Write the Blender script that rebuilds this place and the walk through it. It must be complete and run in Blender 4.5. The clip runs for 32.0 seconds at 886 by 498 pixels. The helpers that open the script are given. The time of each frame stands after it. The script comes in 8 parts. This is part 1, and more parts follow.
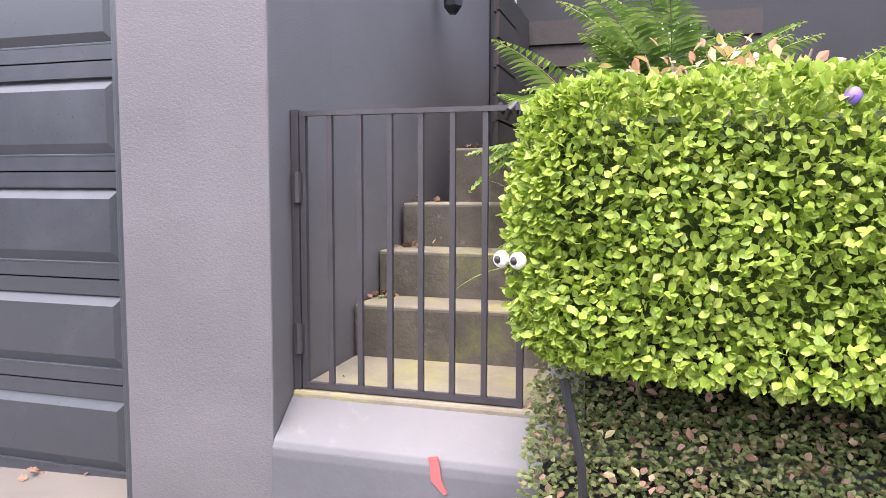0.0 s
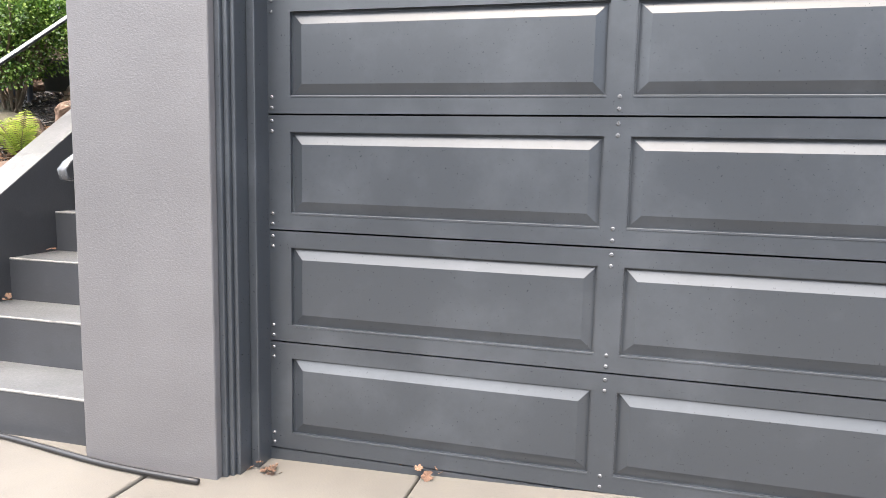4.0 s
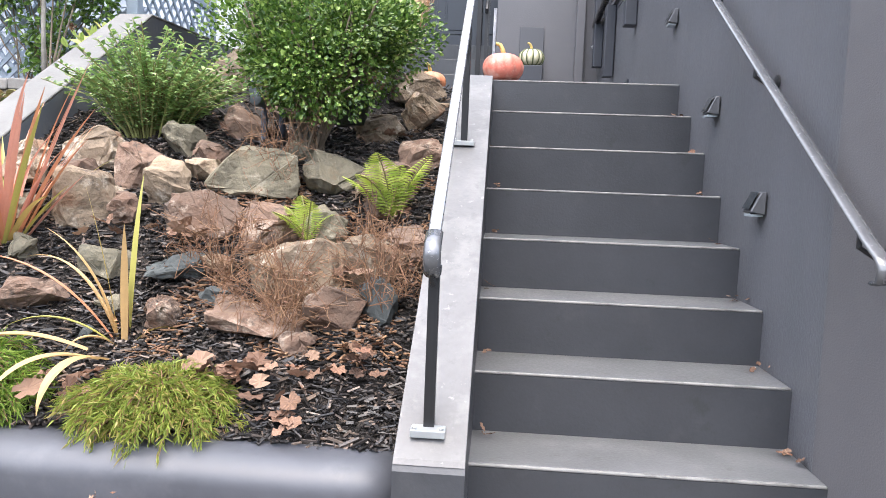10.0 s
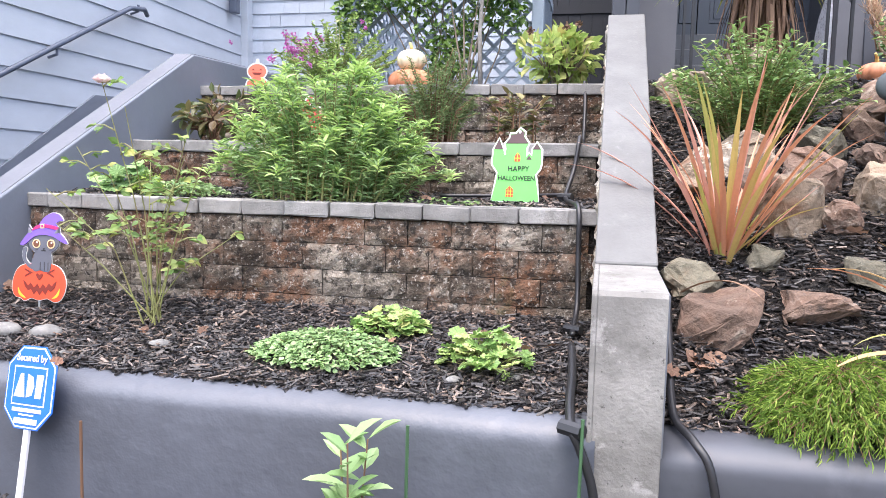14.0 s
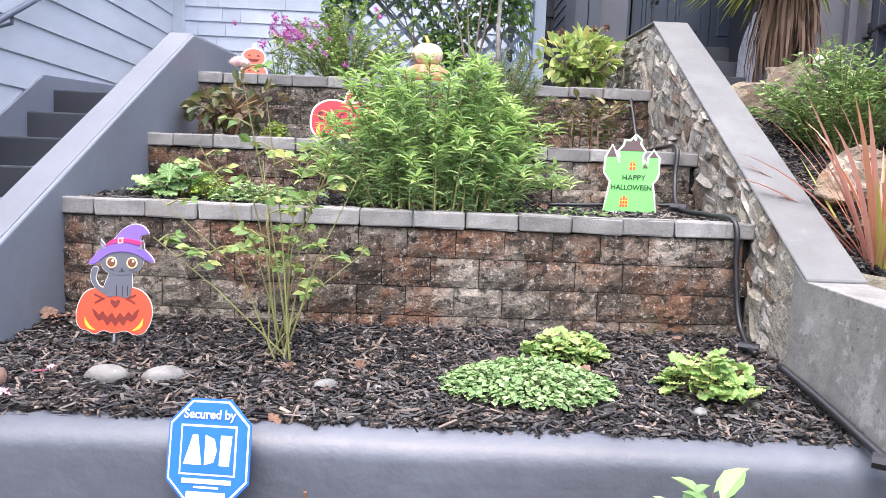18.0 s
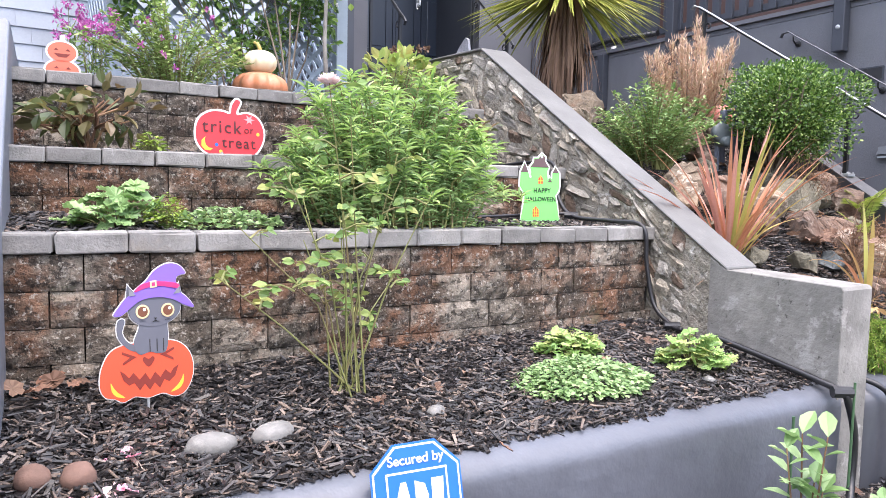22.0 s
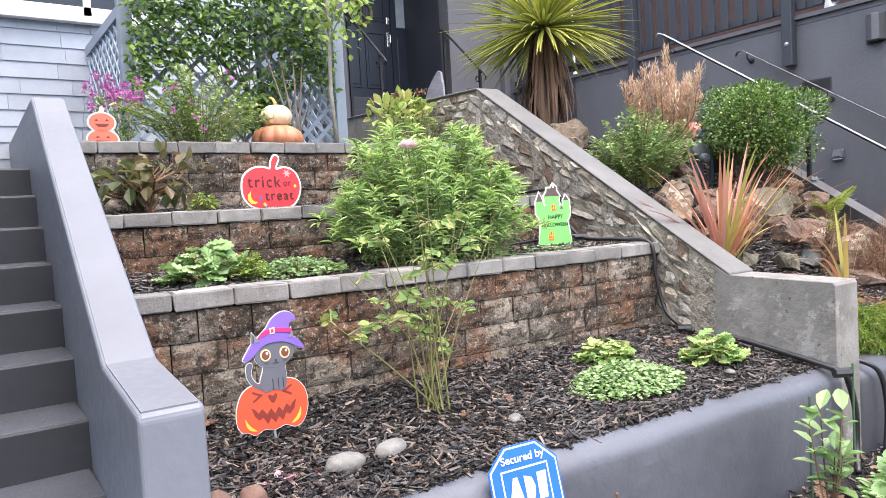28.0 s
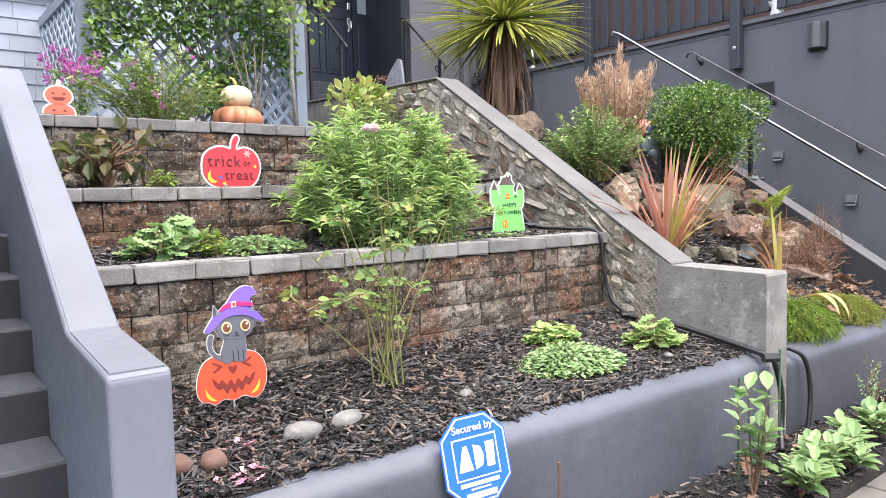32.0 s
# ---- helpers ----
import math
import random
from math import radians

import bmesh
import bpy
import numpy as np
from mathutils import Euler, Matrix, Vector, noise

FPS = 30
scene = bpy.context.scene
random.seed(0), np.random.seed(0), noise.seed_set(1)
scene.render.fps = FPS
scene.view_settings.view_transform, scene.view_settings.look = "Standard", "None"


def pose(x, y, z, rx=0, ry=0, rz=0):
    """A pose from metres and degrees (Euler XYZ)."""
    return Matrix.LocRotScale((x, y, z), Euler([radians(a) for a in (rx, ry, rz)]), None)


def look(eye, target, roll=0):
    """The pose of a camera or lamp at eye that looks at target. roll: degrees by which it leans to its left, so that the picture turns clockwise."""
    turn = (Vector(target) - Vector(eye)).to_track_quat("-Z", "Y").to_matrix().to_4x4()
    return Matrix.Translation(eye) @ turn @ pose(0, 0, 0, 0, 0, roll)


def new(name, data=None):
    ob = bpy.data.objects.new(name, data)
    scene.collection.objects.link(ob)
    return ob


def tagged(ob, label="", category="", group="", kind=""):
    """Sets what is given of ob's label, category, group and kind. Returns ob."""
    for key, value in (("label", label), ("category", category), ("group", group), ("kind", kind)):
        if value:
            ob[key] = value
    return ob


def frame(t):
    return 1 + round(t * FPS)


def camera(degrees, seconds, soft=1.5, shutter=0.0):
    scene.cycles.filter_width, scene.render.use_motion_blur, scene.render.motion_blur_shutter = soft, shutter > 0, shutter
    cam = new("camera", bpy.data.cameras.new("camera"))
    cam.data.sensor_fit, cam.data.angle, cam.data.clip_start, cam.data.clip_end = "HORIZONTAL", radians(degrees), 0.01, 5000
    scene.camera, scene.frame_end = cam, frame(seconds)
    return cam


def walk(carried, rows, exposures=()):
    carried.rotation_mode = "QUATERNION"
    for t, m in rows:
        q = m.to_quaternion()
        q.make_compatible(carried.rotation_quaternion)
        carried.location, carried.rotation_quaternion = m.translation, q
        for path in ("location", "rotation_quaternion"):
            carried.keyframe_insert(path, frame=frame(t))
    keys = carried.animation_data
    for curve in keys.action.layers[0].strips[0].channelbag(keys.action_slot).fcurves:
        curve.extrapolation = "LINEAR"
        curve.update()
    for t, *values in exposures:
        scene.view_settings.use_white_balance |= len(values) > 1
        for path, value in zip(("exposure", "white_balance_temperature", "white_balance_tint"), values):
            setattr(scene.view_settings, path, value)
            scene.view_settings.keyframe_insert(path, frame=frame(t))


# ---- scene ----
cam = camera(63.8, 32.0, soft=0.7)
PATH = [
    (0, (4.77, -1.954, 1.158), (4.211, -0.041, 0.988), 0.2),
    (0.5, (4.442, -2.028, 1.169), (3.854, -0.129, 0.945), -0.8),
    (1, (4.087, -2.037, 1.127), (3.385, -0.169, 0.992), -0.1),
    (1.5, (3.767, -1.981, 1.151), (3.092, -0.106, 0.982), -0.1),
    (2, (3.379, -2.002, 1.165), (2.732, -0.124, 0.936), 0.1),
    (2.5, (3.024, -2.02, 1.148), (2.261, -0.183, 0.935), -2.5),
    (4.5, (1.507, -2.027, 1.078), (1.064, -0.094, 0.826), 0.9),
    (5, (1.15, -1.977, 1.096), (0.737, -0.026, 0.941), -0.2),
    (5.5, (0.763, -1.967, 1.058), (0.413, -0.006, 0.88), 1.9),
    (6, (0.442, -1.905, 1.061), (0.111, 0.054, 0.833), 2.8),
    (6.5, (0.107, -1.813, 1.063), (-0.328, 0.133, 0.908), 3.0),
    (7, (-0.213, -1.761, 1.059), (-0.538, 0.207, 0.907), 1.2),
    (7.5, (-0.437, -1.71, 1.078), (-0.726, 0.264, 0.929), 1.3),
    (8, (-0.59, -1.656, 1.147), (-0.745, 0.336, 1.062), -0.3),
    (8.5, (-0.675, -1.694, 1.201), (-0.749, 0.304, 1.15), 0.7),
    (9, (-0.729, -1.69, 1.221), (-0.834, 0.306, 1.164), 2.0),
    (9.5, (-0.805, -1.713, 1.2), (-0.885, 0.284, 1.139), 1.2),
    (10, (-0.971, -1.65, 1.158), (-1.118, 0.338, 0.988), 2.2),
    (10.5, (-1.218, -1.587, 1.141), (-1.484, 0.393, 1.051), -1.1),
    (11, (-1.517, -1.644, 1.138), (-1.784, 0.333, 0.989), -3.7),
    (11.5, (-1.87, -1.663, 1.128), (-2.349, 0.272, 0.971), 0.4),
    (12, (-2.239, -1.716, 1.098), (-2.752, 0.202, 0.856), 2.3),
    (12.5, (-2.567, -1.846, 1.132), (-3.087, 0.069, 0.884), -0.1),
    (13, (-2.872, -1.874, 1.123), (-3.393, 0.053, 1.004), -0.2),
    (13.5, (-3.164, -1.898, 1.118), (-3.594, 0.048, 0.943), 1.2),
    (14, (-3.387, -1.88, 1.146), (-3.786, 0.07, 0.947), 1.3),
    (14.5, (-3.569, -1.85, 1.169), (-3.944, 0.11, 1.03), -0.5),
    (16.5, (-4.085, -1.839, 1.112), (-4.132, 0.158, 1.013), -1.2),
    (17, (-4.257, -1.828, 1.126), (-4.165, 0.165, 0.988), -0.9),
    (17.5, (-4.48, -1.811, 1.152), (-4.315, 0.169, 0.92), 1.0),
    (18, (-4.654, -1.708, 1.158), (-4.597, 0.282, 0.961), 2.3),
    (18.5, (-4.815, -1.697, 1.179), (-4.629, 0.282, 0.957), 1.7),
    (19, (-5.036, -1.697, 1.175), (-4.658, 0.26, 1.013), 2.1),
    (19.5, (-5.223, -1.606, 1.16), (-4.836, 0.353, 1.045), -0.0),
    (20, (-5.394, -1.56, 1.163), (-4.852, 0.361, 1.037), 3.5),
    (20.5, (-5.621, -1.544, 1.167), (-4.937, 0.327, 0.985), 1.8),
    (21, (-5.768, -1.441, 1.169), (-5.037, 0.413, 1.006), 1.3),
    (21.5, (-5.872, -1.373, 1.181), (-4.999, 0.424, 1.08), 2.1),
    (22, (-6.058, -1.366, 1.174), (-5.012, 0.332, 1.017), 1.1),
    (22.5, (-6.192, -1.31, 1.189), (-5.061, 0.325, 0.964), 2.4),
    (23, (-6.231, -1.245, 1.198), (-5.057, 0.357, 0.962), 1.7),
    (23.5, (-6.277, -1.229, 1.223), (-5.04, 0.334, 1.057), 1.0),
    (24, (-6.419, -1.249, 1.234), (-5.216, 0.335, 1.026), 1.1),
    (24.5, (-6.53, -1.3, 1.271), (-5.299, 0.265, 1.087), -0.1),
    (26.5, (-6.564, -1.469, 1.268), (-5.356, 0.123, 1.177), -3.7),
    (27, (-6.57, -1.466, 1.261), (-5.377, 0.136, 1.171), -3.6),
    (27.5, (-6.571, -1.467, 1.261), (-5.427, 0.17, 1.171), -3.6),
    (28, (-6.567, -1.466, 1.256), (-5.423, 0.171, 1.154), -3.3),
    (28.5, (-6.562, -1.47, 1.253), (-5.444, 0.185, 1.15), -3.2),
    (29, (-6.541, -1.482, 1.244), (-5.42, 0.169, 1.112), -2.8),
    (29.5, (-6.547, -1.475, 1.23), (-5.413, 0.164, 1.065), -1.7),
    (30, (-6.551, -1.489, 1.232), (-5.384, 0.13, 1.103), -1.0),
    (30.5, (-6.554, -1.487, 1.232), (-5.406, 0.143, 1.075), -1.4),
    (31, (-6.569, -1.501, 1.229), (-5.401, 0.117, 1.099), -1.6),
    (31.5, (-6.581, -1.512, 1.222), (-5.424, 0.115, 1.1), -2.0),
    (32, (-6.645, -1.547, 1.233), (-5.399, 0.012, 1.097), -1.5),
]
EXPOSURES = [(0.0, 2.4, 6650, 20), (1.0, 2.45, 6700, 12), (2.5, 2.68, 6700, 7), (5.0, 2.68, 7100, 10), (6.0, 2.44, 7000, 11), (7.5, 2.18, 6650, 9), (9.5, 2.18, 6450, 10), (11.3, 2.05, 6400, 10), (12.0, 1.97, 5800, 10), (13.0, 2.0, 6150, 12), (14.0, 2.03, 6250, 14), (24.0, 2.0, 6250, 15), (27.0, 1.93, 6480, 13), (32.0, 1.93, 6550, 12)]
walk(cam, [(t, look(eye, target, roll)) for t, eye, target, roll in PATH], EXPOSURES)

# ---- world, sun, exposure ----
world = bpy.data.worlds.new("overcast_sky")
scene.world = world
world.use_nodes = True
wn = world.node_tree
sky = wn.nodes.new("ShaderNodeTexSky")
sky.sky_type, sky.sun_disc = "NISHITA", False
sky.sun_elevation, sky.sun_rotation = radians(70), radians(186)
sky.dust_density, sky.air_density, sky.ozone_density = 4.0, 1.0, 1.0
wn.links.new(sky.outputs[0], wn.nodes["Background"].inputs[0])
wn.nodes["Background"].inputs[1].default_value = 0.15

sun_data = bpy.data.lights.new("sun", "SUN")
sun_data.energy, sun_data.angle, sun_data.color = 1.6, radians(120), (1.0, 0.97, 0.93)
sun = new("sun", sun_data)
sun.matrix_basis = look((-3.6, -5, 20), (0, 0, 0))

# ---- helpers of this scene ----


def thing(name, label, category, at=(0, 0, 0), turn=0.0, group="", kind="", tilt=(0.0, 0.0)):
    ob = new(name)
    ob.empty_display_size = 0.05
    ob.matrix_basis = pose(at[0], at[1], at[2], tilt[0], tilt[1], turn)
    return tagged(ob, label, category, group, kind)


def part(name, bm, material, parent=None, label="", smooth=False):
    me = bpy.data.meshes.new(name)
    bm.to_mesh(me)
    bm.free()
    return part_mesh(name, me, material, parent, label, smooth)


MASSES = ("stem_work", "twig_mass", "seed_fluff", "stalk_work", "limb_work", "branch_work", "trunk_work", "cane_work", "spray", "flower_mass")


def part_mesh(name, me, material, parent=None, label="", smooth=False):
    if not me.materials:
        me.materials.append(material)
    if smooth:
        me.polygons.foreach_set("use_smooth", [True] * len(me.polygons))
    ob = new(name, me)
    if parent:
        ob.parent = parent
    if label:
        ob["label"] = label
    if name in MASSES:
        ob["kind"] = "stuff"
    return ob


def np_mesh(name, verts, faces):
    me = bpy.data.meshes.new(name)
    me.from_pydata(np.asarray(verts, float).tolist(), [], [tuple(f) for f in np.asarray(faces).tolist()] if isinstance(faces, np.ndarray) else faces)
    me.update()
    return me


def box(bm, x0, x1, y0, y1, z0, z1, bevel=0.0, seg=2):
    vs = [bm.verts.new((x, y, z)) for x in (x0, x1) for y in (y0, y1) for z in (z0, z1)]
    fs = [(0, 1, 3, 2), (4, 6, 7, 5), (0, 4, 5, 1), (2, 3, 7, 6), (0, 2, 6, 4), (1, 5, 7, 3)]
    made = [bm.faces.new([vs[i] for i in f]) for f in fs]
    if bevel:
        edges = {e for f in made for e in f.edges}
        bmesh.ops.bevel(bm, geom=list(edges), offset=bevel, segments=seg, affect="EDGES", profile=0.5)
    return bm


def boxes(*rows, bevel=0.0):
    bm = bmesh.new()
    for r in rows:
        box(bm, *r)
    if bevel:
        bmesh.ops.bevel(bm, geom=list(bm.edges), offset=bevel, segments=2, affect="EDGES", profile=0.5)
    return bm


def prism(points, x0, x1, bm=None, bevel=0.0, seg=3, shear=0.0, y_ref=0.0):
    """A (y, z) outline drawn out along x. shear: metres in x for each metre in y."""
    bm = bm or bmesh.new()
    a = [bm.verts.new((x0 + shear * (y - y_ref), y, z)) for y, z in points]
    b = [bm.verts.new((x1 + shear * (y - y_ref), y, z)) for y, z in points]
    n = len(points)
    made = [bm.faces.new(a), bm.faces.new(b[::-1])]
    for i in range(n):
        made.append(bm.faces.new((a[i], b[i], b[(i + 1) % n], a[(i + 1) % n])))
    bmesh.ops.recalc_face_normals(bm, faces=made)
    if bevel:
        bmesh.ops.bevel(bm, geom=list({e for f in made for e in f.edges}), offset=bevel, segments=seg, affect="EDGES", profile=0.5)
    return bm


def slab(points, z0, z1, bm=None, bevel=0.0):
    """An (x, y) outline drawn out along z."""
    bm = bm or bmesh.new()
    a = [bm.verts.new((x, y, z0)) for x, y in points]
    b = [bm.verts.new((x, y, z1)) for x, y in points]
    n = len(points)
    made = [bm.faces.new(a), bm.faces.new(b)] + [bm.faces.new((a[i], a[(i + 1) % n], b[(i + 1) % n], b[i])) for i in range(n)]
    bmesh.ops.recalc_face_normals(bm, faces=made)
    if bevel:
        bmesh.ops.bevel(bm, geom=list({e for f in made for e in f.edges}), offset=bevel, segments=2, affect="EDGES", profile=0.5)
    return bm


def tube(points, radius, seg=8, bm=None, flat=1.0, taper=None):
    """A round or (flat < 1) flattened bar along points."""
    bm = bm or bmesh.new()
    pts = [Vector(p) for p in points]
    rings = []
    side = None
    for i, p in enumerate(pts):
        d = (pts[min(i + 1, len(pts) - 1)] - pts[max(i - 1, 0)]).normalized()
        if side is None:
            side = d.cross(Vector((0, 0, 1)))
            if side.length < 0.05:
                side = d.cross(Vector((1, 0, 0)))
        side = (side - d * side.dot(d)).normalized()
        up = side.cross(d).normalized()
        r = radius if taper is None else radius * (1 + (taper - 1) * i / (len(pts) - 1))
        rings.append([bm.verts.new(p + side * math.cos(a) * r + up * math.sin(a) * r * flat) for a in (2 * math.pi * k / seg for k in range(seg))])
    for a, b in zip(rings, rings[1:]):
        for k in range(seg):
            bm.faces.new((a[k], a[(k + 1) % seg], b[(k + 1) % seg], b[k]))
    bm.faces.new(rings[0][::-1])
    bm.faces.new(rings[-1])
    return bm


def lathe(profile, seg=24, bm=None, ribs=0, rib_depth=0.0, at=(0, 0, 0)):
    """A (radius, z) outline turned about z; ribs: lobes like a pumpkin's."""
    bm = bm or bmesh.new()
    rings = []
    for r, z in profile:
        ring = []
        for k in range(seg):
            a = 2 * math.pi * k / seg
            q = r * (1 - rib_depth * (1 - abs(math.sin(a * ribs / 2)) ** 0.7)) if ribs else r
            ring.append(bm.verts.new((at[0] + q * math.cos(a), at[1] + q * math.sin(a), at[2] + z)))
        rings.append(ring)
    for a, b in zip(rings, rings[1:]):
        for k in range(seg):
            bm.faces.new((a[k], a[(k + 1) % seg], b[(k + 1) % seg], b[k]))
    bm.faces.new(rings[0][::-1])
    bm.faces.new(rings[-1])
    return bm


def unit(v):
    return v / np.maximum(np.linalg.norm(v, axis=-1, keepdims=True), 1e-9)


OVATE = np.array([(0, 0, 0), (0.25, 0.36, 0.06), (0.55, 0.5, 0.1), (0.82, 0.26, 0.04), (1, 0, -0.06), (0.82, -0.26, 0.04), (0.55, -0.5, 0.1), (0.25, -0.36, 0.06), (0.55, 0, -0.01)])
OVATE_F = [(0, 1, 2, 8), (8, 2, 3, 4), (0, 8, 6, 7), (8, 4, 5, 6)]
DIAMOND = np.array([(0, 0, 0), (0.45, 0.5, 0.1), (1, 0, -0.04), (0.45, -0.5, 0.1)])
DIAMOND_F = [(0, 1, 2), (0, 2, 3)]
LANCE = np.array([(0, 0, 0), (0.3, 0.5, 0.08), (0.65, 0.4, 0.02), (1, 0, -0.16), (0.65, -0.4, 0.02), (0.3, -0.5, 0.08), (0.35, 0, 0), (0.68, 0, -0.05)])
LANCE_F = [(0, 1, 6), (0, 6, 5), (1, 2, 7, 6), (5, 6, 7, 4), (2, 3, 7), (7, 3, 4)]


def lobed(n=7, deep=0.22):
    """A round leaf with n lobes and a ruffled rim, from its stalk at the middle."""
    v, f = [(0.45, 0, -0.06)], []
    m = n * 3
    for k in range(m):
        a = math.pi + 2 * math.pi * k / m
        r = 0.5 * (1 - deep * (k % 3 == 0)) if k else 0.18
        v.append((0.45 + r * math.cos(a), r * math.sin(a) * 1.05, 0.05 * (1 if k % 2 else -0.6)))
    for k in range(m):
        f.append((0, 1 + k, 1 + (k + 1) % m))
    return np.array(v), f


def leaf_mesh(name, P, D, N, L, W, shape=(OVATE, OVATE_F)):
    """Many leaves in one mesh: foot P, way D, face N, length L, width W."""
    tv, tf = shape
    D = unit(np.asarray(D, float))
    S = unit(np.cross(N, D))
    N = np.cross(D, S)
    L, W = np.broadcast_to(L, len(P))[:, None, None], np.broadcast_to(W, len(P))[:, None, None]
    V = P[:, None] + D[:, None] * tv[None, :, :1] * L + S[:, None] * tv[None, :, 1:2] * W + N[:, None] * tv[None, :, 2:] * L
    k = len(tv)
    faces = [tuple(i + o for i in f) for o in range(0, k * len(P), k) for f in tf]
    me = bpy.data.meshes.new(name)
    me.from_pydata(V.reshape(-1, 3).tolist(), [], faces)
    me.update()
    return me


def blade_mesh(name, P, az, el, L, W, droop, seg=6, fold=0.15, twist=0.0):
    """Sword-shaped leaves: foot P, compass az, climb el (radians), length L, width W, droop: how far the tip turns down (radians)."""
    n = len(P)
    az, el, L, W, droop = (np.broadcast_to(a, n).astype(float) for a in (az, el, L, W, droop))
    side = np.stack([-np.sin(az), np.cos(az), 0 * az], 1)
    pos, V = np.array(P, float), []
    for s in range(seg + 1):
        u = s / seg
        w = W * (0.55 + 0.9 * u * (1.15 - u)) * (1 - u**4) + 0.0008
        lift = np.array([0, 0, 1.0]) * (fold * w)[:, None]
        V += [pos - side * w[:, None] / 2 + lift, pos.copy(), pos + side * w[:, None] / 2 + lift]
        e = el - droop * u**1.5
        pos = pos + np.stack([np.cos(az) * np.cos(e), np.sin(az) * np.cos(e), np.sin(e)], 1) * (L / seg)[:, None]
    V = np.stack(V, 1).reshape(-1, 3)
    k = 3 * (seg + 1)
    one = [(3 * s + c, 3 * s + c + 1, 3 * s + c + 4, 3 * s + c + 3) for s in range(seg) for c in (0, 1)]
    faces = [tuple(i + o for i in f) for o in range(0, k * n, k) for f in one]
    me = bpy.data.meshes.new(name)
    me.from_pydata(V.tolist(), [], faces)
    me.update()
    return me


def rng(seed):
    return np.random.default_rng(seed)


def sphere_dirs(r, n):
    return unit(r.normal(size=(n, 3)))

# ---- materials ----


def ramp(nt, fac, stops):
    node = nt.nodes.new("ShaderNodeValToRGB")
    el = node.color_ramp.elements
    while len(el) < len(stops):
        el.new(0.5)
    for e, (p, c) in zip(el, stops):
        e.position, e.color = p, (*c, 1)
    nt.links.new(fac, node.inputs[0])
    return node.outputs[0]


def surface(name, col, rough=0.6, metal=0.0, vary=0.15, scale=3.0, fine=60.0, bump=0.2, depth=0.003, rand=0.0, island=None, stains=(), gloss_vary=0.1, stretch=(1, 1, 1), detail_mix=0.5, sheer=0.0, coat=0.0):
    """Painted, mineral or leafy surface. stains: rows of (colour, scale, from, to, strength); island: colours between which single pieces vary."""
    m = bpy.data.materials.new(name)
    m.use_nodes = True
    nt = m.node_tree
    b = nt.nodes["Principled BSDF"]
    geo = nt.nodes.new("ShaderNodeNewGeometry")
    stretchy = nt.nodes.new("ShaderNodeMapping")
    stretchy.inputs["Scale"].default_value = stretch
    nt.links.new(geo.outputs["Position"], stretchy.inputs[0])
    where = stretchy.outputs[0]

    def noise_node(s, detail=4.0, rough_=0.6):
        n = nt.nodes.new("ShaderNodeTexNoise")
        n.inputs["Scale"].default_value, n.inputs["Detail"].default_value, n.inputs["Roughness"].default_value = s, detail, rough_
        nt.links.new(where, n.inputs["Vector"])
        return n.outputs["Fac"]

    def mixed(fac, a, c, mode="MIX"):
        n = nt.nodes.new("ShaderNodeMix")
        n.data_type, n.blend_type = "RGBA", mode
        for sock, val in ((n.inputs[0], fac), (n.inputs[6], a), (n.inputs[7], c)):
            if hasattr(val, "links"):
                nt.links.new(val, sock)
            else:
                sock.default_value = val if not isinstance(val, tuple) else (*val, 1)
        return n.outputs[2]

    lo, hi = tuple(c * (1 - vary) for c in col), tuple(min(c * (1 + vary), 0.95) for c in col)
    broad, small = noise_node(scale), noise_node(fine, 3.0)
    color = ramp(nt, broad, [(0.3, lo), (0.7, hi)])
    if island:
        pick = ramp(nt, geo.outputs["Random Per Island"], [(i / max(len(island) - 1, 1), c) for i, c in enumerate(island)])
        color = mixed(0.85, color, pick)
    grain = ramp(nt, small, [(0.25, (1 - vary,) * 3), (0.75, (1 + vary * 0.6,) * 3)])
    color = mixed(detail_mix, color, grain, "MULTIPLY")
    if rand:
        info = nt.nodes.new("ShaderNodeObjectInfo")
        color = mixed(1.0, color, ramp(nt, info.outputs["Random"], [(0, (1 - rand,) * 3), (1, (1 + rand * 0.5,) * 3)]), "MULTIPLY")
    for c, s, lo_, hi_, k in stains:
        f = ramp(nt, noise_node(s, 6.0, 0.7), [(lo_, (0, 0, 0)), (hi_, (k, k, k))])
        color = mixed(f, color, c)
    nt.links.new(color, b.inputs["Base Color"])
    b.inputs["Metallic"].default_value = metal
    r = ramp(nt, small, [(0.2, (max(rough - gloss_vary, 0.03),) * 3), (0.8, (min(rough + gloss_vary, 1.0),) * 3)])
    nt.links.new(r, b.inputs["Roughness"])
    if coat:
        b.inputs["Coat Weight"].default_value, b.inputs["Coat Roughness"].default_value = coat, 0.25
    if bump:
        bp = nt.nodes.new("ShaderNodeBump")
        bp.inputs["Strength"].default_value, bp.inputs["Distance"].default_value = bump, depth
        nt.links.new(small, bp.inputs["Height"])
        nt.links.new(bp.outputs[0], b.inputs["Normal"])
    if sheer:
        out = nt.nodes["Material Output"]
        tr, mx = nt.nodes.new("ShaderNodeBsdfTranslucent"), nt.nodes.new("ShaderNodeMixShader")
        nt.links.new(color, tr.inputs[0])
        mx.inputs[0].default_value = sheer
        nt.links.new(b.outputs[0], mx.inputs[1])
        nt.links.new(tr.outputs[0], mx.inputs[2])
        nt.links.new(mx.outputs[0], out.inputs[0])
    return m


def leafy(name, island, rough=0.45, sheer=0.3, vary=0.15):
    return surface(name, island[len(island) // 2], rough, 0, vary, 6, 90, 0.15, 0.002, island=island, sheer=sheer)


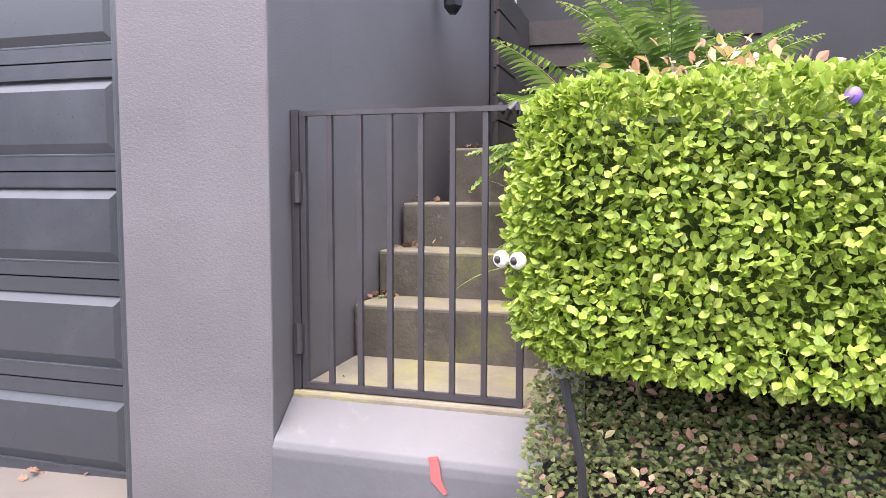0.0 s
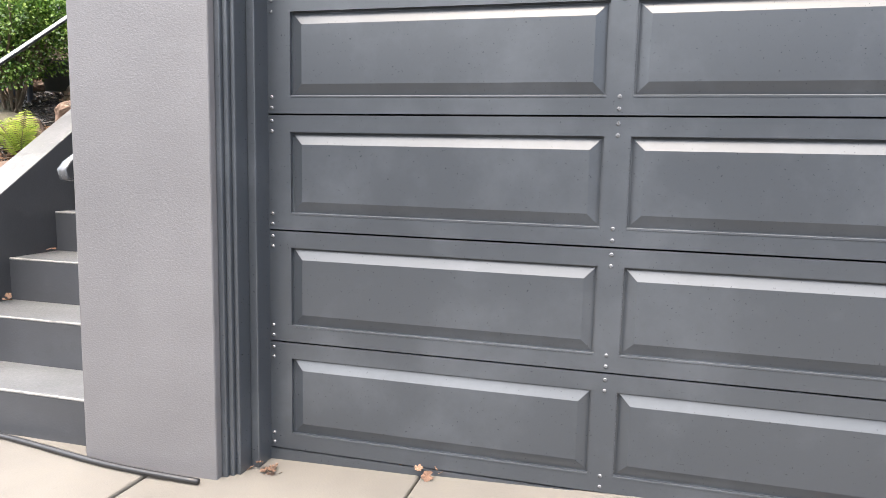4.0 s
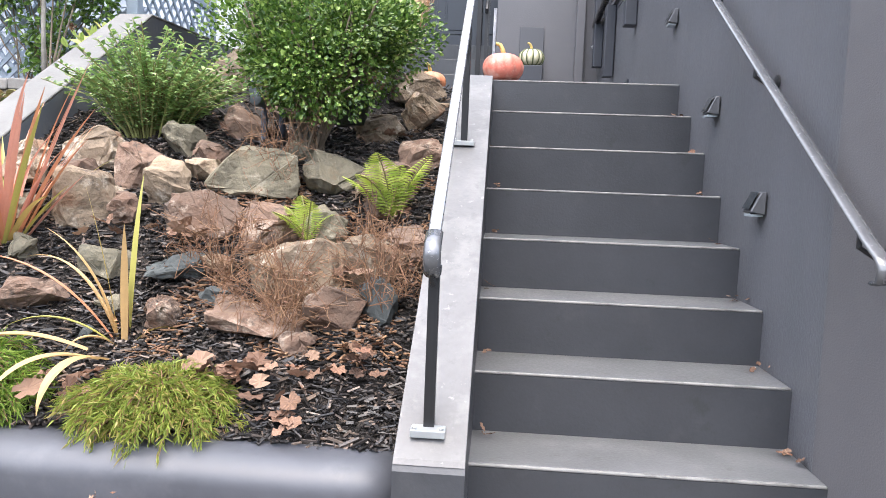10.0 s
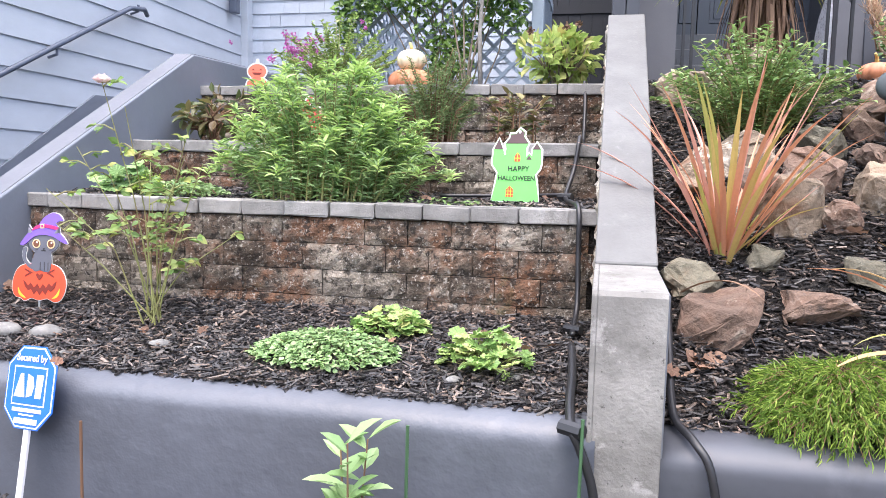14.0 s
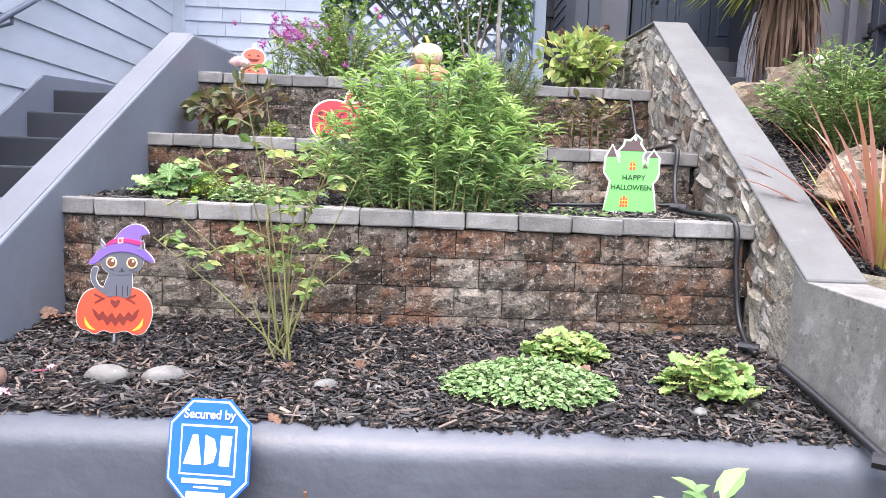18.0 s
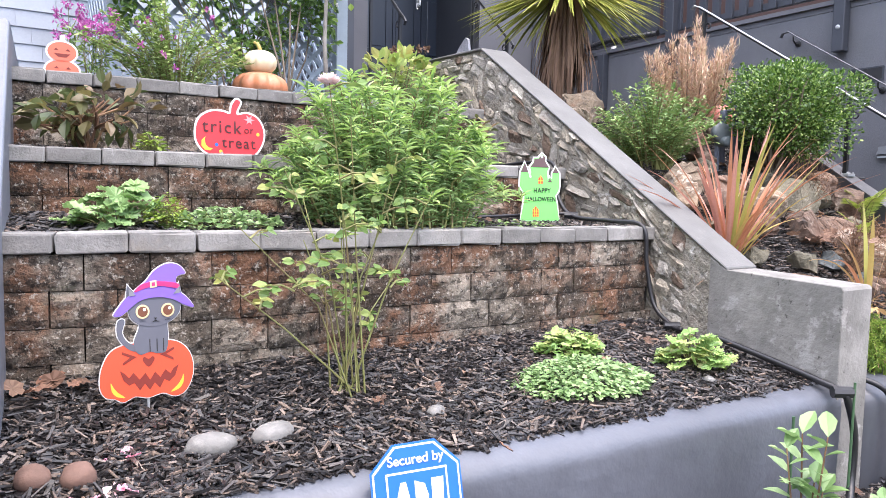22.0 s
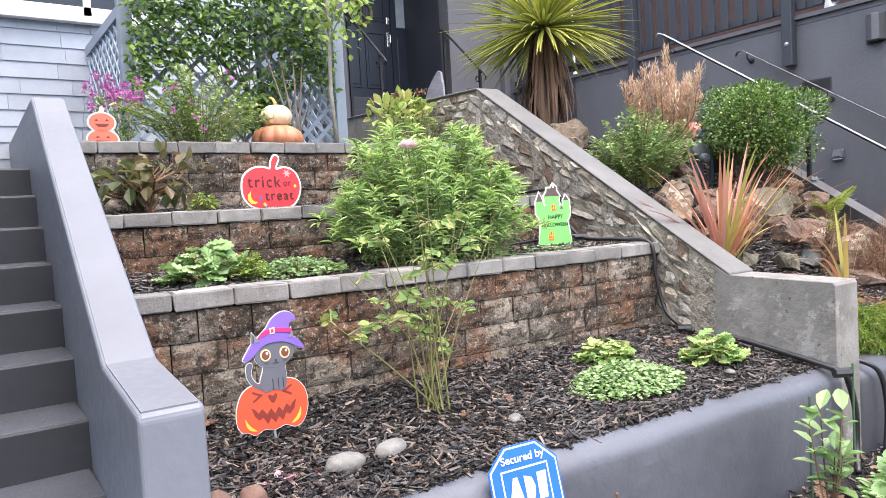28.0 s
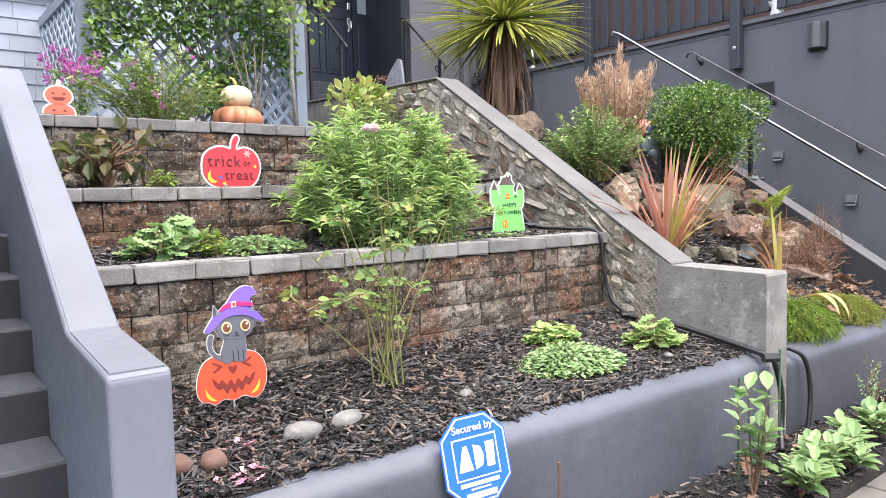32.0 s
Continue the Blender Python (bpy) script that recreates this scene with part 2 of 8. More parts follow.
STUCCO = surface("grey_stucco_paint", (0.102, 0.0995, 0.105), 0.6, 0, 0.14, 1.6, 190, 0.29, 0.004, stains=(((0.135, 0.135, 0.14), 4, 0.55, 0.75, 0.35), ((0.24, 0.24, 0.25), 90, 0.73, 0.76, 0.6)), detail_mix=0.8, stretch=(0.6, 0.6, 1))
WALL_PAINT = surface("dark_grey_wall_paint", (0.085, 0.086, 0.096), 0.55, 0, 0.1, 1.5, 60, 0.3, 0.004)
STAIR_WALL = surface("smooth_grey_wall_paint", (0.086, 0.089, 0.1), 0.5, 0, 0.16, 1.8, 150, 0.55, 0.0045, stains=(((0.11, 0.112, 0.12), 3, 0.5, 0.72, 0.4), ((0.07, 0.08, 0.085), 2.2, 0.58, 0.74, 0.4), ((0.3, 0.3, 0.3), 80, 0.75, 0.78, 0.6)), stretch=(1, 1, 0.4))
GATE_PAINT = surface("dark_grey_gate_paint", (0.035, 0.033, 0.038), 0.5, 0, 0.2, 8, 90, 0.2, 0.001)
SLATE_PAINT = surface("dark_slate_rail_paint", (0.085, 0.1, 0.135), 0.45, 0, 0.14, 5, 70, 0.15, 0.002)
DIVIDER_PAINT = surface("slate_divider_paint", (0.105, 0.115, 0.132), 0.5, 0, 0.14, 2.5, 40, 0.25, 0.004, stains=(((0.18, 0.185, 0.19), 7, 0.58, 0.72, 0.5), ((0.06, 0.065, 0.072), 5, 0.58, 0.72, 0.4)))
DOOR_PAINT = surface("satin_slate_door_paint", (0.033, 0.038, 0.045), 0.3, 0, 0.08, 1.2, 120, 0.02, 0.0006, stains=(((0.075, 0.083, 0.095), 2.5, 0.5, 0.75, 0.5), ((0.2, 0.2, 0.2), 140, 0.74, 0.77, 0.5)), gloss_vary=0.04)
DOOR_PAINT.node_tree.nodes["Principled BSDF"].inputs["IOR"].default_value = 1.6
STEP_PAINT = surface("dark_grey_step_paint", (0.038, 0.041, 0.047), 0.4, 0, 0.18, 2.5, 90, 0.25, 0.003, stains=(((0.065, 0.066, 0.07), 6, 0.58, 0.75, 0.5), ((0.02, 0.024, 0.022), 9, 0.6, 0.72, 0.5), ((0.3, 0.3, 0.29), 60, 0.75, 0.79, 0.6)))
# tread paint: lighter through wear and through sky light put into the colour
TREAD = surface("worn_sky_lit_tread_paint", (0.108, 0.111, 0.116), 0.36, 0, 0.2, 3, 90, 0.25, 0.003, stains=(((0.16, 0.16, 0.158), 6, 0.55, 0.75, 0.5), ((0.04, 0.036, 0.032), 11, 0.6, 0.74, 0.55), ((0.5, 0.5, 0.48), 70, 0.76, 0.79, 0.7)))
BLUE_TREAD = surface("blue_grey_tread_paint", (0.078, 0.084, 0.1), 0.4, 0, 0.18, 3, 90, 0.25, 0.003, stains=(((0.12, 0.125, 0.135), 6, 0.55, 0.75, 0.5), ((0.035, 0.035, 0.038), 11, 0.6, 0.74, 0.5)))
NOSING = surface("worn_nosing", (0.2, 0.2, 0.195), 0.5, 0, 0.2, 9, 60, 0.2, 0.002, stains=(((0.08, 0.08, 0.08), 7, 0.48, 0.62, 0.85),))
ROCKERY_PAINT = surface("dark_blue_grey_masonry_paint", (0.06, 0.064, 0.076), 0.46, 0, 0.14, 1.8, 26, 0.16, 0.004, stains=(((0.11, 0.115, 0.13), 4, 0.56, 0.75, 0.5), ((0.03, 0.032, 0.036), 6, 0.6, 0.74, 0.4)))
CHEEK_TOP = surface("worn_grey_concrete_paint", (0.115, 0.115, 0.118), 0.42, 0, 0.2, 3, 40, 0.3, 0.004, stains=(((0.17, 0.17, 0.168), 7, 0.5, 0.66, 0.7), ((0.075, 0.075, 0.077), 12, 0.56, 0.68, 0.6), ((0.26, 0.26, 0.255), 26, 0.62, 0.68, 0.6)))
BLUE_PAINT = surface("blue_grey_masonry_paint", (0.086, 0.093, 0.11), 0.42, 0, 0.14, 1.6, 17, 0.5, 0.009, stains=(((0.12, 0.13, 0.155), 3, 0.52, 0.72, 0.5), ((0.045, 0.05, 0.062), 5, 0.62, 0.75, 0.4), ((0.3, 0.31, 0.33), 55, 0.75, 0.78, 0.6)))
CHEEK_BLUE = surface("pale_blue_grey_cheek_paint", (0.168, 0.184, 0.217), 0.45, 0, 0.1, 1.8, 22, 0.3, 0.006, stains=(((0.21, 0.225, 0.26), 4, 0.55, 0.75, 0.45), ((0.08, 0.085, 0.1), 30, 0.7, 0.75, 0.4)))
PLINTH = surface("pale_grey_plinth_paint", (0.095, 0.099, 0.108), 0.55, 0, 0.14, 2.0, 40, 0.25, 0.004, stains=(((0.09, 0.09, 0.095), 5, 0.58, 0.74, 0.5), ((0.17, 0.17, 0.175), 8, 0.6, 0.74, 0.5)))
PALE_PAINT = surface("pale_grey_masonry_paint", (0.16, 0.168, 0.19), 0.5, 0, 0.1, 2.0, 35, 0.2, 0.003, stains=(((0.15, 0.155, 0.17), 8, 0.6, 0.75, 0.45),))
RAW_CONCRETE = surface("weathered_concrete", (0.215, 0.208, 0.192), 0.85, 0, 0.28, 4, 48, 0.7, 0.006, stains=(((0.11, 0.105, 0.095), 6, 0.48, 0.66, 0.7), ((0.36, 0.35, 0.33), 7, 0.58, 0.64, 0.6), ((0.045, 0.042, 0.038), 40, 0.62, 0.68, 0.8), ((0.09, 0.065, 0.035), 3, 0.6, 0.7, 0.5)))
COPING = surface("grey_coping_concrete", (0.122, 0.122, 0.118), 0.75, 0, 0.2, 3, 80, 0.4, 0.004, stains=(((0.1, 0.1, 0.098), 7, 0.52, 0.68, 0.6), ((0.19, 0.19, 0.187), 13, 0.6, 0.7, 0.5)))
STONEWALL = surface("mortared_stone", (0.27, 0.245, 0.2), 0.95, 0, 0.35, 9, 70, 0.9, 0.012, stains=(((0.16, 0.135, 0.105), 9, 0.5, 0.62, 0.7), ((0.5, 0.48, 0.44), 20, 0.55, 0.64, 0.7), ((0.04, 0.035, 0.028), 38, 0.55, 0.63, 0.7), ((0.07, 0.055, 0.04), 3, 0.58, 0.68, 0.55)))
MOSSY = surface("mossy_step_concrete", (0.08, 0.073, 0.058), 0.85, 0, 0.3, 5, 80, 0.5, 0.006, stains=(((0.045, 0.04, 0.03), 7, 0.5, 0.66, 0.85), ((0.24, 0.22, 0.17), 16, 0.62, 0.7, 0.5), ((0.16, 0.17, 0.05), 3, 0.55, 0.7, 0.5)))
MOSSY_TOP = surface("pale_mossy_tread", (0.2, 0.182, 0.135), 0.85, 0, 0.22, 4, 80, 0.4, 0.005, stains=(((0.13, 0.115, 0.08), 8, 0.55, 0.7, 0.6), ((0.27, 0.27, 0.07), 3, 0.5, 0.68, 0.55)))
BLOCK = surface("split_face_block", (0.22, 0.19, 0.152), 0.95, 0, 0.36, 9, 110, 0.9, 0.012, rand=0.45, stains=(((0.13, 0.055, 0.024), 1.7, 0.46, 0.56, 0.85), ((0.042, 0.03, 0.02), 4, 0.47, 0.6, 0.88), ((0.018, 0.014, 0.01), 26, 0.52, 0.58, 0.85), ((0.42, 0.39, 0.34), 60, 0.56, 0.62, 0.6), ((0.07, 0.075, 0.025), 3.3, 0.6, 0.7, 0.5)))
STONES = [surface("facing_stone_%s" % k, c, 0.92, 0, 0.34, 8, 70, 0.9, 0.01, rand=0.3, stains=(((0.55, 0.51, 0.44), 15, 0.58, 0.66, 0.6), ((0.05, 0.04, 0.03), 17, 0.55, 0.64, 0.75), ((0.12, 0.07, 0.04), 6, 0.58, 0.68, 0.5))) for k, c in (("tan", (0.34, 0.3, 0.235)), ("grey", (0.29, 0.27, 0.235)), ("pale", (0.41, 0.38, 0.32)), ("brown", (0.15, 0.105, 0.075)))]
CAPSTONE = surface("grey_cap_stone", (0.235, 0.228, 0.215), 0.9, 0, 0.25, 9, 120, 0.6, 0.005, rand=0.3, stains=(((0.11, 0.105, 0.095), 12, 0.54, 0.68, 0.6), ((0.3, 0.24, 0.18), 4, 0.58, 0.72, 0.5), ((0.4, 0.39, 0.37), 22, 0.6, 0.68, 0.5)))
SOIL = surface("dark_soil", (0.014, 0.011, 0.009), 0.95, 0, 0.4, 12, 90, 0.8, 0.02, stains=(((0.05, 0.036, 0.026), 9, 0.57, 0.7, 0.6),))
MULCH = surface("black_bark_chips", (0.03, 0.026, 0.024), 0.4, 0, 0.3, 20, 150, 0.5, 0.002, island=[(0.0035, 0.003, 0.003), (0.008, 0.007, 0.0075), (0.018, 0.016, 0.016), (0.034, 0.03, 0.029), (0.08, 0.066, 0.058), (0.24, 0.18, 0.14)])
PAVING = surface("pale_pavement_concrete", (0.125, 0.116, 0.103), 0.85, 0, 0.14, 2, 130, 0.35, 0.003, rand=0.14, stains=(((0.115, 0.105, 0.088), 4, 0.52, 0.72, 0.6), ((0.09, 0.085, 0.075), 40, 0.66, 0.72, 0.5)))
ASPHALT = surface("asphalt", (0.05, 0.05, 0.05), 0.9, 0, 0.2, 3, 200, 0.5, 0.004)
SIDING = surface("blue_grey_siding_paint", (0.45, 0.48, 0.52), 0.5, 0, 0.07, 2, 70, 0.12, 0.002, stretch=(1, 1, 3))
SHINGLE = surface("blue_grey_shingle_paint", (0.36, 0.4, 0.455), 0.55, 0, 0.12, 2, 60, 0.2, 0.002, rand=0.12)
TRELLIS_PAINT = surface("slate_trellis_paint", (0.27, 0.325, 0.39), 0.55, 0, 0.1, 3, 80, 0.2, 0.002)
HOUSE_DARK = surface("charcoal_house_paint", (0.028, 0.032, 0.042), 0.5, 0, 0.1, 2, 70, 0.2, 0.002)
FRONT_DOOR = surface("near_black_door_paint", (0.012, 0.0175, 0.029), 0.35, 0, 0.1, 2, 80, 0.1, 0.001)
IRON = surface("black_iron_paint", (0.018, 0.019, 0.021), 0.4, 0.3, 0.15, 10, 90, 0.2, 0.001)
RAIL_TOP = surface("worn_rail_metal", (0.45, 0.46, 0.48), 0.3, 0.6, 0.12, 8, 90, 0.1, 0.001, stains=(((0.2, 0.2, 0.21), 9, 0.62, 0.8, 0.4),))
RAIL_MID = surface("dark_worn_rail_metal", (0.13, 0.135, 0.145), 0.22, 0.4, 0.2, 8, 90, 0.1, 0.001, stains=(((0.4, 0.4, 0.41), 12, 0.62, 0.74, 0.6),))
BRASS = surface("satin_nickel", (0.75, 0.74, 0.7), 0.25, 1.0, 0.05, 8, 60, 0.0)
ROCK_TAN = surface("tan_rock", (0.235, 0.182, 0.128), 0.9, 0, 0.34, 6, 45, 0.9, 0.012, rand=0.3, stains=(((0.15, 0.075, 0.04), 5, 0.52, 0.64, 0.8), ((0.52, 0.47, 0.39), 7, 0.56, 0.66, 0.75), ((0.05, 0.04, 0.03), 13, 0.55, 0.66, 0.8), ((0.09, 0.1, 0.05), 9, 0.62, 0.72, 0.4)))
ROCK_PINK = surface("red_brown_rock", (0.17, 0.115, 0.085), 0.9, 0, 0.34, 6, 45, 0.9, 0.012, rand=0.3, stains=(((0.1, 0.055, 0.035), 6, 0.5, 0.64, 0.8), ((0.42, 0.35, 0.28), 8, 0.57, 0.67, 0.65), ((0.045, 0.036, 0.03), 15, 0.55, 0.65, 0.8)))
ROCK_GREEN = surface("grey_green_rock", (0.165, 0.148, 0.105), 0.9, 0, 0.34, 6, 45, 0.9, 0.012, rand=0.3, stains=(((0.06, 0.06, 0.045), 6, 0.48, 0.64, 0.8), ((0.38, 0.35, 0.27), 8, 0.58, 0.68, 0.65), ((0.16, 0.095, 0.05), 5, 0.56, 0.68, 0.6)))
ROCK_DARK = surface("slate_rock", (0.065, 0.075, 0.075), 0.8, 0, 0.3, 6, 50, 0.7, 0.008, rand=0.3)
PEBBLE = surface("grey_cobble", (0.173, 0.169, 0.158), 0.75, 0, 0.3, 14, 90, 0.5, 0.003, rand=0.4, stains=(((0.28, 0.27, 0.25), 22, 0.56, 0.68, 0.6), ((0.08, 0.075, 0.07), 30, 0.58, 0.68, 0.5)))
TERRACOTTA = surface("brown_clay_cobble", (0.17, 0.1, 0.075), 0.85, 0, 0.25, 14, 90, 0.5, 0.003, rand=0.2, stains=(((0.26, 0.18, 0.14), 20, 0.55, 0.68, 0.5),))
BARK = surface("grey_bark", (0.2, 0.16, 0.12), 0.9, 0, 0.25, 12, 60, 0.5, 0.004, stretch=(1, 1, 0.25))
STEM = surface("green_cane", (0.2, 0.21, 0.07), 0.6, 0, 0.25, 10, 60, 0.1, 0.001, stains=(((0.16, 0.09, 0.05), 7, 0.5, 0.62, 0.7),))
TWIG = surface("dry_brown_twigs", (0.16, 0.085, 0.045), 0.85, 0, 0.25, 10, 60, 0.1, 0.001, island=[(0.09, 0.045, 0.025), (0.17, 0.09, 0.05), (0.26, 0.16, 0.09)])
DEAD = surface("dead_leaves", (0.24, 0.14, 0.09), 0.8, 0, 0.2, 15, 60, 0.3, 0.002, island=[(0.055, 0.032, 0.024), (0.12, 0.065, 0.042), (0.2, 0.12, 0.08), (0.28, 0.19, 0.135), (0.17, 0.075, 0.045)], sheer=0.15)
HEDGE = leafy("lime_hedge_leaves", [(0.12, 0.2, 0.025), (0.22, 0.34, 0.04), (0.32, 0.44, 0.065), (0.45, 0.54, 0.12)])
HEDGE_SHADE = surface("hedge_inner_shade", (0.05, 0.085, 0.014), 0.9, 0, 0.4, 14, 60, 0.8, 0.03)
LIME = leafy("fresh_lance_leaves", [(0.08, 0.155, 0.05), (0.165, 0.29, 0.095), (0.3, 0.45, 0.17), (0.47, 0.6, 0.3)], 0.42, 0.32)
LIME_TIP = leafy("young_lance_leaves", [(0.27, 0.43, 0.1), (0.4, 0.56, 0.17), (0.54, 0.68, 0.27)], 0.42, 0.35)
BOX = leafy("dark_glossy_leaves", [(0.02, 0.055, 0.012), (0.05, 0.11, 0.022), (0.12, 0.22, 0.04), (0.36, 0.48, 0.14)], 0.27, 0.25)
SOFT = leafy("mid_green_leaves", [(0.06, 0.12, 0.035), (0.14, 0.24, 0.07), (0.24, 0.37, 0.12), (0.38, 0.5, 0.2)])
VINE = leafy("vine_leaves", [(0.03, 0.075, 0.018), (0.07, 0.15, 0.03), (0.14, 0.25, 0.045), (0.26, 0.38, 0.09)], 0.32, 0.3)
GREY_BARK = surface("pale_grey_bark", (0.27, 0.25, 0.22), 0.85, 0, 0.3, 14, 70, 0.5, 0.004)
IVY = leafy("dull_ivy_leaves", [(0.05, 0.075, 0.022), (0.1, 0.14, 0.04), (0.16, 0.2, 0.065), (0.22, 0.18, 0.09)], 0.6)
SPRIG = leafy("yellow_green_sprig_leaves", [(0.12, 0.21, 0.05), (0.24, 0.36, 0.09), (0.36, 0.48, 0.15), (0.48, 0.58, 0.24)])
MAPLE = leafy("light_tree_leaves", [(0.13, 0.22, 0.03), (0.24, 0.36, 0.06), (0.35, 0.46, 0.1)])
GROUNDCOVER = leafy("pale_groundcover_leaves", [(0.13, 0.23, 0.08), (0.24, 0.37, 0.14), (0.38, 0.5, 0.25)])
HEUCHERA = leafy("lime_lobed_leaves", [(0.12, 0.23, 0.06), (0.22, 0.37, 0.1), (0.34, 0.47, 0.15), (0.4, 0.38, 0.15)])
FENCE_BLACK = surface("black_fence_stain", (0.009, 0.01, 0.014), 0.6, 0, 0.2, 3, 60, 0.2, 0.002)
BROWN_STAIN = surface("dark_brown_board_stain", (0.014, 0.01, 0.0095), 0.7, 0, 0.25, 4, 60, 0.3, 0.002, rand=0.3)
LADY = leafy("light_green_lobed_leaves", [(0.16, 0.28, 0.1), (0.3, 0.45, 0.17), (0.42, 0.56, 0.26)], 0.5, 0.3)
HYDRANGEA = leafy("yellow_green_broad_leaves", [(0.2, 0.32, 0.07), (0.36, 0.48, 0.12), (0.46, 0.56, 0.19), (0.47, 0.4, 0.15)], 0.5, 0.35)
ROSE_LEAF = leafy("rose_leaves", [(0.08, 0.16, 0.04), (0.16, 0.28, 0.07), (0.27, 0.38, 0.11), (0.4, 0.38, 0.11)])
GRASSY = leafy("feathery_green", [(0.035, 0.085, 0.012), (0.11, 0.2, 0.025), (0.22, 0.33, 0.05), (0.38, 0.47, 0.11)], 0.6)
GRASSY_DRY = leafy("feathery_green_and_brown", [(0.1, 0.15, 0.02), (0.2, 0.27, 0.045), (0.3, 0.35, 0.07), (0.36, 0.25, 0.1)], 0.6)
FLAX_DRY = leafy("drying_flax_blades", [(0.3, 0.26, 0.06), (0.45, 0.24, 0.08), (0.52, 0.36, 0.17), (0.36, 0.15, 0.06)], 0.5, 0.25)
PALM = leafy("palm_blades", [(0.07, 0.1, 0.018), (0.22, 0.26, 0.04), (0.42, 0.44, 0.09), (0.56, 0.54, 0.17)], 0.4, 0.25)
PALM_DRY = leafy("hanging_dead_palm_blades", [(0.1, 0.055, 0.035), (0.2, 0.12, 0.075), (0.32, 0.2, 0.13)], 0.8, 0.1)
CONIFER = leafy("bronze_conifer_sprays", [(0.4, 0.23, 0.14), (0.58, 0.39, 0.27), (0.72, 0.56, 0.43), (0.5, 0.46, 0.26)], 0.7)
FERN = leafy("yellow_green_fern", [(0.25, 0.36, 0.05), (0.4, 0.5, 0.09), (0.5, 0.55, 0.14)], 0.6)
FERN_DARK = leafy("green_sword_fern", [(0.07, 0.14, 0.025), (0.16, 0.27, 0.05), (0.32, 0.43, 0.11)], 0.6)
HOSTA = leafy("bronze_green_leaves", [(0.04, 0.08, 0.025), (0.1, 0.14, 0.045), (0.16, 0.11, 0.055), (0.28, 0.27, 0.09)], 0.4)
ROSEMARY = leafy("grey_green_needles", [(0.09, 0.15, 0.055), (0.18, 0.26, 0.1), (0.29, 0.36, 0.16)], 0.6)
PINK = leafy("pink_petals", [(0.78, 0.55, 0.55), (0.87, 0.72, 0.7), (0.92, 0.84, 0.8)], 0.6)
PURPLE = leafy("purple_petals", [(0.36, 0.06, 0.27), (0.5, 0.12, 0.4), (0.62, 0.28, 0.52)], 0.6)
WHITE_FLOWER = leafy("white_petals", [(0.7, 0.7, 0.68), (0.8, 0.8, 0.78)], 0.6)
PUMPKIN = surface("orange_pumpkin_skin", (0.5, 0.2, 0.1), 0.45, 0, 0.15, 8, 60, 0.1, 0.001, stains=(((0.6, 0.35, 0.24), 14, 0.55, 0.7, 0.5),))
PUMPKIN_RED = surface("coral_pumpkin_skin", (0.6, 0.18, 0.13), 0.45, 0, 0.18, 8, 60, 0.15, 0.002, stains=(((0.7, 0.48, 0.4), 12, 0.5, 0.66, 0.65),))
PUMPKIN_PALE = surface("cream_pumpkin_skin", (0.72, 0.62, 0.42), 0.45, 0, 0.08, 8, 60, 0.1, 0.001)
PUMPKIN_STRIPE = surface("cream_green_gourd_skin", (0.6, 0.57, 0.4), 0.45, 0, 0.1, 8, 60, 0.1, 0.001)
GOURD_GREEN = surface("green_gourd_stripe", (0.1, 0.12, 0.05), 0.45, 0, 0.15, 8, 60, 0.1, 0.001)
STALK = surface("pumpkin_stalk", (0.5, 0.37, 0.12), 0.7, 0, 0.2, 20, 60, 0.2, 0.001)
PLASTIC_BLACK = surface("black_plastic", (0.015, 0.015, 0.017), 0.4, 0, 0.1, 10, 60, 0.1, 0.001)
WHITE_GLOSS = surface("white_board", (0.7, 0.69, 0.68), 0.5, 0, 0.03, 6, 60, 0.0)
GLASS_DARK = surface("dark_window_glass", (0.02, 0.025, 0.03), 0.06, 0, 0.1, 3, 40, 0.0)
GLASS_PALE = surface("frosted_door_glass", (0.3, 0.34, 0.36), 0.12, 0, 0.1, 5, 40, 0.0)
FITTING = surface("dark_grey_fitting", (0.085, 0.088, 0.095), 0.4, 0.2, 0.15, 9, 60, 0.2, 0.001)
METER = surface("galvanised_grey_metal", (0.32, 0.34, 0.35), 0.45, 0.4, 0.12, 9, 60, 0.2, 0.001)
POST_GREEN = surface("green_stake", (0.05, 0.11, 0.05), 0.5, 0, 0.1, 10, 60, 0.1, 0.001)
RED_SHINGLE = surface("red_brown_shingle", (0.05, 0.025, 0.02), 0.8, 0, 0.2, 8, 60, 0.3, 0.003, rand=0.3)
QUARTZ = surface("white_quartz", (0.42, 0.43, 0.47), 0.3, 0, 0.2, 14, 40, 0.4, 0.006)


def plain(name, col, rough=0.5):
    return surface(name, col, rough, 0, 0.05, 8, 80, 0.0)


INK = {k: plain("print_" + k, c) for k, c in dict(white=(0.68, 0.68, 0.66), green=(0.17, 0.6, 0.13), lilac=(0.2, 0.13, 0.36), black=(0.02, 0.02, 0.02), red=(0.62, 0.035, 0.045), orange=(0.72, 0.085, 0.035), darkred=(0.2, 0.03, 0.02), blue=(0.015, 0.13, 0.55), purple=(0.2, 0.115, 0.5), magenta=(0.5, 0.03, 0.16), grey=(0.1, 0.1, 0.115), yellow=(0.8, 0.5, 0.05), brown=(0.1, 0.06, 0.06), pink=(0.75, 0.3, 0.3), coral=(0.72, 0.17, 0.1), maroon=(0.07, 0.012, 0.014), iris=(0.16, 0.06, 0.03), cream=(0.78, 0.6, 0.33), catgrey=(0.115, 0.12, 0.145), catlight=(0.2, 0.205, 0.235)).items()}

# ---- the plan: levels and terrain ----
STEP_Y, STEP_Z, RUN, RISE = 0.095, 0.148, 0.292, 0.2033
LANDING = STEP_Z + 8 * RISE


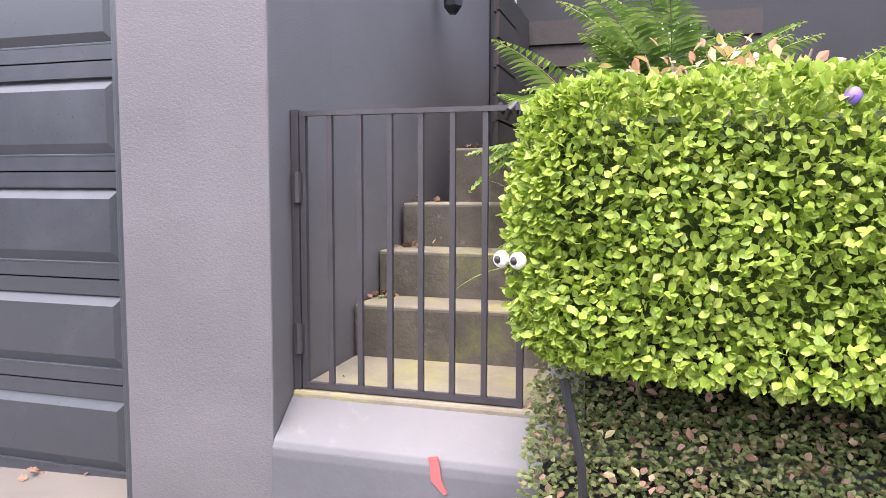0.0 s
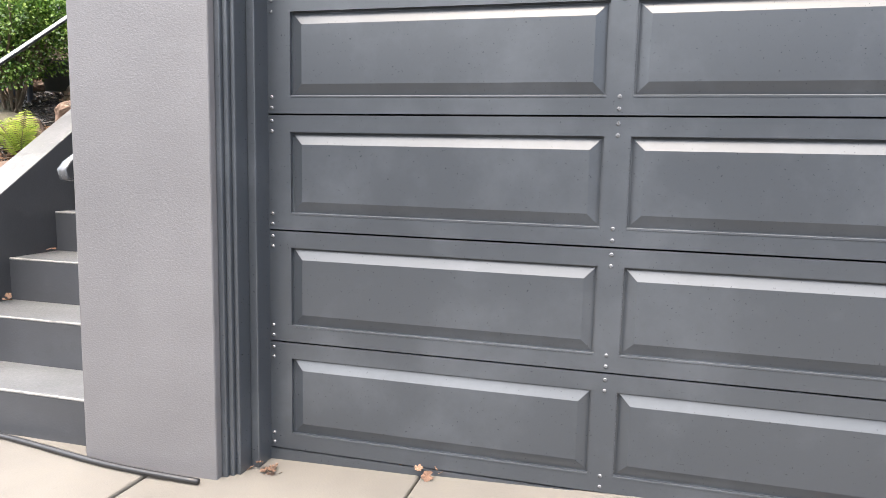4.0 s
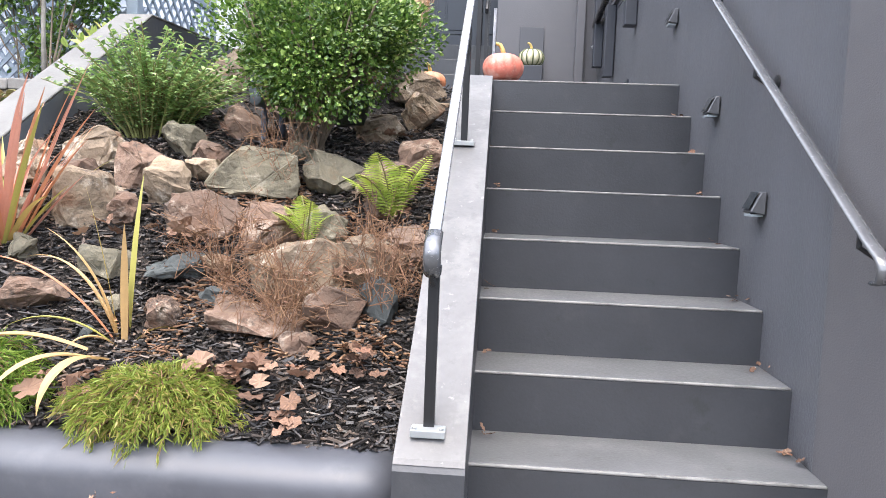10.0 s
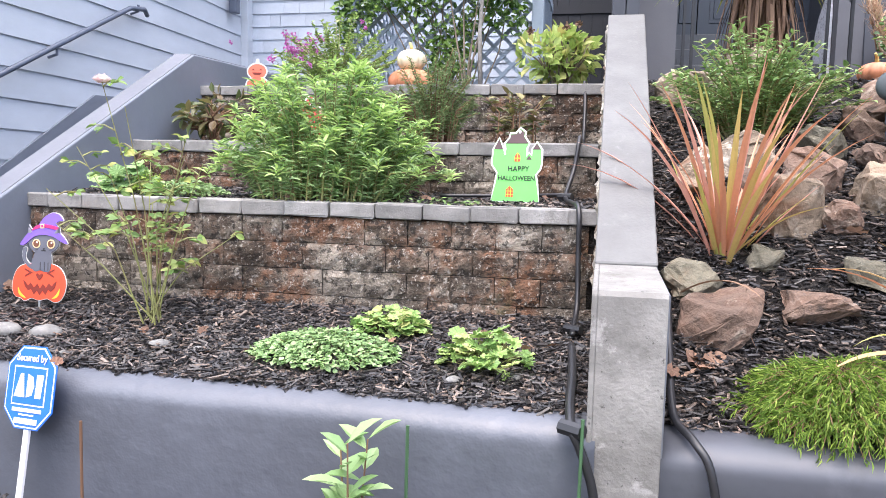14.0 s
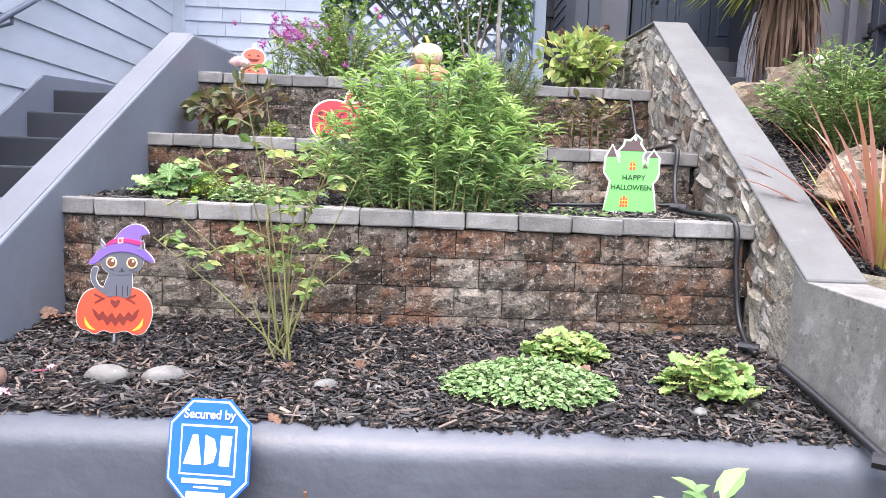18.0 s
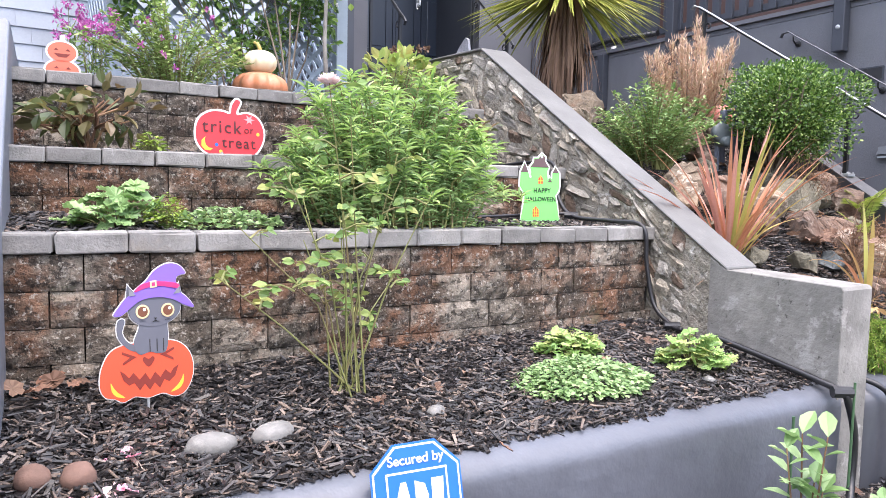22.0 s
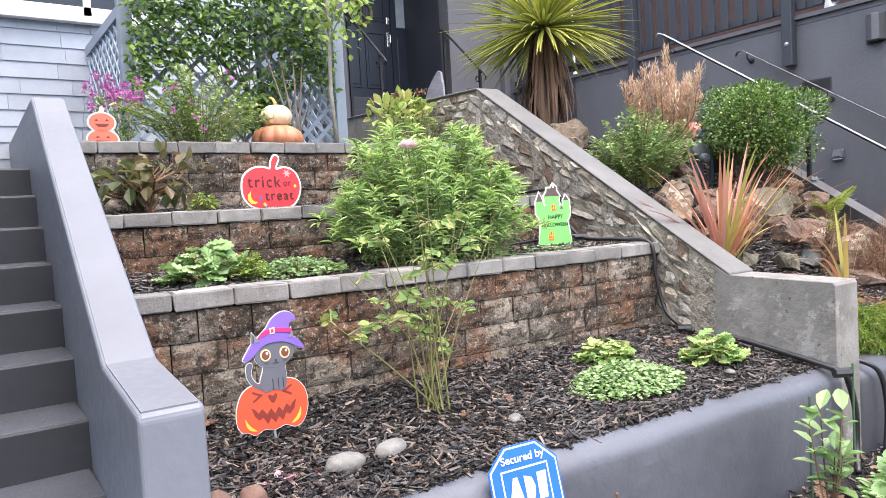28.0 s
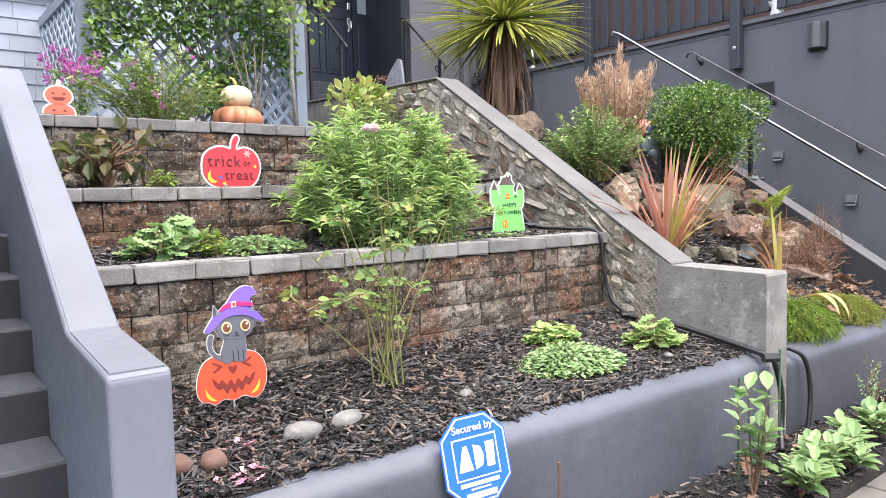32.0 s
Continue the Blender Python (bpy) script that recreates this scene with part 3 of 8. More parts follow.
def pave_z(x):
    return float(np.interp(x, [-40, -1.0, 0.6, 3.0, 40], [-0.03, -0.03, -0.03, 0.06, 0.9]))


def bed_z(x, y):
    """Terraced bed between the two garden walls."""
    if y < 1.12:
        return float(np.interp(y, [0.0, 0.25, 1.12], [0.42, 0.465, 0.575]))
    if y < 1.93:
        return float(np.interp(y, [1.12, 1.93], [1.005, 1.06]))
    if y < 2.72:
        return float(np.interp(y, [1.93, 2.72], [1.305, 1.36]))
    return 1.725


def rock_z(x, y):
    """Sloping rockery beside the stairs."""
    z = float(np.interp(y, [0.1, 0.3, 0.6, 0.8, 1.2, 1.7, 2.5, 4.0, 6.0], [0.4, 0.45, 0.6, 0.74, 1.1, 1.36, 1.72, 1.9, 2.0]))
    return z + 0.03 * noise.noise(Vector((x * 3, y * 3, 0)))


def structure(name, bm, material, label, smooth=False):
    return tagged(part(name, bm, material, None, "", smooth), label, kind="structure")


# ground to the horizon, road, kerb
bm = bmesh.new()
vs = [bm.verts.new(p) for p in ((-900, -900, -0.3), (900, -900, -0.3), (900, 900, -0.3), (-900, 900, -0.3))]
bm.faces.new(vs)
structure("ground", bm, SOIL, "dark soil ground reaching to the horizon")
structure("road", boxes((-60, 60, -11.5, -4.3, -0.4, -0.16)), ASPHALT, "grey asphalt street beyond the kerb")
structure("kerb", boxes((-60, 60, -4.3, -4.12, -0.3, -0.03), bevel=0.02), PAVING, "pale concrete kerb along the street")
bm = bmesh.new()
for x0, x1 in ((-40.0, -1.0), (-1.0, 0.6), (0.6, 3.0), (3.0, 40.0)):
    a = [bm.verts.new((x, y, pave_z(x) - d)) for x in (x0, x1) for y in (-4.12, 0.6) for d in (0.03, 0.25)]
    for f in ((0, 4, 6, 2), (0, 1, 5, 4), (2, 6, 7, 3)):
        bm.faces.new([a[i] for i in f])
pavement = structure("pavement", bm, PAVING, "pale tan concrete pavement slabs with dark joints")
SLABS = [(x, y) for x in np.arange(-8.0, 8.0, 0.92) for y in (-4.1, -3.19, -2.28, -1.37, -0.46)]

# garage: pillars, lintel, side walls, roof terrace
garage = thing("garage_front", "dark grey stucco garage front with pillars", "garage", kind="structure")
part("pillar", boxes((0.0, 0.538, 0.0, 0.5, -0.1, 2.78), bevel=0.006), STUCCO, garage)
part("pillar", boxes((3.08, 3.632, 0.02, 0.5, -0.1, 2.78), bevel=0.006), STUCCO, garage)
part("lintel", boxes((0.538, 3.08, 0.004, 0.5, 2.46, 2.776)), STUCCO, garage)
structure("wall_east_of_stairs", boxes((0.003, 0.3, 0.5, 6.0, -0.1, 2.78)), STAIR_WALL, "dark grey painted wall beside the stairs")
structure("wall_gate_side", boxes((3.4, 3.629, 0.5, 4.2, -0.1, 3.2)), STUCCO, "dark grey painted wall beside the gate steps")
structure("garage_roof", boxes((0.0, 3.63, 0.0, 6.0, 2.784, 2.83)), WALL_PAINT, "grey roof terrace over the garage")
structure("garage_back", boxes((0.3, 3.4, 1.6, 1.7, -0.1, 2.78)), WALL_PAINT, "plain dark wall closing the garage")
structure("garage_floor", boxes((0.3, 3.4, 0.3, 1.6, -0.1, -0.04)), PAVING, "plain concrete garage floor")

# moulded frame round the garage door
frame_ob = thing("garage_door_frame", "dark slate moulded timber frame round the garage door", "door frame", kind="structure")
for x0, s in ((0.538, 1), (3.08, -1)):
    def strip(a, b, y0, y1):
        xa, xb = x0 + s * a, x0 + s * b
        return boxes((min(xa, xb), max(xa, xb), y0, y1, -0.06, 2.46), bevel=0.004)
    part("outer_moulding", strip(0.0, 0.022, 0.03, 0.3), DOOR_PAINT, frame_ob)
    part("middle_moulding", strip(0.022, 0.04, 0.045, 0.3), DOOR_PAINT, frame_ob)
    part("inner_moulding", strip(0.04, 0.056, 0.06, 0.3), DOOR_PAINT, frame_ob)
    part("stop_strip", strip(0.056, 0.088, 0.13, 0.3), DOOR_PAINT, frame_ob)
part("head_moulding", boxes((0.594, 3.024, 0.05, 0.3, 2.42, 2.46)), DOOR_PAINT, frame_ob)


def garage_section(parent, z0, z1, bolts):
    x0, x1 = 0.624, 2.994
    yf, yb = 0.218, 0.258
    pz0, pz1 = z0 + 0.06, z1 - 0.06
    xs = ((0.71, 1.764), (1.843, 2.897))
    sec = part("door_section", boxes((x0, x1, yf, yb, z0 + 0.003, pz0), (x0, x1, yf, yb, pz1, z1 - 0.003), (x0, xs[0][0], yf, yb, pz0, pz1), (xs[0][1], xs[1][0], yf, yb, pz0, pz1), (xs[1][1], x1, yf, yb, pz0, pz1)), DOOR_PAINT, parent)
    for a, b in xs:
        bm = bmesh.new()
        rings = []
        for inset, y in ((0.0, yb - 0.002), (0.0, yf + 0.016), (0.006, yf + 0.016), (0.042, yf + 0.001)):
            rings.append([bm.verts.new(p) for p in ((a + inset, y, pz0 + inset), (b - inset, y, pz0 + inset), (b - inset, y, pz1 - inset), (a + inset, y, pz1 - inset))])
        for p, q in zip(rings, rings[1:]):
            for k in range(4):
                bm.faces.new((p[k], p[(k + 1) % 4], q[(k + 1) % 4], q[k]))
        bm.faces.new(rings[-1])
        bmesh.ops.recalc_face_normals(bm, faces=bm.faces[:])
        part("raised_panel", bm, DOOR_PAINT, sec)
        part("panel_lip", boxes((a, b, yf - 0.0015, yf + 0.014, pz0 - 0.004, pz0 + 0.0035), bevel=0.0012), DOOR_PAINT, sec)
    for bx in (0.64, 1.8035, 2.975):
        for bz in (z0 + 0.022, z1 - 0.022, z0 + 0.058, z1 - 0.058):
            bm = lathe([(0.007, 0.0), (0.007, 0.002), (0.004, 0.0045)], 8)
            bmesh.ops.transform(bm, matrix=pose(bx, yf, bz, 90), verts=bm.verts)
            part("bolt", bm, RAIL_MID, sec)


garage_door = thing("garage_door", "closed dark slate sectional garage door with raised panels", "garage door", (0, 0, 0), kind="structure")
for r in range(6):
    zb = 1.276 + 0.4004 * (2 - r) - 0.06
    garage_section(garage_door, zb, zb + 0.4004, True)
lock_plate = lathe([(0.012, 0.0), (0.012, 0.004), (0.006, 0.007)], 14)
bmesh.ops.transform(lock_plate, matrix=pose(1.8035, 0.218, 1.79, 90) @ Matrix.Diagonal((1, 2.4, 1, 1)), verts=lock_plate.verts)
part("lock_plate", lock_plate, METER, garage_door, "oval grey metal lock plate")
part("bottom_rail", boxes((0.624, 2.994, 0.214, 0.26, -0.075, 0.012)), DOOR_PAINT, garage_door)

# ---- main stairs ----
stairs = thing("main_stairs", "worn dark grey painted concrete steps between two walls", "stairs", kind="structure")
for k in range(9):
    y0, z1 = STEP_Y + k * RUN, STEP_Z + k * RISE
    y1 = y0 + RUN + 0.03 if k < 8 else 5.95
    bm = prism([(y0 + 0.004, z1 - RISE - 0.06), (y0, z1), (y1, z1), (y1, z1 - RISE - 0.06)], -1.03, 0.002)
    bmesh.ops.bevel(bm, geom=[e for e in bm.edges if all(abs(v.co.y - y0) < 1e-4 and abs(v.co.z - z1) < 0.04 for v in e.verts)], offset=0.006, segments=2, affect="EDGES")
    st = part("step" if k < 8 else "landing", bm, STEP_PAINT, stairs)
    # separate tread part, so its colour can hold wear plus light from above
    part("tread", boxes((-1.028, 0.0, y0 + 0.012, y1 - 0.002, z1 - 0.01, z1 + 0.0035), bevel=0.0025), TREAD, st, "worn tread, paler than its riser")
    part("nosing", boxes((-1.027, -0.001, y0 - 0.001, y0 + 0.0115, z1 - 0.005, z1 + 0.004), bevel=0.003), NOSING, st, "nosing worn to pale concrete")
part("landing_west", boxes((-3.1, -1.03, 3.9, 5.95, 1.2, LANDING)), STEP_PAINT, stairs)

cheek = thing("stair_cheek_wall", "grey painted sloping concrete cheek wall of the stairs", "wall", kind="structure")
CH = [(0.06, -0.1), (0.06, 0.45), (0.075, 0.474), (1.93, 1.716), (2.5, 1.74), (2.5, 1.0), (1.2, -0.1)]
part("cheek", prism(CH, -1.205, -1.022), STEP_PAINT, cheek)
# thin top strip: mottled paint, about three times paler than the cheek's sides
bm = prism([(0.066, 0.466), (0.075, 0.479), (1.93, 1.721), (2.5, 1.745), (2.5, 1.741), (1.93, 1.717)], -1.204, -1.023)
part("worn_top", bm, CHEEK_TOP, cheek, "worn mottled top of the cheek wall, paler than its sides")

# painted garden walls, with a rolled top


def rolled(x0, x1, y0, top, name, mat_, label, back=0.36, slant=0.0):
    pts = [(y0, -0.2), (y0 - 0.012, top - 0.12)]
    for k in range(7):
        a = radians(180 - 15 * k)
        pts.append((y0 + 0.085 + 0.097 * math.cos(a), top - 0.075 + 0.075 * math.sin(a)))
    pts += [(back, top + 0.012), (back, -0.2)]
    bm = bmesh.new()
    n = max(int((x1 - x0) / 0.12), 1)
    rows = []
    for i in range(n + 1):
        x = x0 + (x1 - x0) * i / n
        rows.append([bm.verts.new((x, y + slant * (x1 - x) + (0.006 * noise.noise(Vector((x * 2.5, y * 3, z * 3))) if z > 0 else 0), z + (0.006 * noise.noise(Vector((x * 2, 7, y * 2))) if z > 0.2 else 0))) for y, z in pts])
    for a, b in zip(rows, rows[1:]):
        for k in range(len(pts) - 1):
            bm.faces.new((a[k], b[k], b[k + 1], a[k + 1]))
    bm.faces.new(rows[0])
    bm.faces.new(rows[-1])
    bmesh.ops.recalc_face_normals(bm, faces=bm.faces[:])
    return structure(name, bm, mat_, label, smooth=True)


rolled(-6.1, -3.345, 0.115, 0.462, "wall_garden_front", BLUE_PAINT, "blue-grey painted garden wall with a rolled top", slant=0.03)
rolled(-3.165, -1.207, 0.12, 0.425, "wall_rockery_front", ROCKERY_PAINT, "blue-grey painted rockery wall with a rolled top")

# wall between the two beds
divider = thing("divider_wall", "weathered concrete and stone wall rising between the beds", "wall", kind="structure")
DV = [(0.112, -0.1), (0.112, 0.832), (0.122, 0.846), (0.63, 0.86), (2.64, 2.135), (5.4, 2.24), (5.4, 1.2), (3.0, 0.9), (1.2, 0.2), (1.2, -0.1)]
LEAN = dict(shear=0.018, y_ref=0.6)
part("core", prism(DV, -3.345, -3.157, **LEAN), RAW_CONCRETE, divider)
part("end_block", prism([(0.11, -0.1), (0.11, 0.834), (0.12, 0.848), (0.64, 0.862), (0.72, 0.91), (0.72, -0.1)], -3.362, -3.3455, bevel=0.003, seg=1, **LEAN), RAW_CONCRETE, divider)
part("coping", prism([(0.63, 0.858), (0.63, 0.87), (2.64, 2.146), (5.4, 2.25), (5.4, 2.236), (2.64, 2.131)], -3.362, -3.151, bevel=0.004, seg=1, **LEAN), COPING, divider, "grey concrete coping")
part("painted_side", prism([(0.117, -0.1), (0.117, 0.84), (0.63, 0.852), (2.64, 2.127), (5.4, 2.23), (5.4, 1.2), (1.2, -0.1)], -3.1568, -3.152, **LEAN), DIVIDER_PAINT, divider, "dark grey painted side of the wall")
# mortar bed of the stone facing towards the terraced bed
def facing_span(y):
    return bed_z(-3.5, min(y, 4.2)) - 0.06, float(np.interp(y, [0.63, 2.64, 5.6], [0.852, 2.127, 2.23]))


nu, nv = 150, 40
V, Fc = [], []
for i in range(nu + 1):
    y = 0.62 + (4.2 - 0.62) * i / nu
    low, top = facing_span(y)
    for j in range(nv + 1):
        z = low + (top - low) * j / nv
        out = 0.008 + 0.007 * noise.noise(Vector((y * 14, z * 14, 3))) + 0.004 * noise.noise(Vector((y * 45, z * 45, 7)))
        V.append((-3.3455 + 0.018 * (y - 0.6) - max(out, 0.001) * min(1.0, i / nu * 40, (1 - j / nv) * 8), y, z))
for i in range(nu):
    for j in range(nv):
        a = i * (nv + 1) + j
        Fc.append((a, a + 1, a + nv + 2, a + nv + 1))
facing = part_mesh("mortar_facing", np_mesh("mortar_facing", V, Fc), STONEWALL, divider, "rough grey mortar")

# cheek wall and steps of the neighbour
cheek_w = thing("neighbour_cheek_wall", "pale blue-grey painted cheek wall of the neighbour's steps", "wall", kind="structure")
NB = [(0.2, -0.1), (0.2, 0.835), (0.21, 0.848), (0.72, 0.88), (2.54, 1.93), (5.4, 2.02), (5.4, 1.0), (1.4, -0.1)]
part("cheek", prism(NB, -6.25, -6.1, bevel=0.012, shear=0.035, y_ref=0.2), CHEEK_BLUE, cheek_w)
part("pale_top", prism([(0.215, 0.842), (0.215, 0.852), (0.72, 0.884), (2.54, 1.934), (5.4, 2.024), (5.4, 2.014), (2.54, 1.926), (0.72, 0.876)], -6.238, -6.112, shear=0.035, y_ref=0.2), PALE_PAINT, cheek_w, "pale worn top")
steps_w = thing("neighbour_steps", "dark grey painted concrete steps of the neighbouring house", "stairs", kind="structure")
for k in range(10):
    y0, z1 = 0.22 + 0.315 * k, 0.135 + 0.166 * k
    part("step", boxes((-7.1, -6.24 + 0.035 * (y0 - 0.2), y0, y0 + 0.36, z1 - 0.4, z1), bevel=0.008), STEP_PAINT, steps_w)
    # blue-grey tread, set in a lighter tone than the step below it
    part("tread", boxes((-7.09, -6.25 + 0.035 * (y0 - 0.2), y0 + 0.006, y0 + 0.312, z1 - 0.008, z1 + 0.0035), bevel=0.0025), BLUE_TREAD, steps_w, "worn tread, paler than its riser")
    part("riser_joint", boxes((-6.62, -6.614, y0 - 0.003, y0 + 0.01, z1 - 0.15, z1 - 0.01)), HOUSE_DARK, steps_w)
part("landing", boxes((-7.1, -6.0, 3.4, 5.4, 1.2, 1.655)), STEP_PAINT, steps_w)
# siding of the neighbouring house


def siding(name, along, a0, a1, z0, z1, at, step=0.17, label="", butts=False, mat_=None, face=1):
    """Lapped boards, each one a part; along x (at = y) or along y (at = x, facing +x)."""
    wall = structure(name, boxes((a0, a1, at + 0.02, at + 0.15, z0, z1) if along == "x" else (min(at - face * 0.15, at - face * 0.02), max(at - face * 0.15, at - face * 0.02), a0, a1, z0, z1)), mat_ or SIDING, label)
    r = rng(5)
    z = z0
    while z < z1:
        cuts = [a0]
        if butts:
            while cuts[-1] < a1 - 0.3:
                cuts.append(min(cuts[-1] + r.uniform(0.12, 0.5), a1))
        cuts = cuts if cuts[-1] == a1 else cuts + [a1]
        for c0, c1 in zip(cuts, cuts[1:]):
            g = 0.002
            pts = [(0.0, z), (0.016, z), (0.004, z + step + 0.012), (0.0, z + step + 0.012)]
            if along == "x":
                bm = prism([(at + 0.019 - p, q) for p, q in pts], c0 + g, c1 - g)
            else:
                bm = bmesh.new()
                va = [bm.verts.new((at + face * (p - 0.019), c0 + g, q)) for p, q in pts]
                vb = [bm.verts.new((at + face * (p - 0.019), c1 - g, q)) for p, q in pts]
                bm.faces.new(va)
                bm.faces.new(vb)
                for i in range(4):
                    bm.faces.new((va[i], vb[i], vb[(i + 1) % 4], va[(i + 1) % 4]))
                bmesh.ops.recalc_face_normals(bm, faces=bm.faces[:])
            part("shingle" if butts else "board", bm, mat_ or SIDING, wall)
        z += step
    return wall


siding("wall_neighbour_side", "y", -0.5, 5.4, 1.0, 4.6, -7.1, 0.2, "pale blue-grey lapped siding of the neighbouring house")
siding("wall_neighbour_back", "x", -7.1, -3.9, 1.5, 4.6, 5.4, 0.135, "blue-grey shingle wall of the neighbouring house", True, SHINGLE)
structure("wall_neighbour_base", prism([(-1.0, -0.1), (-1.0, 0.3), (1.0, 0.5), (2.07, 1.17), (2.95, 1.71), (5.4, 1.86), (5.4, -0.1)], -7.3, -7.088), CHEEK_BLUE, "dark painted base of the neighbouring house")

structure("corner_board", boxes((-7.13, -7.03, 5.3, 5.42, 1.5, 4.6), bevel=0.004), SIDING, "pale blue-grey corner board between the siding and the shingles")

# ---- the house behind ----
structure("wall_house_front", boxes((-1.06, 0.3, 6.0, 6.2, 1.2, 5.2)), WALL_PAINT, "charcoal grey house wall beside the entry")
# entry recess walls and unseen soffit, coloured darker than the house front
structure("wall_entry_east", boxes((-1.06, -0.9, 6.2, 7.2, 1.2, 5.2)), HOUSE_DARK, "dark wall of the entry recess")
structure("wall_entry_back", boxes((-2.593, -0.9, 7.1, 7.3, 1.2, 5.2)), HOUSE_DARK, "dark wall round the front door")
structure("wall_house_west", boxes((-3.1, -2.593, 5.94, 7.3, 1.2, 5.2)), WALL_PAINT, "charcoal house wall beside the entry recess")
siding("wall_house_corner", "y", 5.4, 5.94, 1.75, 5.2, -3.1, 0.14, "dark shingled return of the house wall", False, HOUSE_DARK)
siding("wall_house_west_side", "y", 5.4, 7.3, 1.6, 4.6, -3.15, 0.12, "dark lapped siding on the side of the house", False, HOUSE_DARK, -1)
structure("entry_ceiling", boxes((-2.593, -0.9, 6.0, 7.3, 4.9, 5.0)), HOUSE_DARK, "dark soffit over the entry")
entry = thing("entry_steps", "dark grey painted steps up to the front door", "stairs", kind="structure")
for k in range(5):
    part("step", boxes((-2.59, -1.06, 5.79 + 0.29 * k, 7.1, 1.6, 1.99 + 0.217 * k), bevel=0.006), STEP_PAINT, entry)

# roof terrace railing
railing = thing("terrace_railing", "dark grey timber balustrade on the roof terrace", "railing", (0, 0, 0), kind="structure")
part("ledge", boxes((-0.03, 0.2, 0.0, 6.0, 2.832, 2.87)), WALL_PAINT, railing)
part("bottom_rail", boxes((0.02, 0.08, 0.0, 6.0, 2.93, 2.99)), HOUSE_DARK, railing)
part("top_rail", boxes((0.0, 0.1, 0.0, 6.0, 3.78, 3.84)), HOUSE_DARK, railing)
for i in range(38):
    part("baluster", boxes((-0.01, 0.03, 0.1 + 0.155 * i, 0.18 + 0.155 * i, 2.92, 3.8), bevel=0.004), HOUSE_DARK, railing)
for y in (0.3, 2.1, 3.9, 5.7):
    part("post", boxes((-0.09, 0.0, y - 0.05, y + 0.05, 2.42, 3.8), bevel=0.008), HOUSE_DARK, railing)
    bm = lathe([(0.02, 0), (0.02, 0.004), (0.012, 0.006), (0.011, 0.014), (0.004, 0.016)], 10)
    bmesh.ops.transform(bm, matrix=pose(-0.09, y, 2.62, 0, -90, 0), verts=bm.verts)
    part("bolt", bm, METER, railing, "galvanised bolt")
bm = lathe([(0.055, 0.0), (0.06, 0.03), (0.052, 0.07), (0.065, 0.1), (0.082, 0.13), (0.07, 0.135), (0.045, 0.1), (0.02, 0.09)], 20)
for v in bm.verts:
    v.co += noise.noise_vector(v.co * 22) * 0.018
    v.co.z = max(v.co.z, 0.0)
t = thing("white_cloth", "crumpled white cloth lying on the terrace ledge", "cloth", (0.05, 1.76, 2.871))
part("cloth", bm, WHITE_GLOSS, t)
siding("wall_terrace_house", "y", 0.2, 6.0, 2.84, 5.2, 2.2, 0.14, "red-brown shingle wall behind the terrace", False, RED_SHINGLE)
structure("terrace_house_core", boxes((2.2, 2.4, 0.2, 6.0, 2.84, 5.2)), RED_SHINGLE, "plain core of the terrace house wall")

structure("wall_house_upper", boxes((0.3, 4.0, 6.0, 6.2, 2.84, 5.2)), HOUSE_DARK, "dark house wall above the roof terrace")
for x in (0.42, 1.15):
    structure("window_trim", boxes((x, x + 0.07, 5.97, 6.0, 2.9, 4.6)), WHITE_GLOSS, "white window trim on the dark house wall")

# ---- side steps behind the gate ----
structure("gate_plinth", prism([(0.0, -0.1), (0.0, 0.31), (0.004, 0.335), (0.014, 0.355), (0.03, 0.372), (0.055, 0.392), (0.1, 0.432), (0.14, 0.466), (0.14, -0.1)], 3.634, 6.5, bevel=0.004), PLINTH, "pale blue-grey painted plinth under the gate")
side_steps = thing("side_steps", "mossy brown concrete steps behind the gate", "stairs", kind="structure")
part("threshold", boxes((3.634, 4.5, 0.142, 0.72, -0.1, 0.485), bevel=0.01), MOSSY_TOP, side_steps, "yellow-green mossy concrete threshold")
SIDE_RISE = ((3.634, 0.66, 0.69), (3.636, 0.93, 0.885), (3.65, 1.2, 1.085), (3.77, 1.62, 1.36))
for k, (x0, y0, z1) in enumerate(SIDE_RISE):
    y1 = SIDE_RISE[k + 1][1] if k < 3 else 3.1
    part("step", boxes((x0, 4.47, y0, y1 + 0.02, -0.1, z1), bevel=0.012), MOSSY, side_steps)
    # same mossy concrete on the tread, in a paler tone than the riser
    part("tread", boxes((x0 + 0.004, 4.465, y0 + 0.004, y1, z1 - 0.03, z1 + 0.004), bevel=0.006), MOSSY_TOP, side_steps, "mossy tread in a paler tone than its riser")
structure("wall_side_bed", boxes((4.48, 4.62, 0.16, 3.2, -0.1, 0.75), bevel=0.02), RAW_CONCRETE, "old concrete edge of the side bed")
structure("side_bed", boxes((4.6, 7.5, 0.1, 4.0, -0.1, 0.8)), SOIL, "dark soil bed behind the hedge")
structure("fence_side", boxes((3.63, 7.5, 3.3, 3.4, 0.6, 3.4)), FENCE_BLACK, "black timber fence behind the side steps")
bin_store = thing("bin_store", "dark brown lapped board store behind the side steps", "store", (4.02, 2.3, 1.33), kind="structure")
part("box", boxes((0.02, 1.3, 0.02, 0.85, 0.0, 0.8)), FENCE_BLACK, bin_store)
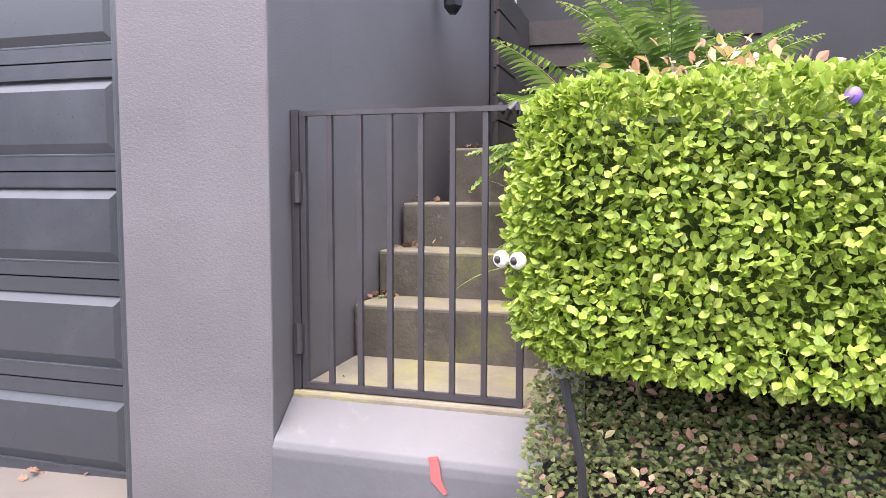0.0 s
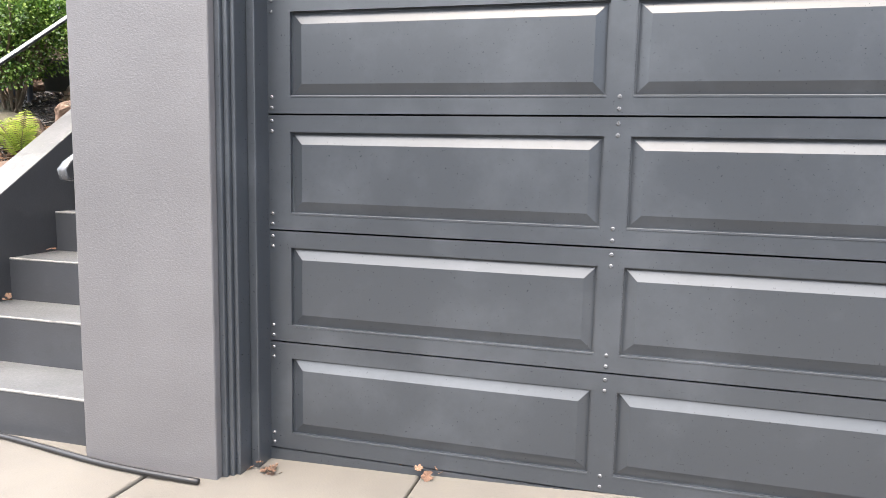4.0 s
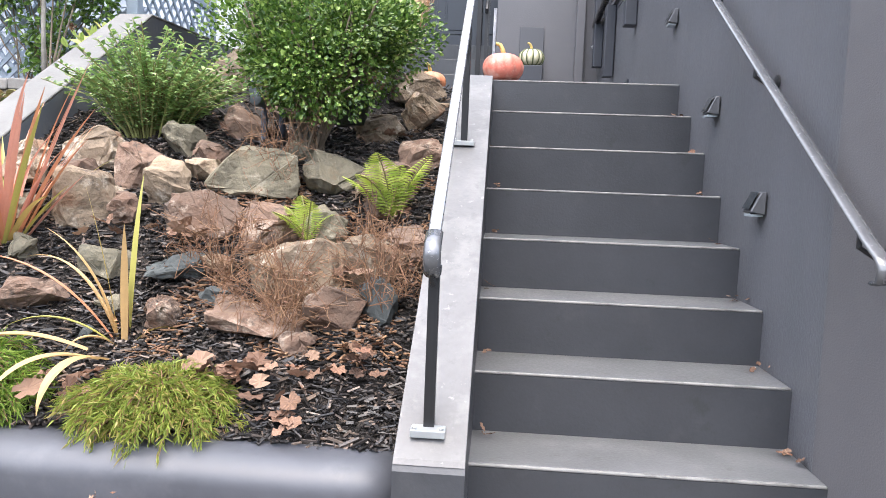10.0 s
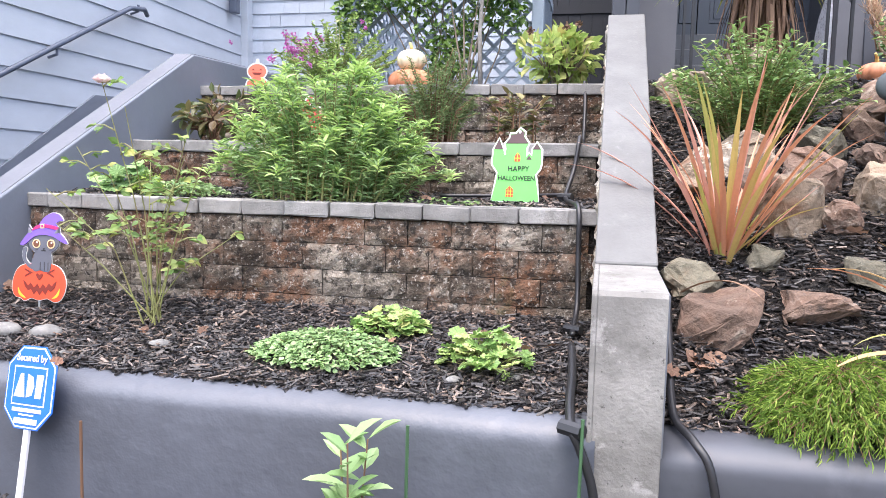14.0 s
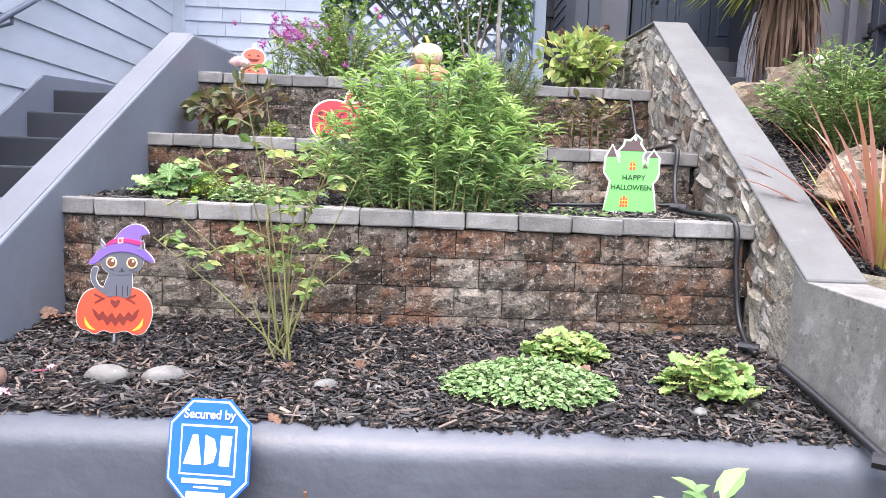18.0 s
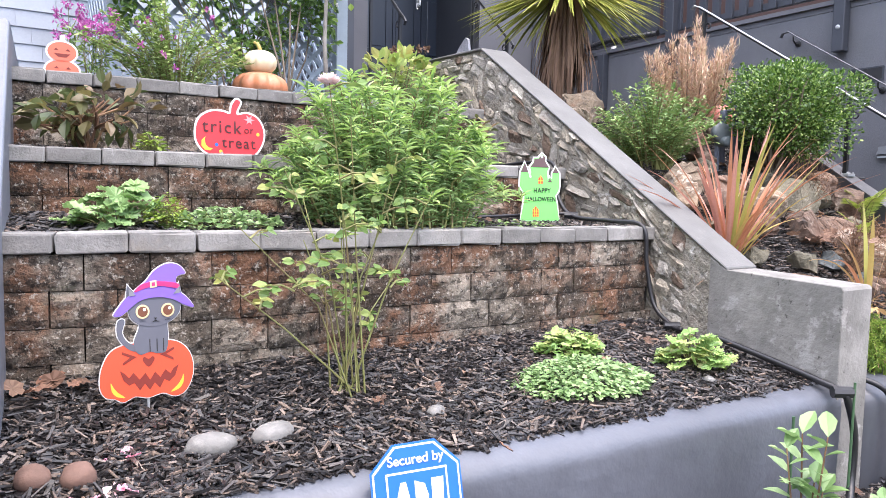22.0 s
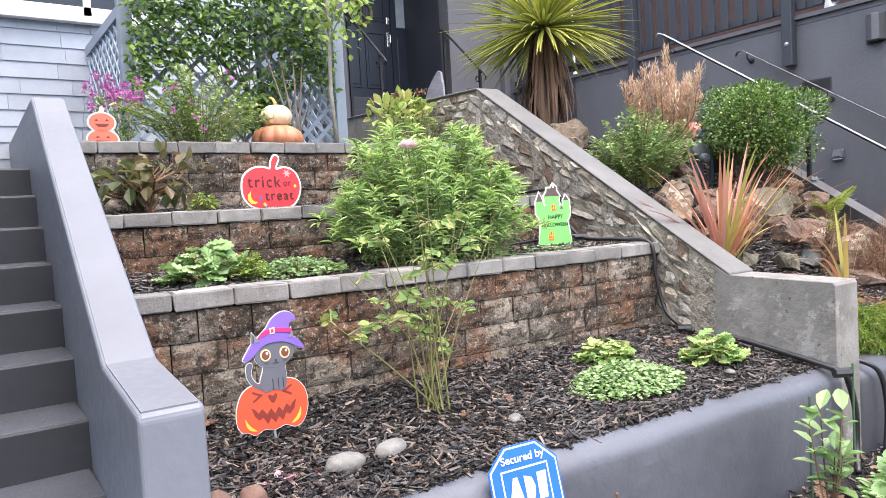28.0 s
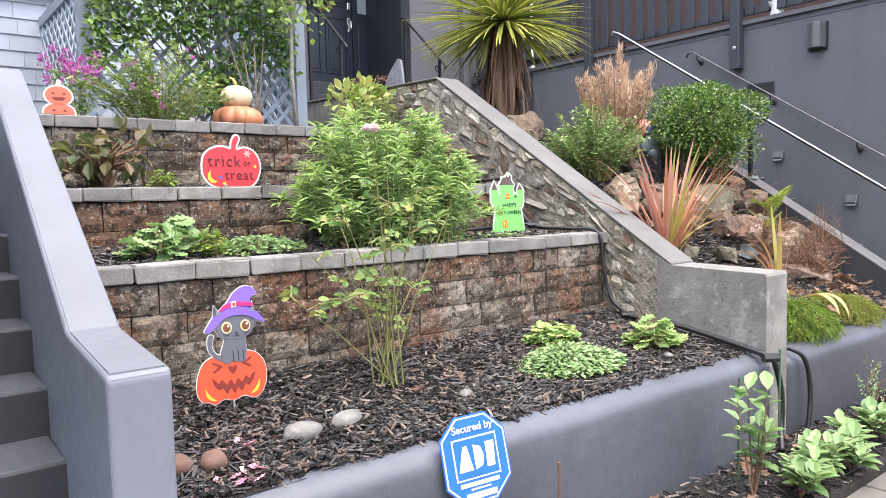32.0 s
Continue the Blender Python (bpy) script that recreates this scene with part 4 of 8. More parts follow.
for k in range(6):
    z = 0.02 + 0.13 * k
    part("board", prism([(0.0, z), (0.018, z + 0.14), (0.03, z + 0.14), (0.03, z)], 0.0, 1.3), BROWN_STAIN, bin_store)
    side = prism([(0.0, z), (0.018, z + 0.14), (0.03, z + 0.14), (0.03, z)], -0.85, 0.0)
    bmesh.ops.transform(side, matrix=Matrix.Rotation(math.pi / 2, 4, "Z") @ Matrix.Diagonal((1, -1, 1, 1)), verts=side.verts)
    bmesh.ops.recalc_face_normals(side, faces=side.faces[:])
    part("board", side, BROWN_STAIN, bin_store)
structure("fence_post", boxes((3.632, 3.74, 3.1, 3.3, 0.6, 3.4), bevel=0.01), FENCE_BLACK, "black gate post behind the side steps")
structure("fence_trim", boxes((3.775, 3.79, 3.28, 3.3, 0.8, 3.2)), METER, "thin grey metal edge on the black fence")

structure("backdrop_house", boxes((-9.0, -2.9, 7.9, 8.1, 1.0, 5.4)), SIDING, "pale blue-grey house wall far behind the fence")
# closing walls across the street, out of view
for i, x in enumerate((-24, -12, 0, 12, 24)):
    structure("backdrop_facade_%d" % (i + 1), boxes((x - 5.9, x + 5.9, -20, -14.5, -0.3, 5.2 + (i % 2))), PALE_PAINT if i % 2 else PAVING, "plain pale house front across the street")

# ---- terrain ----


def terrain(name, x0, x1, y0, y1, zf, nx, ny, label, rough=0.012):
    V, Fc = [], []
    for i in range(nx + 1):
        for j in range(ny + 1):
            x, y = x0 + (x1 - x0) * i / nx, y0 + (y1 - y0) * j / ny
            V.append((x, y, zf(x, y) + rough * noise.noise(Vector((x * 9, y * 9, 1))) - 0.006))
    for i in range(nx):
        for j in range(ny):
            a = i * (ny + 1) + j
            Fc.append((a, a + ny + 1, a + ny + 2, a + 1))
    return tagged(part_mesh(name, np_mesh(name, V, Fc), SOIL, None, "", True), label, kind="structure")


terrain("bed_lower", -6.16, -3.33, 0.24, 1.1, bed_z, 60, 24, "dark mulched soil of the lower bed")
terrain("bed_middle", -6.14, -3.32, 1.13, 1.92, bed_z, 60, 20, "dark mulched soil of the middle terrace")
terrain("bed_upper", -6.12, -3.3, 1.94, 2.71, bed_z, 60, 20, "dark mulched soil of the upper terrace")
terrain("bed_top", -6.1, -3.28, 2.73, 5.4, bed_z, 60, 30, "dark mulched soil below the trellis")
terrain("rockery_slope", -3.17, -1.2, 0.26, 6.0, rock_z, 50, 120, "dark mulched slope of the rockery")
structure("rockery_core", prism([(0.37, -0.1), (0.37, 0.4), (0.6, 0.5), (1.7, 1.2), (2.5, 1.6), (6.0, 1.7), (6.0, -0.1)], -3.16, -1.21), SOIL, "soil under the rockery")
structure("strip_bed", boxes((-6.6, -1.9, -0.34, 0.1, -0.1, 0.02), bevel=0.02), SOIL, "narrow soil bed at the foot of the garden wall")

# ---- handrails ----


def scroll(c, r, n=14, turns=1.1, start=0.0, plane="yz", sign=1):
    out = []
    for i in range(n + 1):
        a = start + sign * turns * 2 * math.pi * i / n
        q = r * (1 - 0.6 * i / n)
        out.append((c[0], c[1] + q * math.cos(a), c[2] + q * math.sin(a)))
    return out


def rail_bar(pts, name, parent, w=0.021, label="worn silver-grey top of the handrail", metal_=None):
    bm = tube(pts, w, 8, flat=0.34)
    return part(name, bm, metal_ or RAIL_TOP, parent, label, True)


def left_z(y):
    return 1.035 + 0.666 * (y - 0.10)


left_rail = thing("stair_handrail", "black iron handrail with worn silver top on the cheek wall", "handrail", (-1.124, 0.152, 0.53))
o = Vector((-1.124, 0.152, 0.53))
pts = [Vector((-1.124, 0.07, 0.965)), Vector((-1.124, 0.055, 0.99)), Vector((-1.124, 0.075, 1.02))] + [Vector((-1.124, y, left_z(y))) for y in (0.12, 0.6, 1.2, 1.9, 2.66)] + [Vector((-1.124, 2.72, 2.765)), Vector((-1.124, 2.75, 2.74))]
rail_bar([p - o for p in pts[3:]], "handrail", left_rail, 0.017)
part("end_scroll", tube([p - o for p in [Vector((-1.124, 0.12, 0.965)), Vector((-1.124, 0.095, 0.945))] + pts[:4]], 0.022, 8, flat=0.5), RAIL_MID, left_rail, "dark rolled end of the handrail", True)
part("under_bar", tube([Vector((0, y - 0.152, left_z(y) - 0.014 - 0.53)) for y in (0.12, 1.2, 2.68)], 0.006, 6), IRON, left_rail)
for y in (0.16, 1.385, 2.62):
    base = 0.474 + 0.6695 * (y - 0.075) if y < 1.93 else 1.745
    post = part("post", boxes((-0.014, 0.014, y - 0.166, y - 0.138, base - 0.53, left_z(y) - 0.55), bevel=0.002), IRON, left_rail)
    foot = part("foot_plate", boxes((-0.045, 0.045, y - 0.197, y - 0.107, base - 0.53 - 0.012, base - 0.53 + 0.008), bevel=0.002), METER, left_rail)
    for sx in (-0.035, 0.035):
        for sy in (-0.035, 0.035):
            part("bolt", lathe([(0.006, 0), (0.006, 0.006), (0.003, 0.009)], 6, at=(sx, y - 0.152 + sy, base - 0.53 + 0.008)), METER, foot)
    part("iron_scroll", tube(scroll((0, y - 0.152 + 0.05, left_z(y) - 0.53 - 0.1), 0.035, start=math.pi), 0.006, 5), IRON, left_rail)
    part("iron_scroll", tube(scroll((0, y - 0.152 - 0.045, left_z(y) - 0.53 - 0.14), 0.03), 0.006, 5), IRON, left_rail)


def right_z(y):
    return 1.03 + 0.655 * (y - 0.06)


wall_rail = thing("wall_handrail", "black iron wall handrail with worn top on brackets", "handrail", (-0.08, 0.06, 1.0))
o = Vector((-0.08, 0.06, 1.0))
pts = [Vector((-0.08, 0.075, 0.975)), Vector((-0.08, 0.045, 0.98)), Vector((-0.08, 0.035, 1.01)), Vector((-0.08, 0.06, 1.035))] + [Vector((-0.08, y, right_z(y))) for y in (0.12, 0.9, 1.7, 2.46)] + [Vector((-0.08, 2.54, 2.66)), Vector((-0.08, 2.6, 2.655)), Vector((-0.08, 2.62, 2.62))]
rail_bar([p - o for p in pts], "handrail", wall_rail, 0.021, "dark worn metal rail", RAIL_MID)
for y in (0.17, 1.0, 1.75, 2.5):
    z = right_z(y) - 1.0
    arm = part("bracket", tube([(0, y - 0.06, z - 0.015), (0.0, y - 0.06, z - 0.05), (0.04, y - 0.06, z - 0.075), (0.08, y - 0.06, z - 0.07)], 0.007, 6), IRON, wall_rail)
    bm = lathe([(0.028, 0), (0.028, 0.006), (0.012, 0.012)], 12)
    bmesh.ops.transform(bm, matrix=pose(0.08, y - 0.06, z - 0.07, 0, -90, 0), verts=bm.verts)
    part("rosette", bm, IRON, arm)

# ---- lights and fittings on the stair wall ----


def solar_light(y, z):
    t = thing("solar_step_light", "small wedge-shaped solar light on the dark wall", "wall light", (0.0, y, z), group="solar lights on the stair wall")
    bm = bmesh.new()
    a = [(-0.002, -0.05, -0.04), (-0.002, 0.05, -0.04), (-0.002, 0.05, 0.045), (-0.002, -0.05, 0.045), (-0.055, -0.045, -0.03), (-0.055, 0.045, -0.03), (-0.02, 0.045, 0.045), (-0.02, -0.045, 0.045)]
    v = [bm.verts.new(p) for p in a]
    for f in ((0, 1, 2, 3), (4, 7, 6, 5), (0, 4, 5, 1), (3, 2, 6, 7), (0, 3, 7, 4), (1, 5, 6, 2)):
        bm.faces.new([v[i] for i in f])
    bmesh.ops.recalc_face_normals(bm, faces=bm.faces[:])
    bmesh.ops.bevel(bm, geom=bm.edges[:], offset=0.004, segments=1, affect="EDGES")
    part("housing", bm, FITTING, t)
    bm = bmesh.new()
    bm.faces.new([bm.verts.new(p) for p in ((-0.0255, -0.038, 0.042), (-0.0255, 0.038, 0.042), (-0.0545, 0.038, -0.02), (-0.0545, -0.038, -0.02))])
    bmesh.ops.translate(bm, verts=bm.verts, vec=(-0.004, 0, 0.002))
    part("solar_cell", bm, GLASS_DARK, t, "dark glossy solar cell")
    part("lens", boxes((-0.05, -0.006, -0.035, 0.035, -0.046, -0.036)), GLASS_PALE, t, "frosted lens under the light")


for y, z in ((1.06, 1.144), (1.70, 1.57), (2.6, 2.176)):
    solar_light(y, z)
sconce = thing("wall_sconce", "grey metal hooded wall lamp", "wall lamp", (0.0, 1.36, 2.6))
part("hood", slab([(-0.002, -0.075), (-0.09, -0.05), (-0.11, 0.0), (-0.09, 0.05), (-0.002, 0.075)], -0.11, 0.11, bevel=0.006), FITTING, sconce)
part("back_plate", boxes((-0.012, 0.003, -0.085, 0.085, -0.125, 0.115)), IRON, sconce)
for y, z, w, h_ in ((1.88, 2.21, 0.13, 0.045), (4.2, 2.0, 0.13, 0.045)):
    vent = thing("wall_vent", "dark slot vent in the stair wall", "vent", (0.0, y, z))
    part("frame", boxes((-0.006, 0.004, -w, w, h_, h_ + 0.012), (-0.006, 0.004, -w, w, -h_ - 0.012, -h_), (-0.006, 0.004, -w, -w + 0.012, -h_, h_), (-0.006, 0.004, w - 0.012, w, -h_, h_)), HOUSE_DARK, vent)
    # flat black plate, no real hole: its colour is the slot's inner shade
    part("opening", boxes((-0.004, 0.002, -w + 0.012, w - 0.012, -h_, h_)), PLASTIC_BLACK, vent)
pipe = thing("downpipe", "dark grey downpipe in the house corner", "downpipe", (-0.2, 5.93, LANDING))
part("pipe", boxes((-0.045, 0.045, -0.03, 0.06, 0.25, 3.2), bevel=0.008), WALL_PAINT, pipe)
part("shoe", prism([(-0.16, 0.02), (-0.16, 0.1), (-0.03, 0.3), (0.06, 0.3), (0.06, 0.2), (-0.06, 0.02)], -0.05, 0.05, bevel=0.006), WALL_PAINT, pipe)
drain = thing("drain_hose", "black ribbed drain hose hanging in the house corner", "hose", (-0.07, 5.8, 2.85))
path = [(0.0, 0.0, 0.0), (0.0, -0.25, 0.03), (0.005, -0.55, 0.07), (0.01, -0.9, 0.12), (0.02, -1.2, 0.11), (0.03, -1.7, 0.08)]
part("tube", tube(path, 0.026, 10), PLASTIC_BLACK, drain, "", True)
for k in range(40):
    u = k / 39 * 5
    a, b = Vector(path[min(int(u), 4)]), Vector(path[min(int(u), 4) + 1])
    q, d = a.lerp(b, u - min(int(u), 4)), (b - a).normalized()
    part("rib", tube([q - d * 0.005, q + d * 0.005], 0.033, 10), PLASTIC_BLACK, drain)
plank = thing("timber_plank", "dark grey painted plank leaning on the wall", "plank", (-0.69, 5.9, LANDING), tilt=(-6, 0))
part("board", boxes((-0.125, 0.125, -0.02, 0.02, 0.0, 1.1), bevel=0.004), HOUSE_DARK, plank)
for name, x, y in (("terrace_post", -0.045, 4.9),):
    t = thing(name, "dark timber post hanging below the terrace", "post", (x, y, 2.2))
    part("post", boxes((-0.045, 0.04, -0.05, 0.05, 0, 0.62), bevel=0.006), HOUSE_DARK, t)

# ---- front door ----
fd = thing("front_door", "closed near-black panelled front door with nickel lock", "door", (-1.755, 7.06, 2.86), kind="structure")
part("frame", boxes((-0.5, -0.455, -0.05, 0.03, 0, 2.1), (0.455, 0.5, -0.05, 0.03, 0, 2.1), (-0.5, 0.5, -0.05, 0.03, 2.1, 2.16)), FRONT_DOOR, fd)
leaf = part("door_leaf", boxes((-0.455, 0.455, -0.02, 0.03, 0.005, 2.1)), FRONT_DOOR, fd)
for x0, x1 in ((-0.37, -0.04), (0.04, 0.37)):
    for z0, z1 in ((0.14, 0.9), (1.05, 1.9)):
        part("panel_moulding", boxes((x0, x1, -0.034, -0.02, z0, z0 + 0.02), (x0, x1, -0.034, -0.02, z1 - 0.02, z1), (x0, x0 + 0.02, -0.034, -0.02, z0 + 0.02, z1 - 0.02), (x1 - 0.02, x1, -0.034, -0.02, z0 + 0.02, z1 - 0.02)), FRONT_DOOR, leaf)
        part("raised_panel", boxes((x0 + 0.045, x1 - 0.045, -0.03, -0.02, z0 + 0.045, z1 - 0.045), bevel=0.004), FRONT_DOOR, leaf)
part("deadbolt", boxes((0.385, 0.435, -0.045, -0.02, 1.02, 1.12), bevel=0.008), BRASS, leaf)
part("handle_plate", boxes((0.39, 0.43, -0.03, -0.02, 0.72, 0.92), bevel=0.004), BRASS, leaf)
part("door_handle", tube([(0.41, -0.03, 0.9), (0.41, -0.08, 0.86), (0.41, -0.08, 0.77), (0.41, -0.03, 0.73)], 0.011, 8), BRASS, leaf, "nickel pull handle")
for s in (-1, 1):
    sl = part("sidelight", boxes((s * 0.63 - 0.12, s * 0.63 + 0.12, -0.02, 0.03, 0, 2.1)), FRONT_DOOR, fd)
    part("pane", boxes((s * 0.63 - 0.075, s * 0.63 + 0.075, -0.026, -0.02, 1.0, 1.95)), GLASS_PALE, sl, "pale sidelight glass")
    part("panel_moulding", boxes((s * 0.63 - 0.08, s * 0.63 + 0.08, -0.03, -0.02, 0.14, 0.85), bevel=0.008), FRONT_DOOR, sl)
wreath = thing("door_wreath", "yellow-green ring wreath on the front door", "wreath", (-1.76, 7.02, 4.0))
ring = [(0.16 * math.cos(a), 0.0, 0.16 * math.sin(a)) for a in np.linspace(0, 2 * math.pi, 25)]
part("ring", tube(ring, 0.022, 8), STEM, wreath)
part("cross_bars", tube([(0, 0, -0.16), (0, 0, 0.16)], 0.012, 6, tube([(-0.11, 0, -0.11), (0, 0, 0.0), (0.11, 0, -0.11)], 0.012, 6)), STEM, wreath)
r = rng(3)
a = r.uniform(0, 2 * math.pi, 260)
P = np.stack([0.16 * np.cos(a), r.normal(0, 0.012, 260), 0.16 * np.sin(a)], 1)
part_mesh("leaves", leaf_mesh("wreath_leaves", P, sphere_dirs(r, 260) + P * 2, sphere_dirs(r, 260), 0.045, 0.018, (DIAMOND, DIAMOND_F)), leafy("yellow_wreath_leaves", [(0.35, 0.38, 0.03), (0.55, 0.52, 0.06), (0.6, 0.4, 0.06)]), wreath)
for x, y, z in ((-1.15, 5.3, 2.94), (-2.51, 5.33, 3.02)):
    hr = thing("entry_handrail", "black iron handrail on the entry steps", "handrail", (x, y, LANDING))
    top = z - LANDING
    part("post", boxes((-0.014, 0.014, -0.014, 0.014, 0.0, top)), IRON, hr)
    part("post", boxes((-0.014, 0.014, 0.686, 0.714, 0.2, top + 0.62)), IRON, hr)
    part("rail", tube([(0, -0.1, top - 0.13), (0, -0.12, top - 0.1), (0, -0.08, top - 0.055), (0, 0.0, top + 0.01), (0, 0.7, top + 0.64), (0, 0.76, top + 0.65), (0, 0.79, top + 0.62)], 0.016, 6), IRON, hr)
    part("iron_scroll", tube(scroll((0, 0.05, top - 0.09), 0.045, start=math.pi), 0.008, 5), IRON, hr)
    part("iron_scroll", tube(scroll((0, 0.65, top + 0.5), 0.045), 0.008, 5), IRON, hr)

# ---- gate at the side steps ----
gate = thing("iron_gate", "closed dark grey iron bar gate with a tied latch", "gate", (3.664, 0.17, 0.49))
part("gate_frame", boxes((0.0, 0.02, -0.01, 0.01, 0, 0.9), (0.722, 0.742, -0.01, 0.01, -0.01, 0.9), (0.02, 0.722, -0.01, 0.01, 0.0, 0.02), (0.0, 0.742, -0.012, 0.012, 0.9, 0.916)), GATE_PAINT, gate)
for i in range(6):
    part("bar", boxes((0.096 + 0.103 * i, 0.113 + 0.103 * i, -0.0085, 0.0085, 0.02, 0.9)), GATE_PAINT, gate)
part("hinge_post", boxes((-0.028, -0.002, -0.016, 0.02, -0.03, 0.92)), GATE_PAINT, gate)
for z in (0.12, 0.62):
    part("hinge", lathe([(0.014, 0), (0.014, 0.1)], 8, at=(-0.005, -0.02, z)), GATE_PAINT, gate)
part("latch_wrap", tube([(0.66 + 0.012 * i, 0.02 * math.sin(i * 1.6), 0.9 + 0.018 * math.cos(i * 1.6)) for i in range(9)], 0.012, 6), PLASTIC_BLACK, gate, "black strap tied round the latch")


def slab_front(pts):
    bm = bmesh.new()
    a = [bm.verts.new((x, 0.0, z)) for x, z in pts]
    b = [bm.verts.new((x, 0.006, z)) for x, z in pts]
    n = len(pts)
    bm.faces.new(a)
    bm.faces.new(b[::-1])
    for i in range(n):
        bm.faces.new((a[i], b[i], b[(i + 1) % n], a[(i + 1) % n]))
    bmesh.ops.recalc_face_normals(bm, faces=bm.faces[:])
    return bm


mark = thing("paint_mark", "faded red arrow of paint on the plinth", "paint mark", (4.185, -0.004, 0.315))
part("mark", slab_front([(0.0, 0.055), (-0.03, 0.05), (-0.022, 0.02), (-0.02, -0.02), (0.02, -0.06), (0.03, -0.055), (0.012, -0.015), (0.008, 0.02)]), plain("faded_red_paint", (0.42, 0.1, 0.1)), mark)
gl = thing("side_wall_lamp", "black wall lantern by the side steps", "wall lamp", (3.63, 1.78, 2.2))
part("lantern", lathe([(0.02, -0.12), (0.05, -0.08), (0.06, 0.05), (0.03, 0.1), (0.01, 0.13)], 6, at=(0.1, 0, 0)), PLASTIC_BLACK, gl)
part("arm", boxes((0.0, 0.1, -0.012, 0.012, 0.1, 0.125)), PLASTIC_BLACK, gl)

# ---- trellis screen ----


def trellis(parent, x0, x1, z0, z1, at, along="x", pitch=0.105, w=0.03):
    """Diagonal lattice of crossed slats inside x0..x1, z0..z1."""
    width, height = x1 - x0, z1 - z0
    n = 0
    for sgn, off in ((1, 0.0), (-1, 0.012)):
        c = -height
        while c < width:
            u0, u1 = max(c, 0), min(c + height, width)
            if u1 - u0 > 0.03:
                va, vb = u0 - c, u1 - c
                p, q = (x0 + u0, z0 + va), (x0 + u1, z0 + vb)
                if sgn < 0:
                    p, q = (x0 + width - u0, z0 + va), (x0 + width - u1, z0 + vb)
                d = Vector((q[0] - p[0], 0, q[1] - p[1])).normalized()
                nrm = Vector((-d.z, 0, d.x)) * w / 2
                bm = bmesh.new()
                A = [Vector((p[0], 0, p[1])) + nrm, Vector((q[0], 0, q[1])) + nrm, Vector((q[0], 0, q[1])) - nrm, Vector((p[0], 0, p[1])) - nrm]
                f = [bm.verts.new(v + Vector((0, at + off, 0))) for v in A]
                b = [bm.verts.new(v + Vector((0, at + off + 0.01, 0))) for v in A]
                bm.faces.new(f)
                bm.faces.new(b[::-1])
                for i in range(4):
                    bm.faces.new((f[i], b[i], b[(i + 1) % 4], f[(i + 1) % 4]))
                if along == "y":
                    bmesh.ops.transform(bm, matrix=Matrix(((0, 1, 0, 0), (1, 0, 0, 0), (0, 0, 1, 0), (0, 0, 0, 1))), verts=bm.verts)
                bmesh.ops.recalc_face_normals(bm, faces=bm.faces[:])
                part("slat", bm, TRELLIS_PAINT, parent)
                n += 1
            c += pitch * 1.414


screen = thing("trellis_screen", "slate blue timber lattice screen with posts", "trellis", (0, 0, 0), kind="structure")
for x, y in ((-5.42, 3.9), (-3.84, 3.8)):
    part("post", boxes((x - 0.045, x + 0.045, y - 0.045, y + 0.045, 1.7, 2.88), bevel=0.006), TRELLIS_PAINT, screen)
    part("post_cap", boxes((x - 0.06, x + 0.06, y - 0.06, y + 0.06, 2.88, 2.92), bevel=0.01), TRELLIS_PAINT, screen)
part("bottom_board", boxes((-5.375, -3.885, 3.83, 3.87, 1.74, 1.84)), TRELLIS_PAINT, screen)
part("top_board", boxes((-5.375, -3.885, 3.83, 3.87, 2.78, 2.86)), TRELLIS_PAINT, screen)
trellis(screen, -5.375, -3.885, 1.84, 2.78, 3.84)
part("side_top", boxes((-5.44, -5.4, 3.945, 5.38, 2.78, 2.86)), TRELLIS_PAINT, screen)
trellis(screen, 3.945, 5.38, 1.84, 2.78, -5.43, "y")
part("side_top", boxes((-3.86, -3.82, 3.845, 5.38, 2.78, 2.86)), TRELLIS_PAINT, screen)
trellis(screen, 3.845, 5.38, 1.84, 2.78, -3.85, "y")
fence = thing("board_fence", "charcoal vertical board fence between the houses", "fence", (-3.6, 7.4, 1.72), kind="structure")
for i in range(8):
    part("board", boxes((-0.58 + 0.145 * i, -0.437 + 0.145 * i, 0, 0.025, 0, 2.0), bevel=0.003), FENCE_BLACK, fence)
part("rail", boxes((-0.58, 0.575, -0.02, 0.0, 1.5, 1.6)), FENCE_BLACK, fence)
part("backing", boxes((-0.6, 0.6, 0.027, 0.04, 0, 2.0)), FENCE_BLACK, fence)
# posts and rail on the neighbour's wall
nr = thing("neighbour_handrail", "blue-grey painted pipe handrail on the siding", "handrail", (-7.02, 1.2, 1.3))
part("rail", tube([(0, 0, 0), (0, 1.28, 0.69), (0, 2.1, 1.13), (0, 2.28, 1.16), (-0.03, 2.36, 1.13)], 0.019, 8), SLATE_PAINT, nr, "", True)
for y in (0.4, 1.28, 2.2):
    part("bracket", tube([(0, y, 0.54 * y - 0.01), (0, y, 0.54 * y - 0.06), (-0.07, y, 0.54 * y - 0.08)], 0.01, 6), SLATE_PAINT, nr)
for y, z in ((3.97, 2.74), (5.02, 2.77)):
    t = thing("porch_post", "blue-grey square porch post end on the siding", "post", (-7.02, y, z), group="posts on the neighbour's wall")
    part("post", boxes((-0.06, 0.03, -0.04, 0.04, 0, 1.8), bevel=0.012), SLATE_PAINT, t)
t = thing("porch_beam", "blue-grey porch beam on the siding", "beam", (-7.0, 4.0, 3.35))
part("beam", boxes((0.0, 0.06, -0.2, 1.35, 0, 0.1), bevel=0.006), SLATE_PAINT, t)
win = thing("neighbour_window", "white framed window in the shingle wall", "window", (-5.4, 5.38, 3.06), kind="structure")
part("window_sill", boxes((-0.75, 0.75, -0.06, 0.02, 0, 0.06), bevel=0.006), WHITE_GLOSS, win)
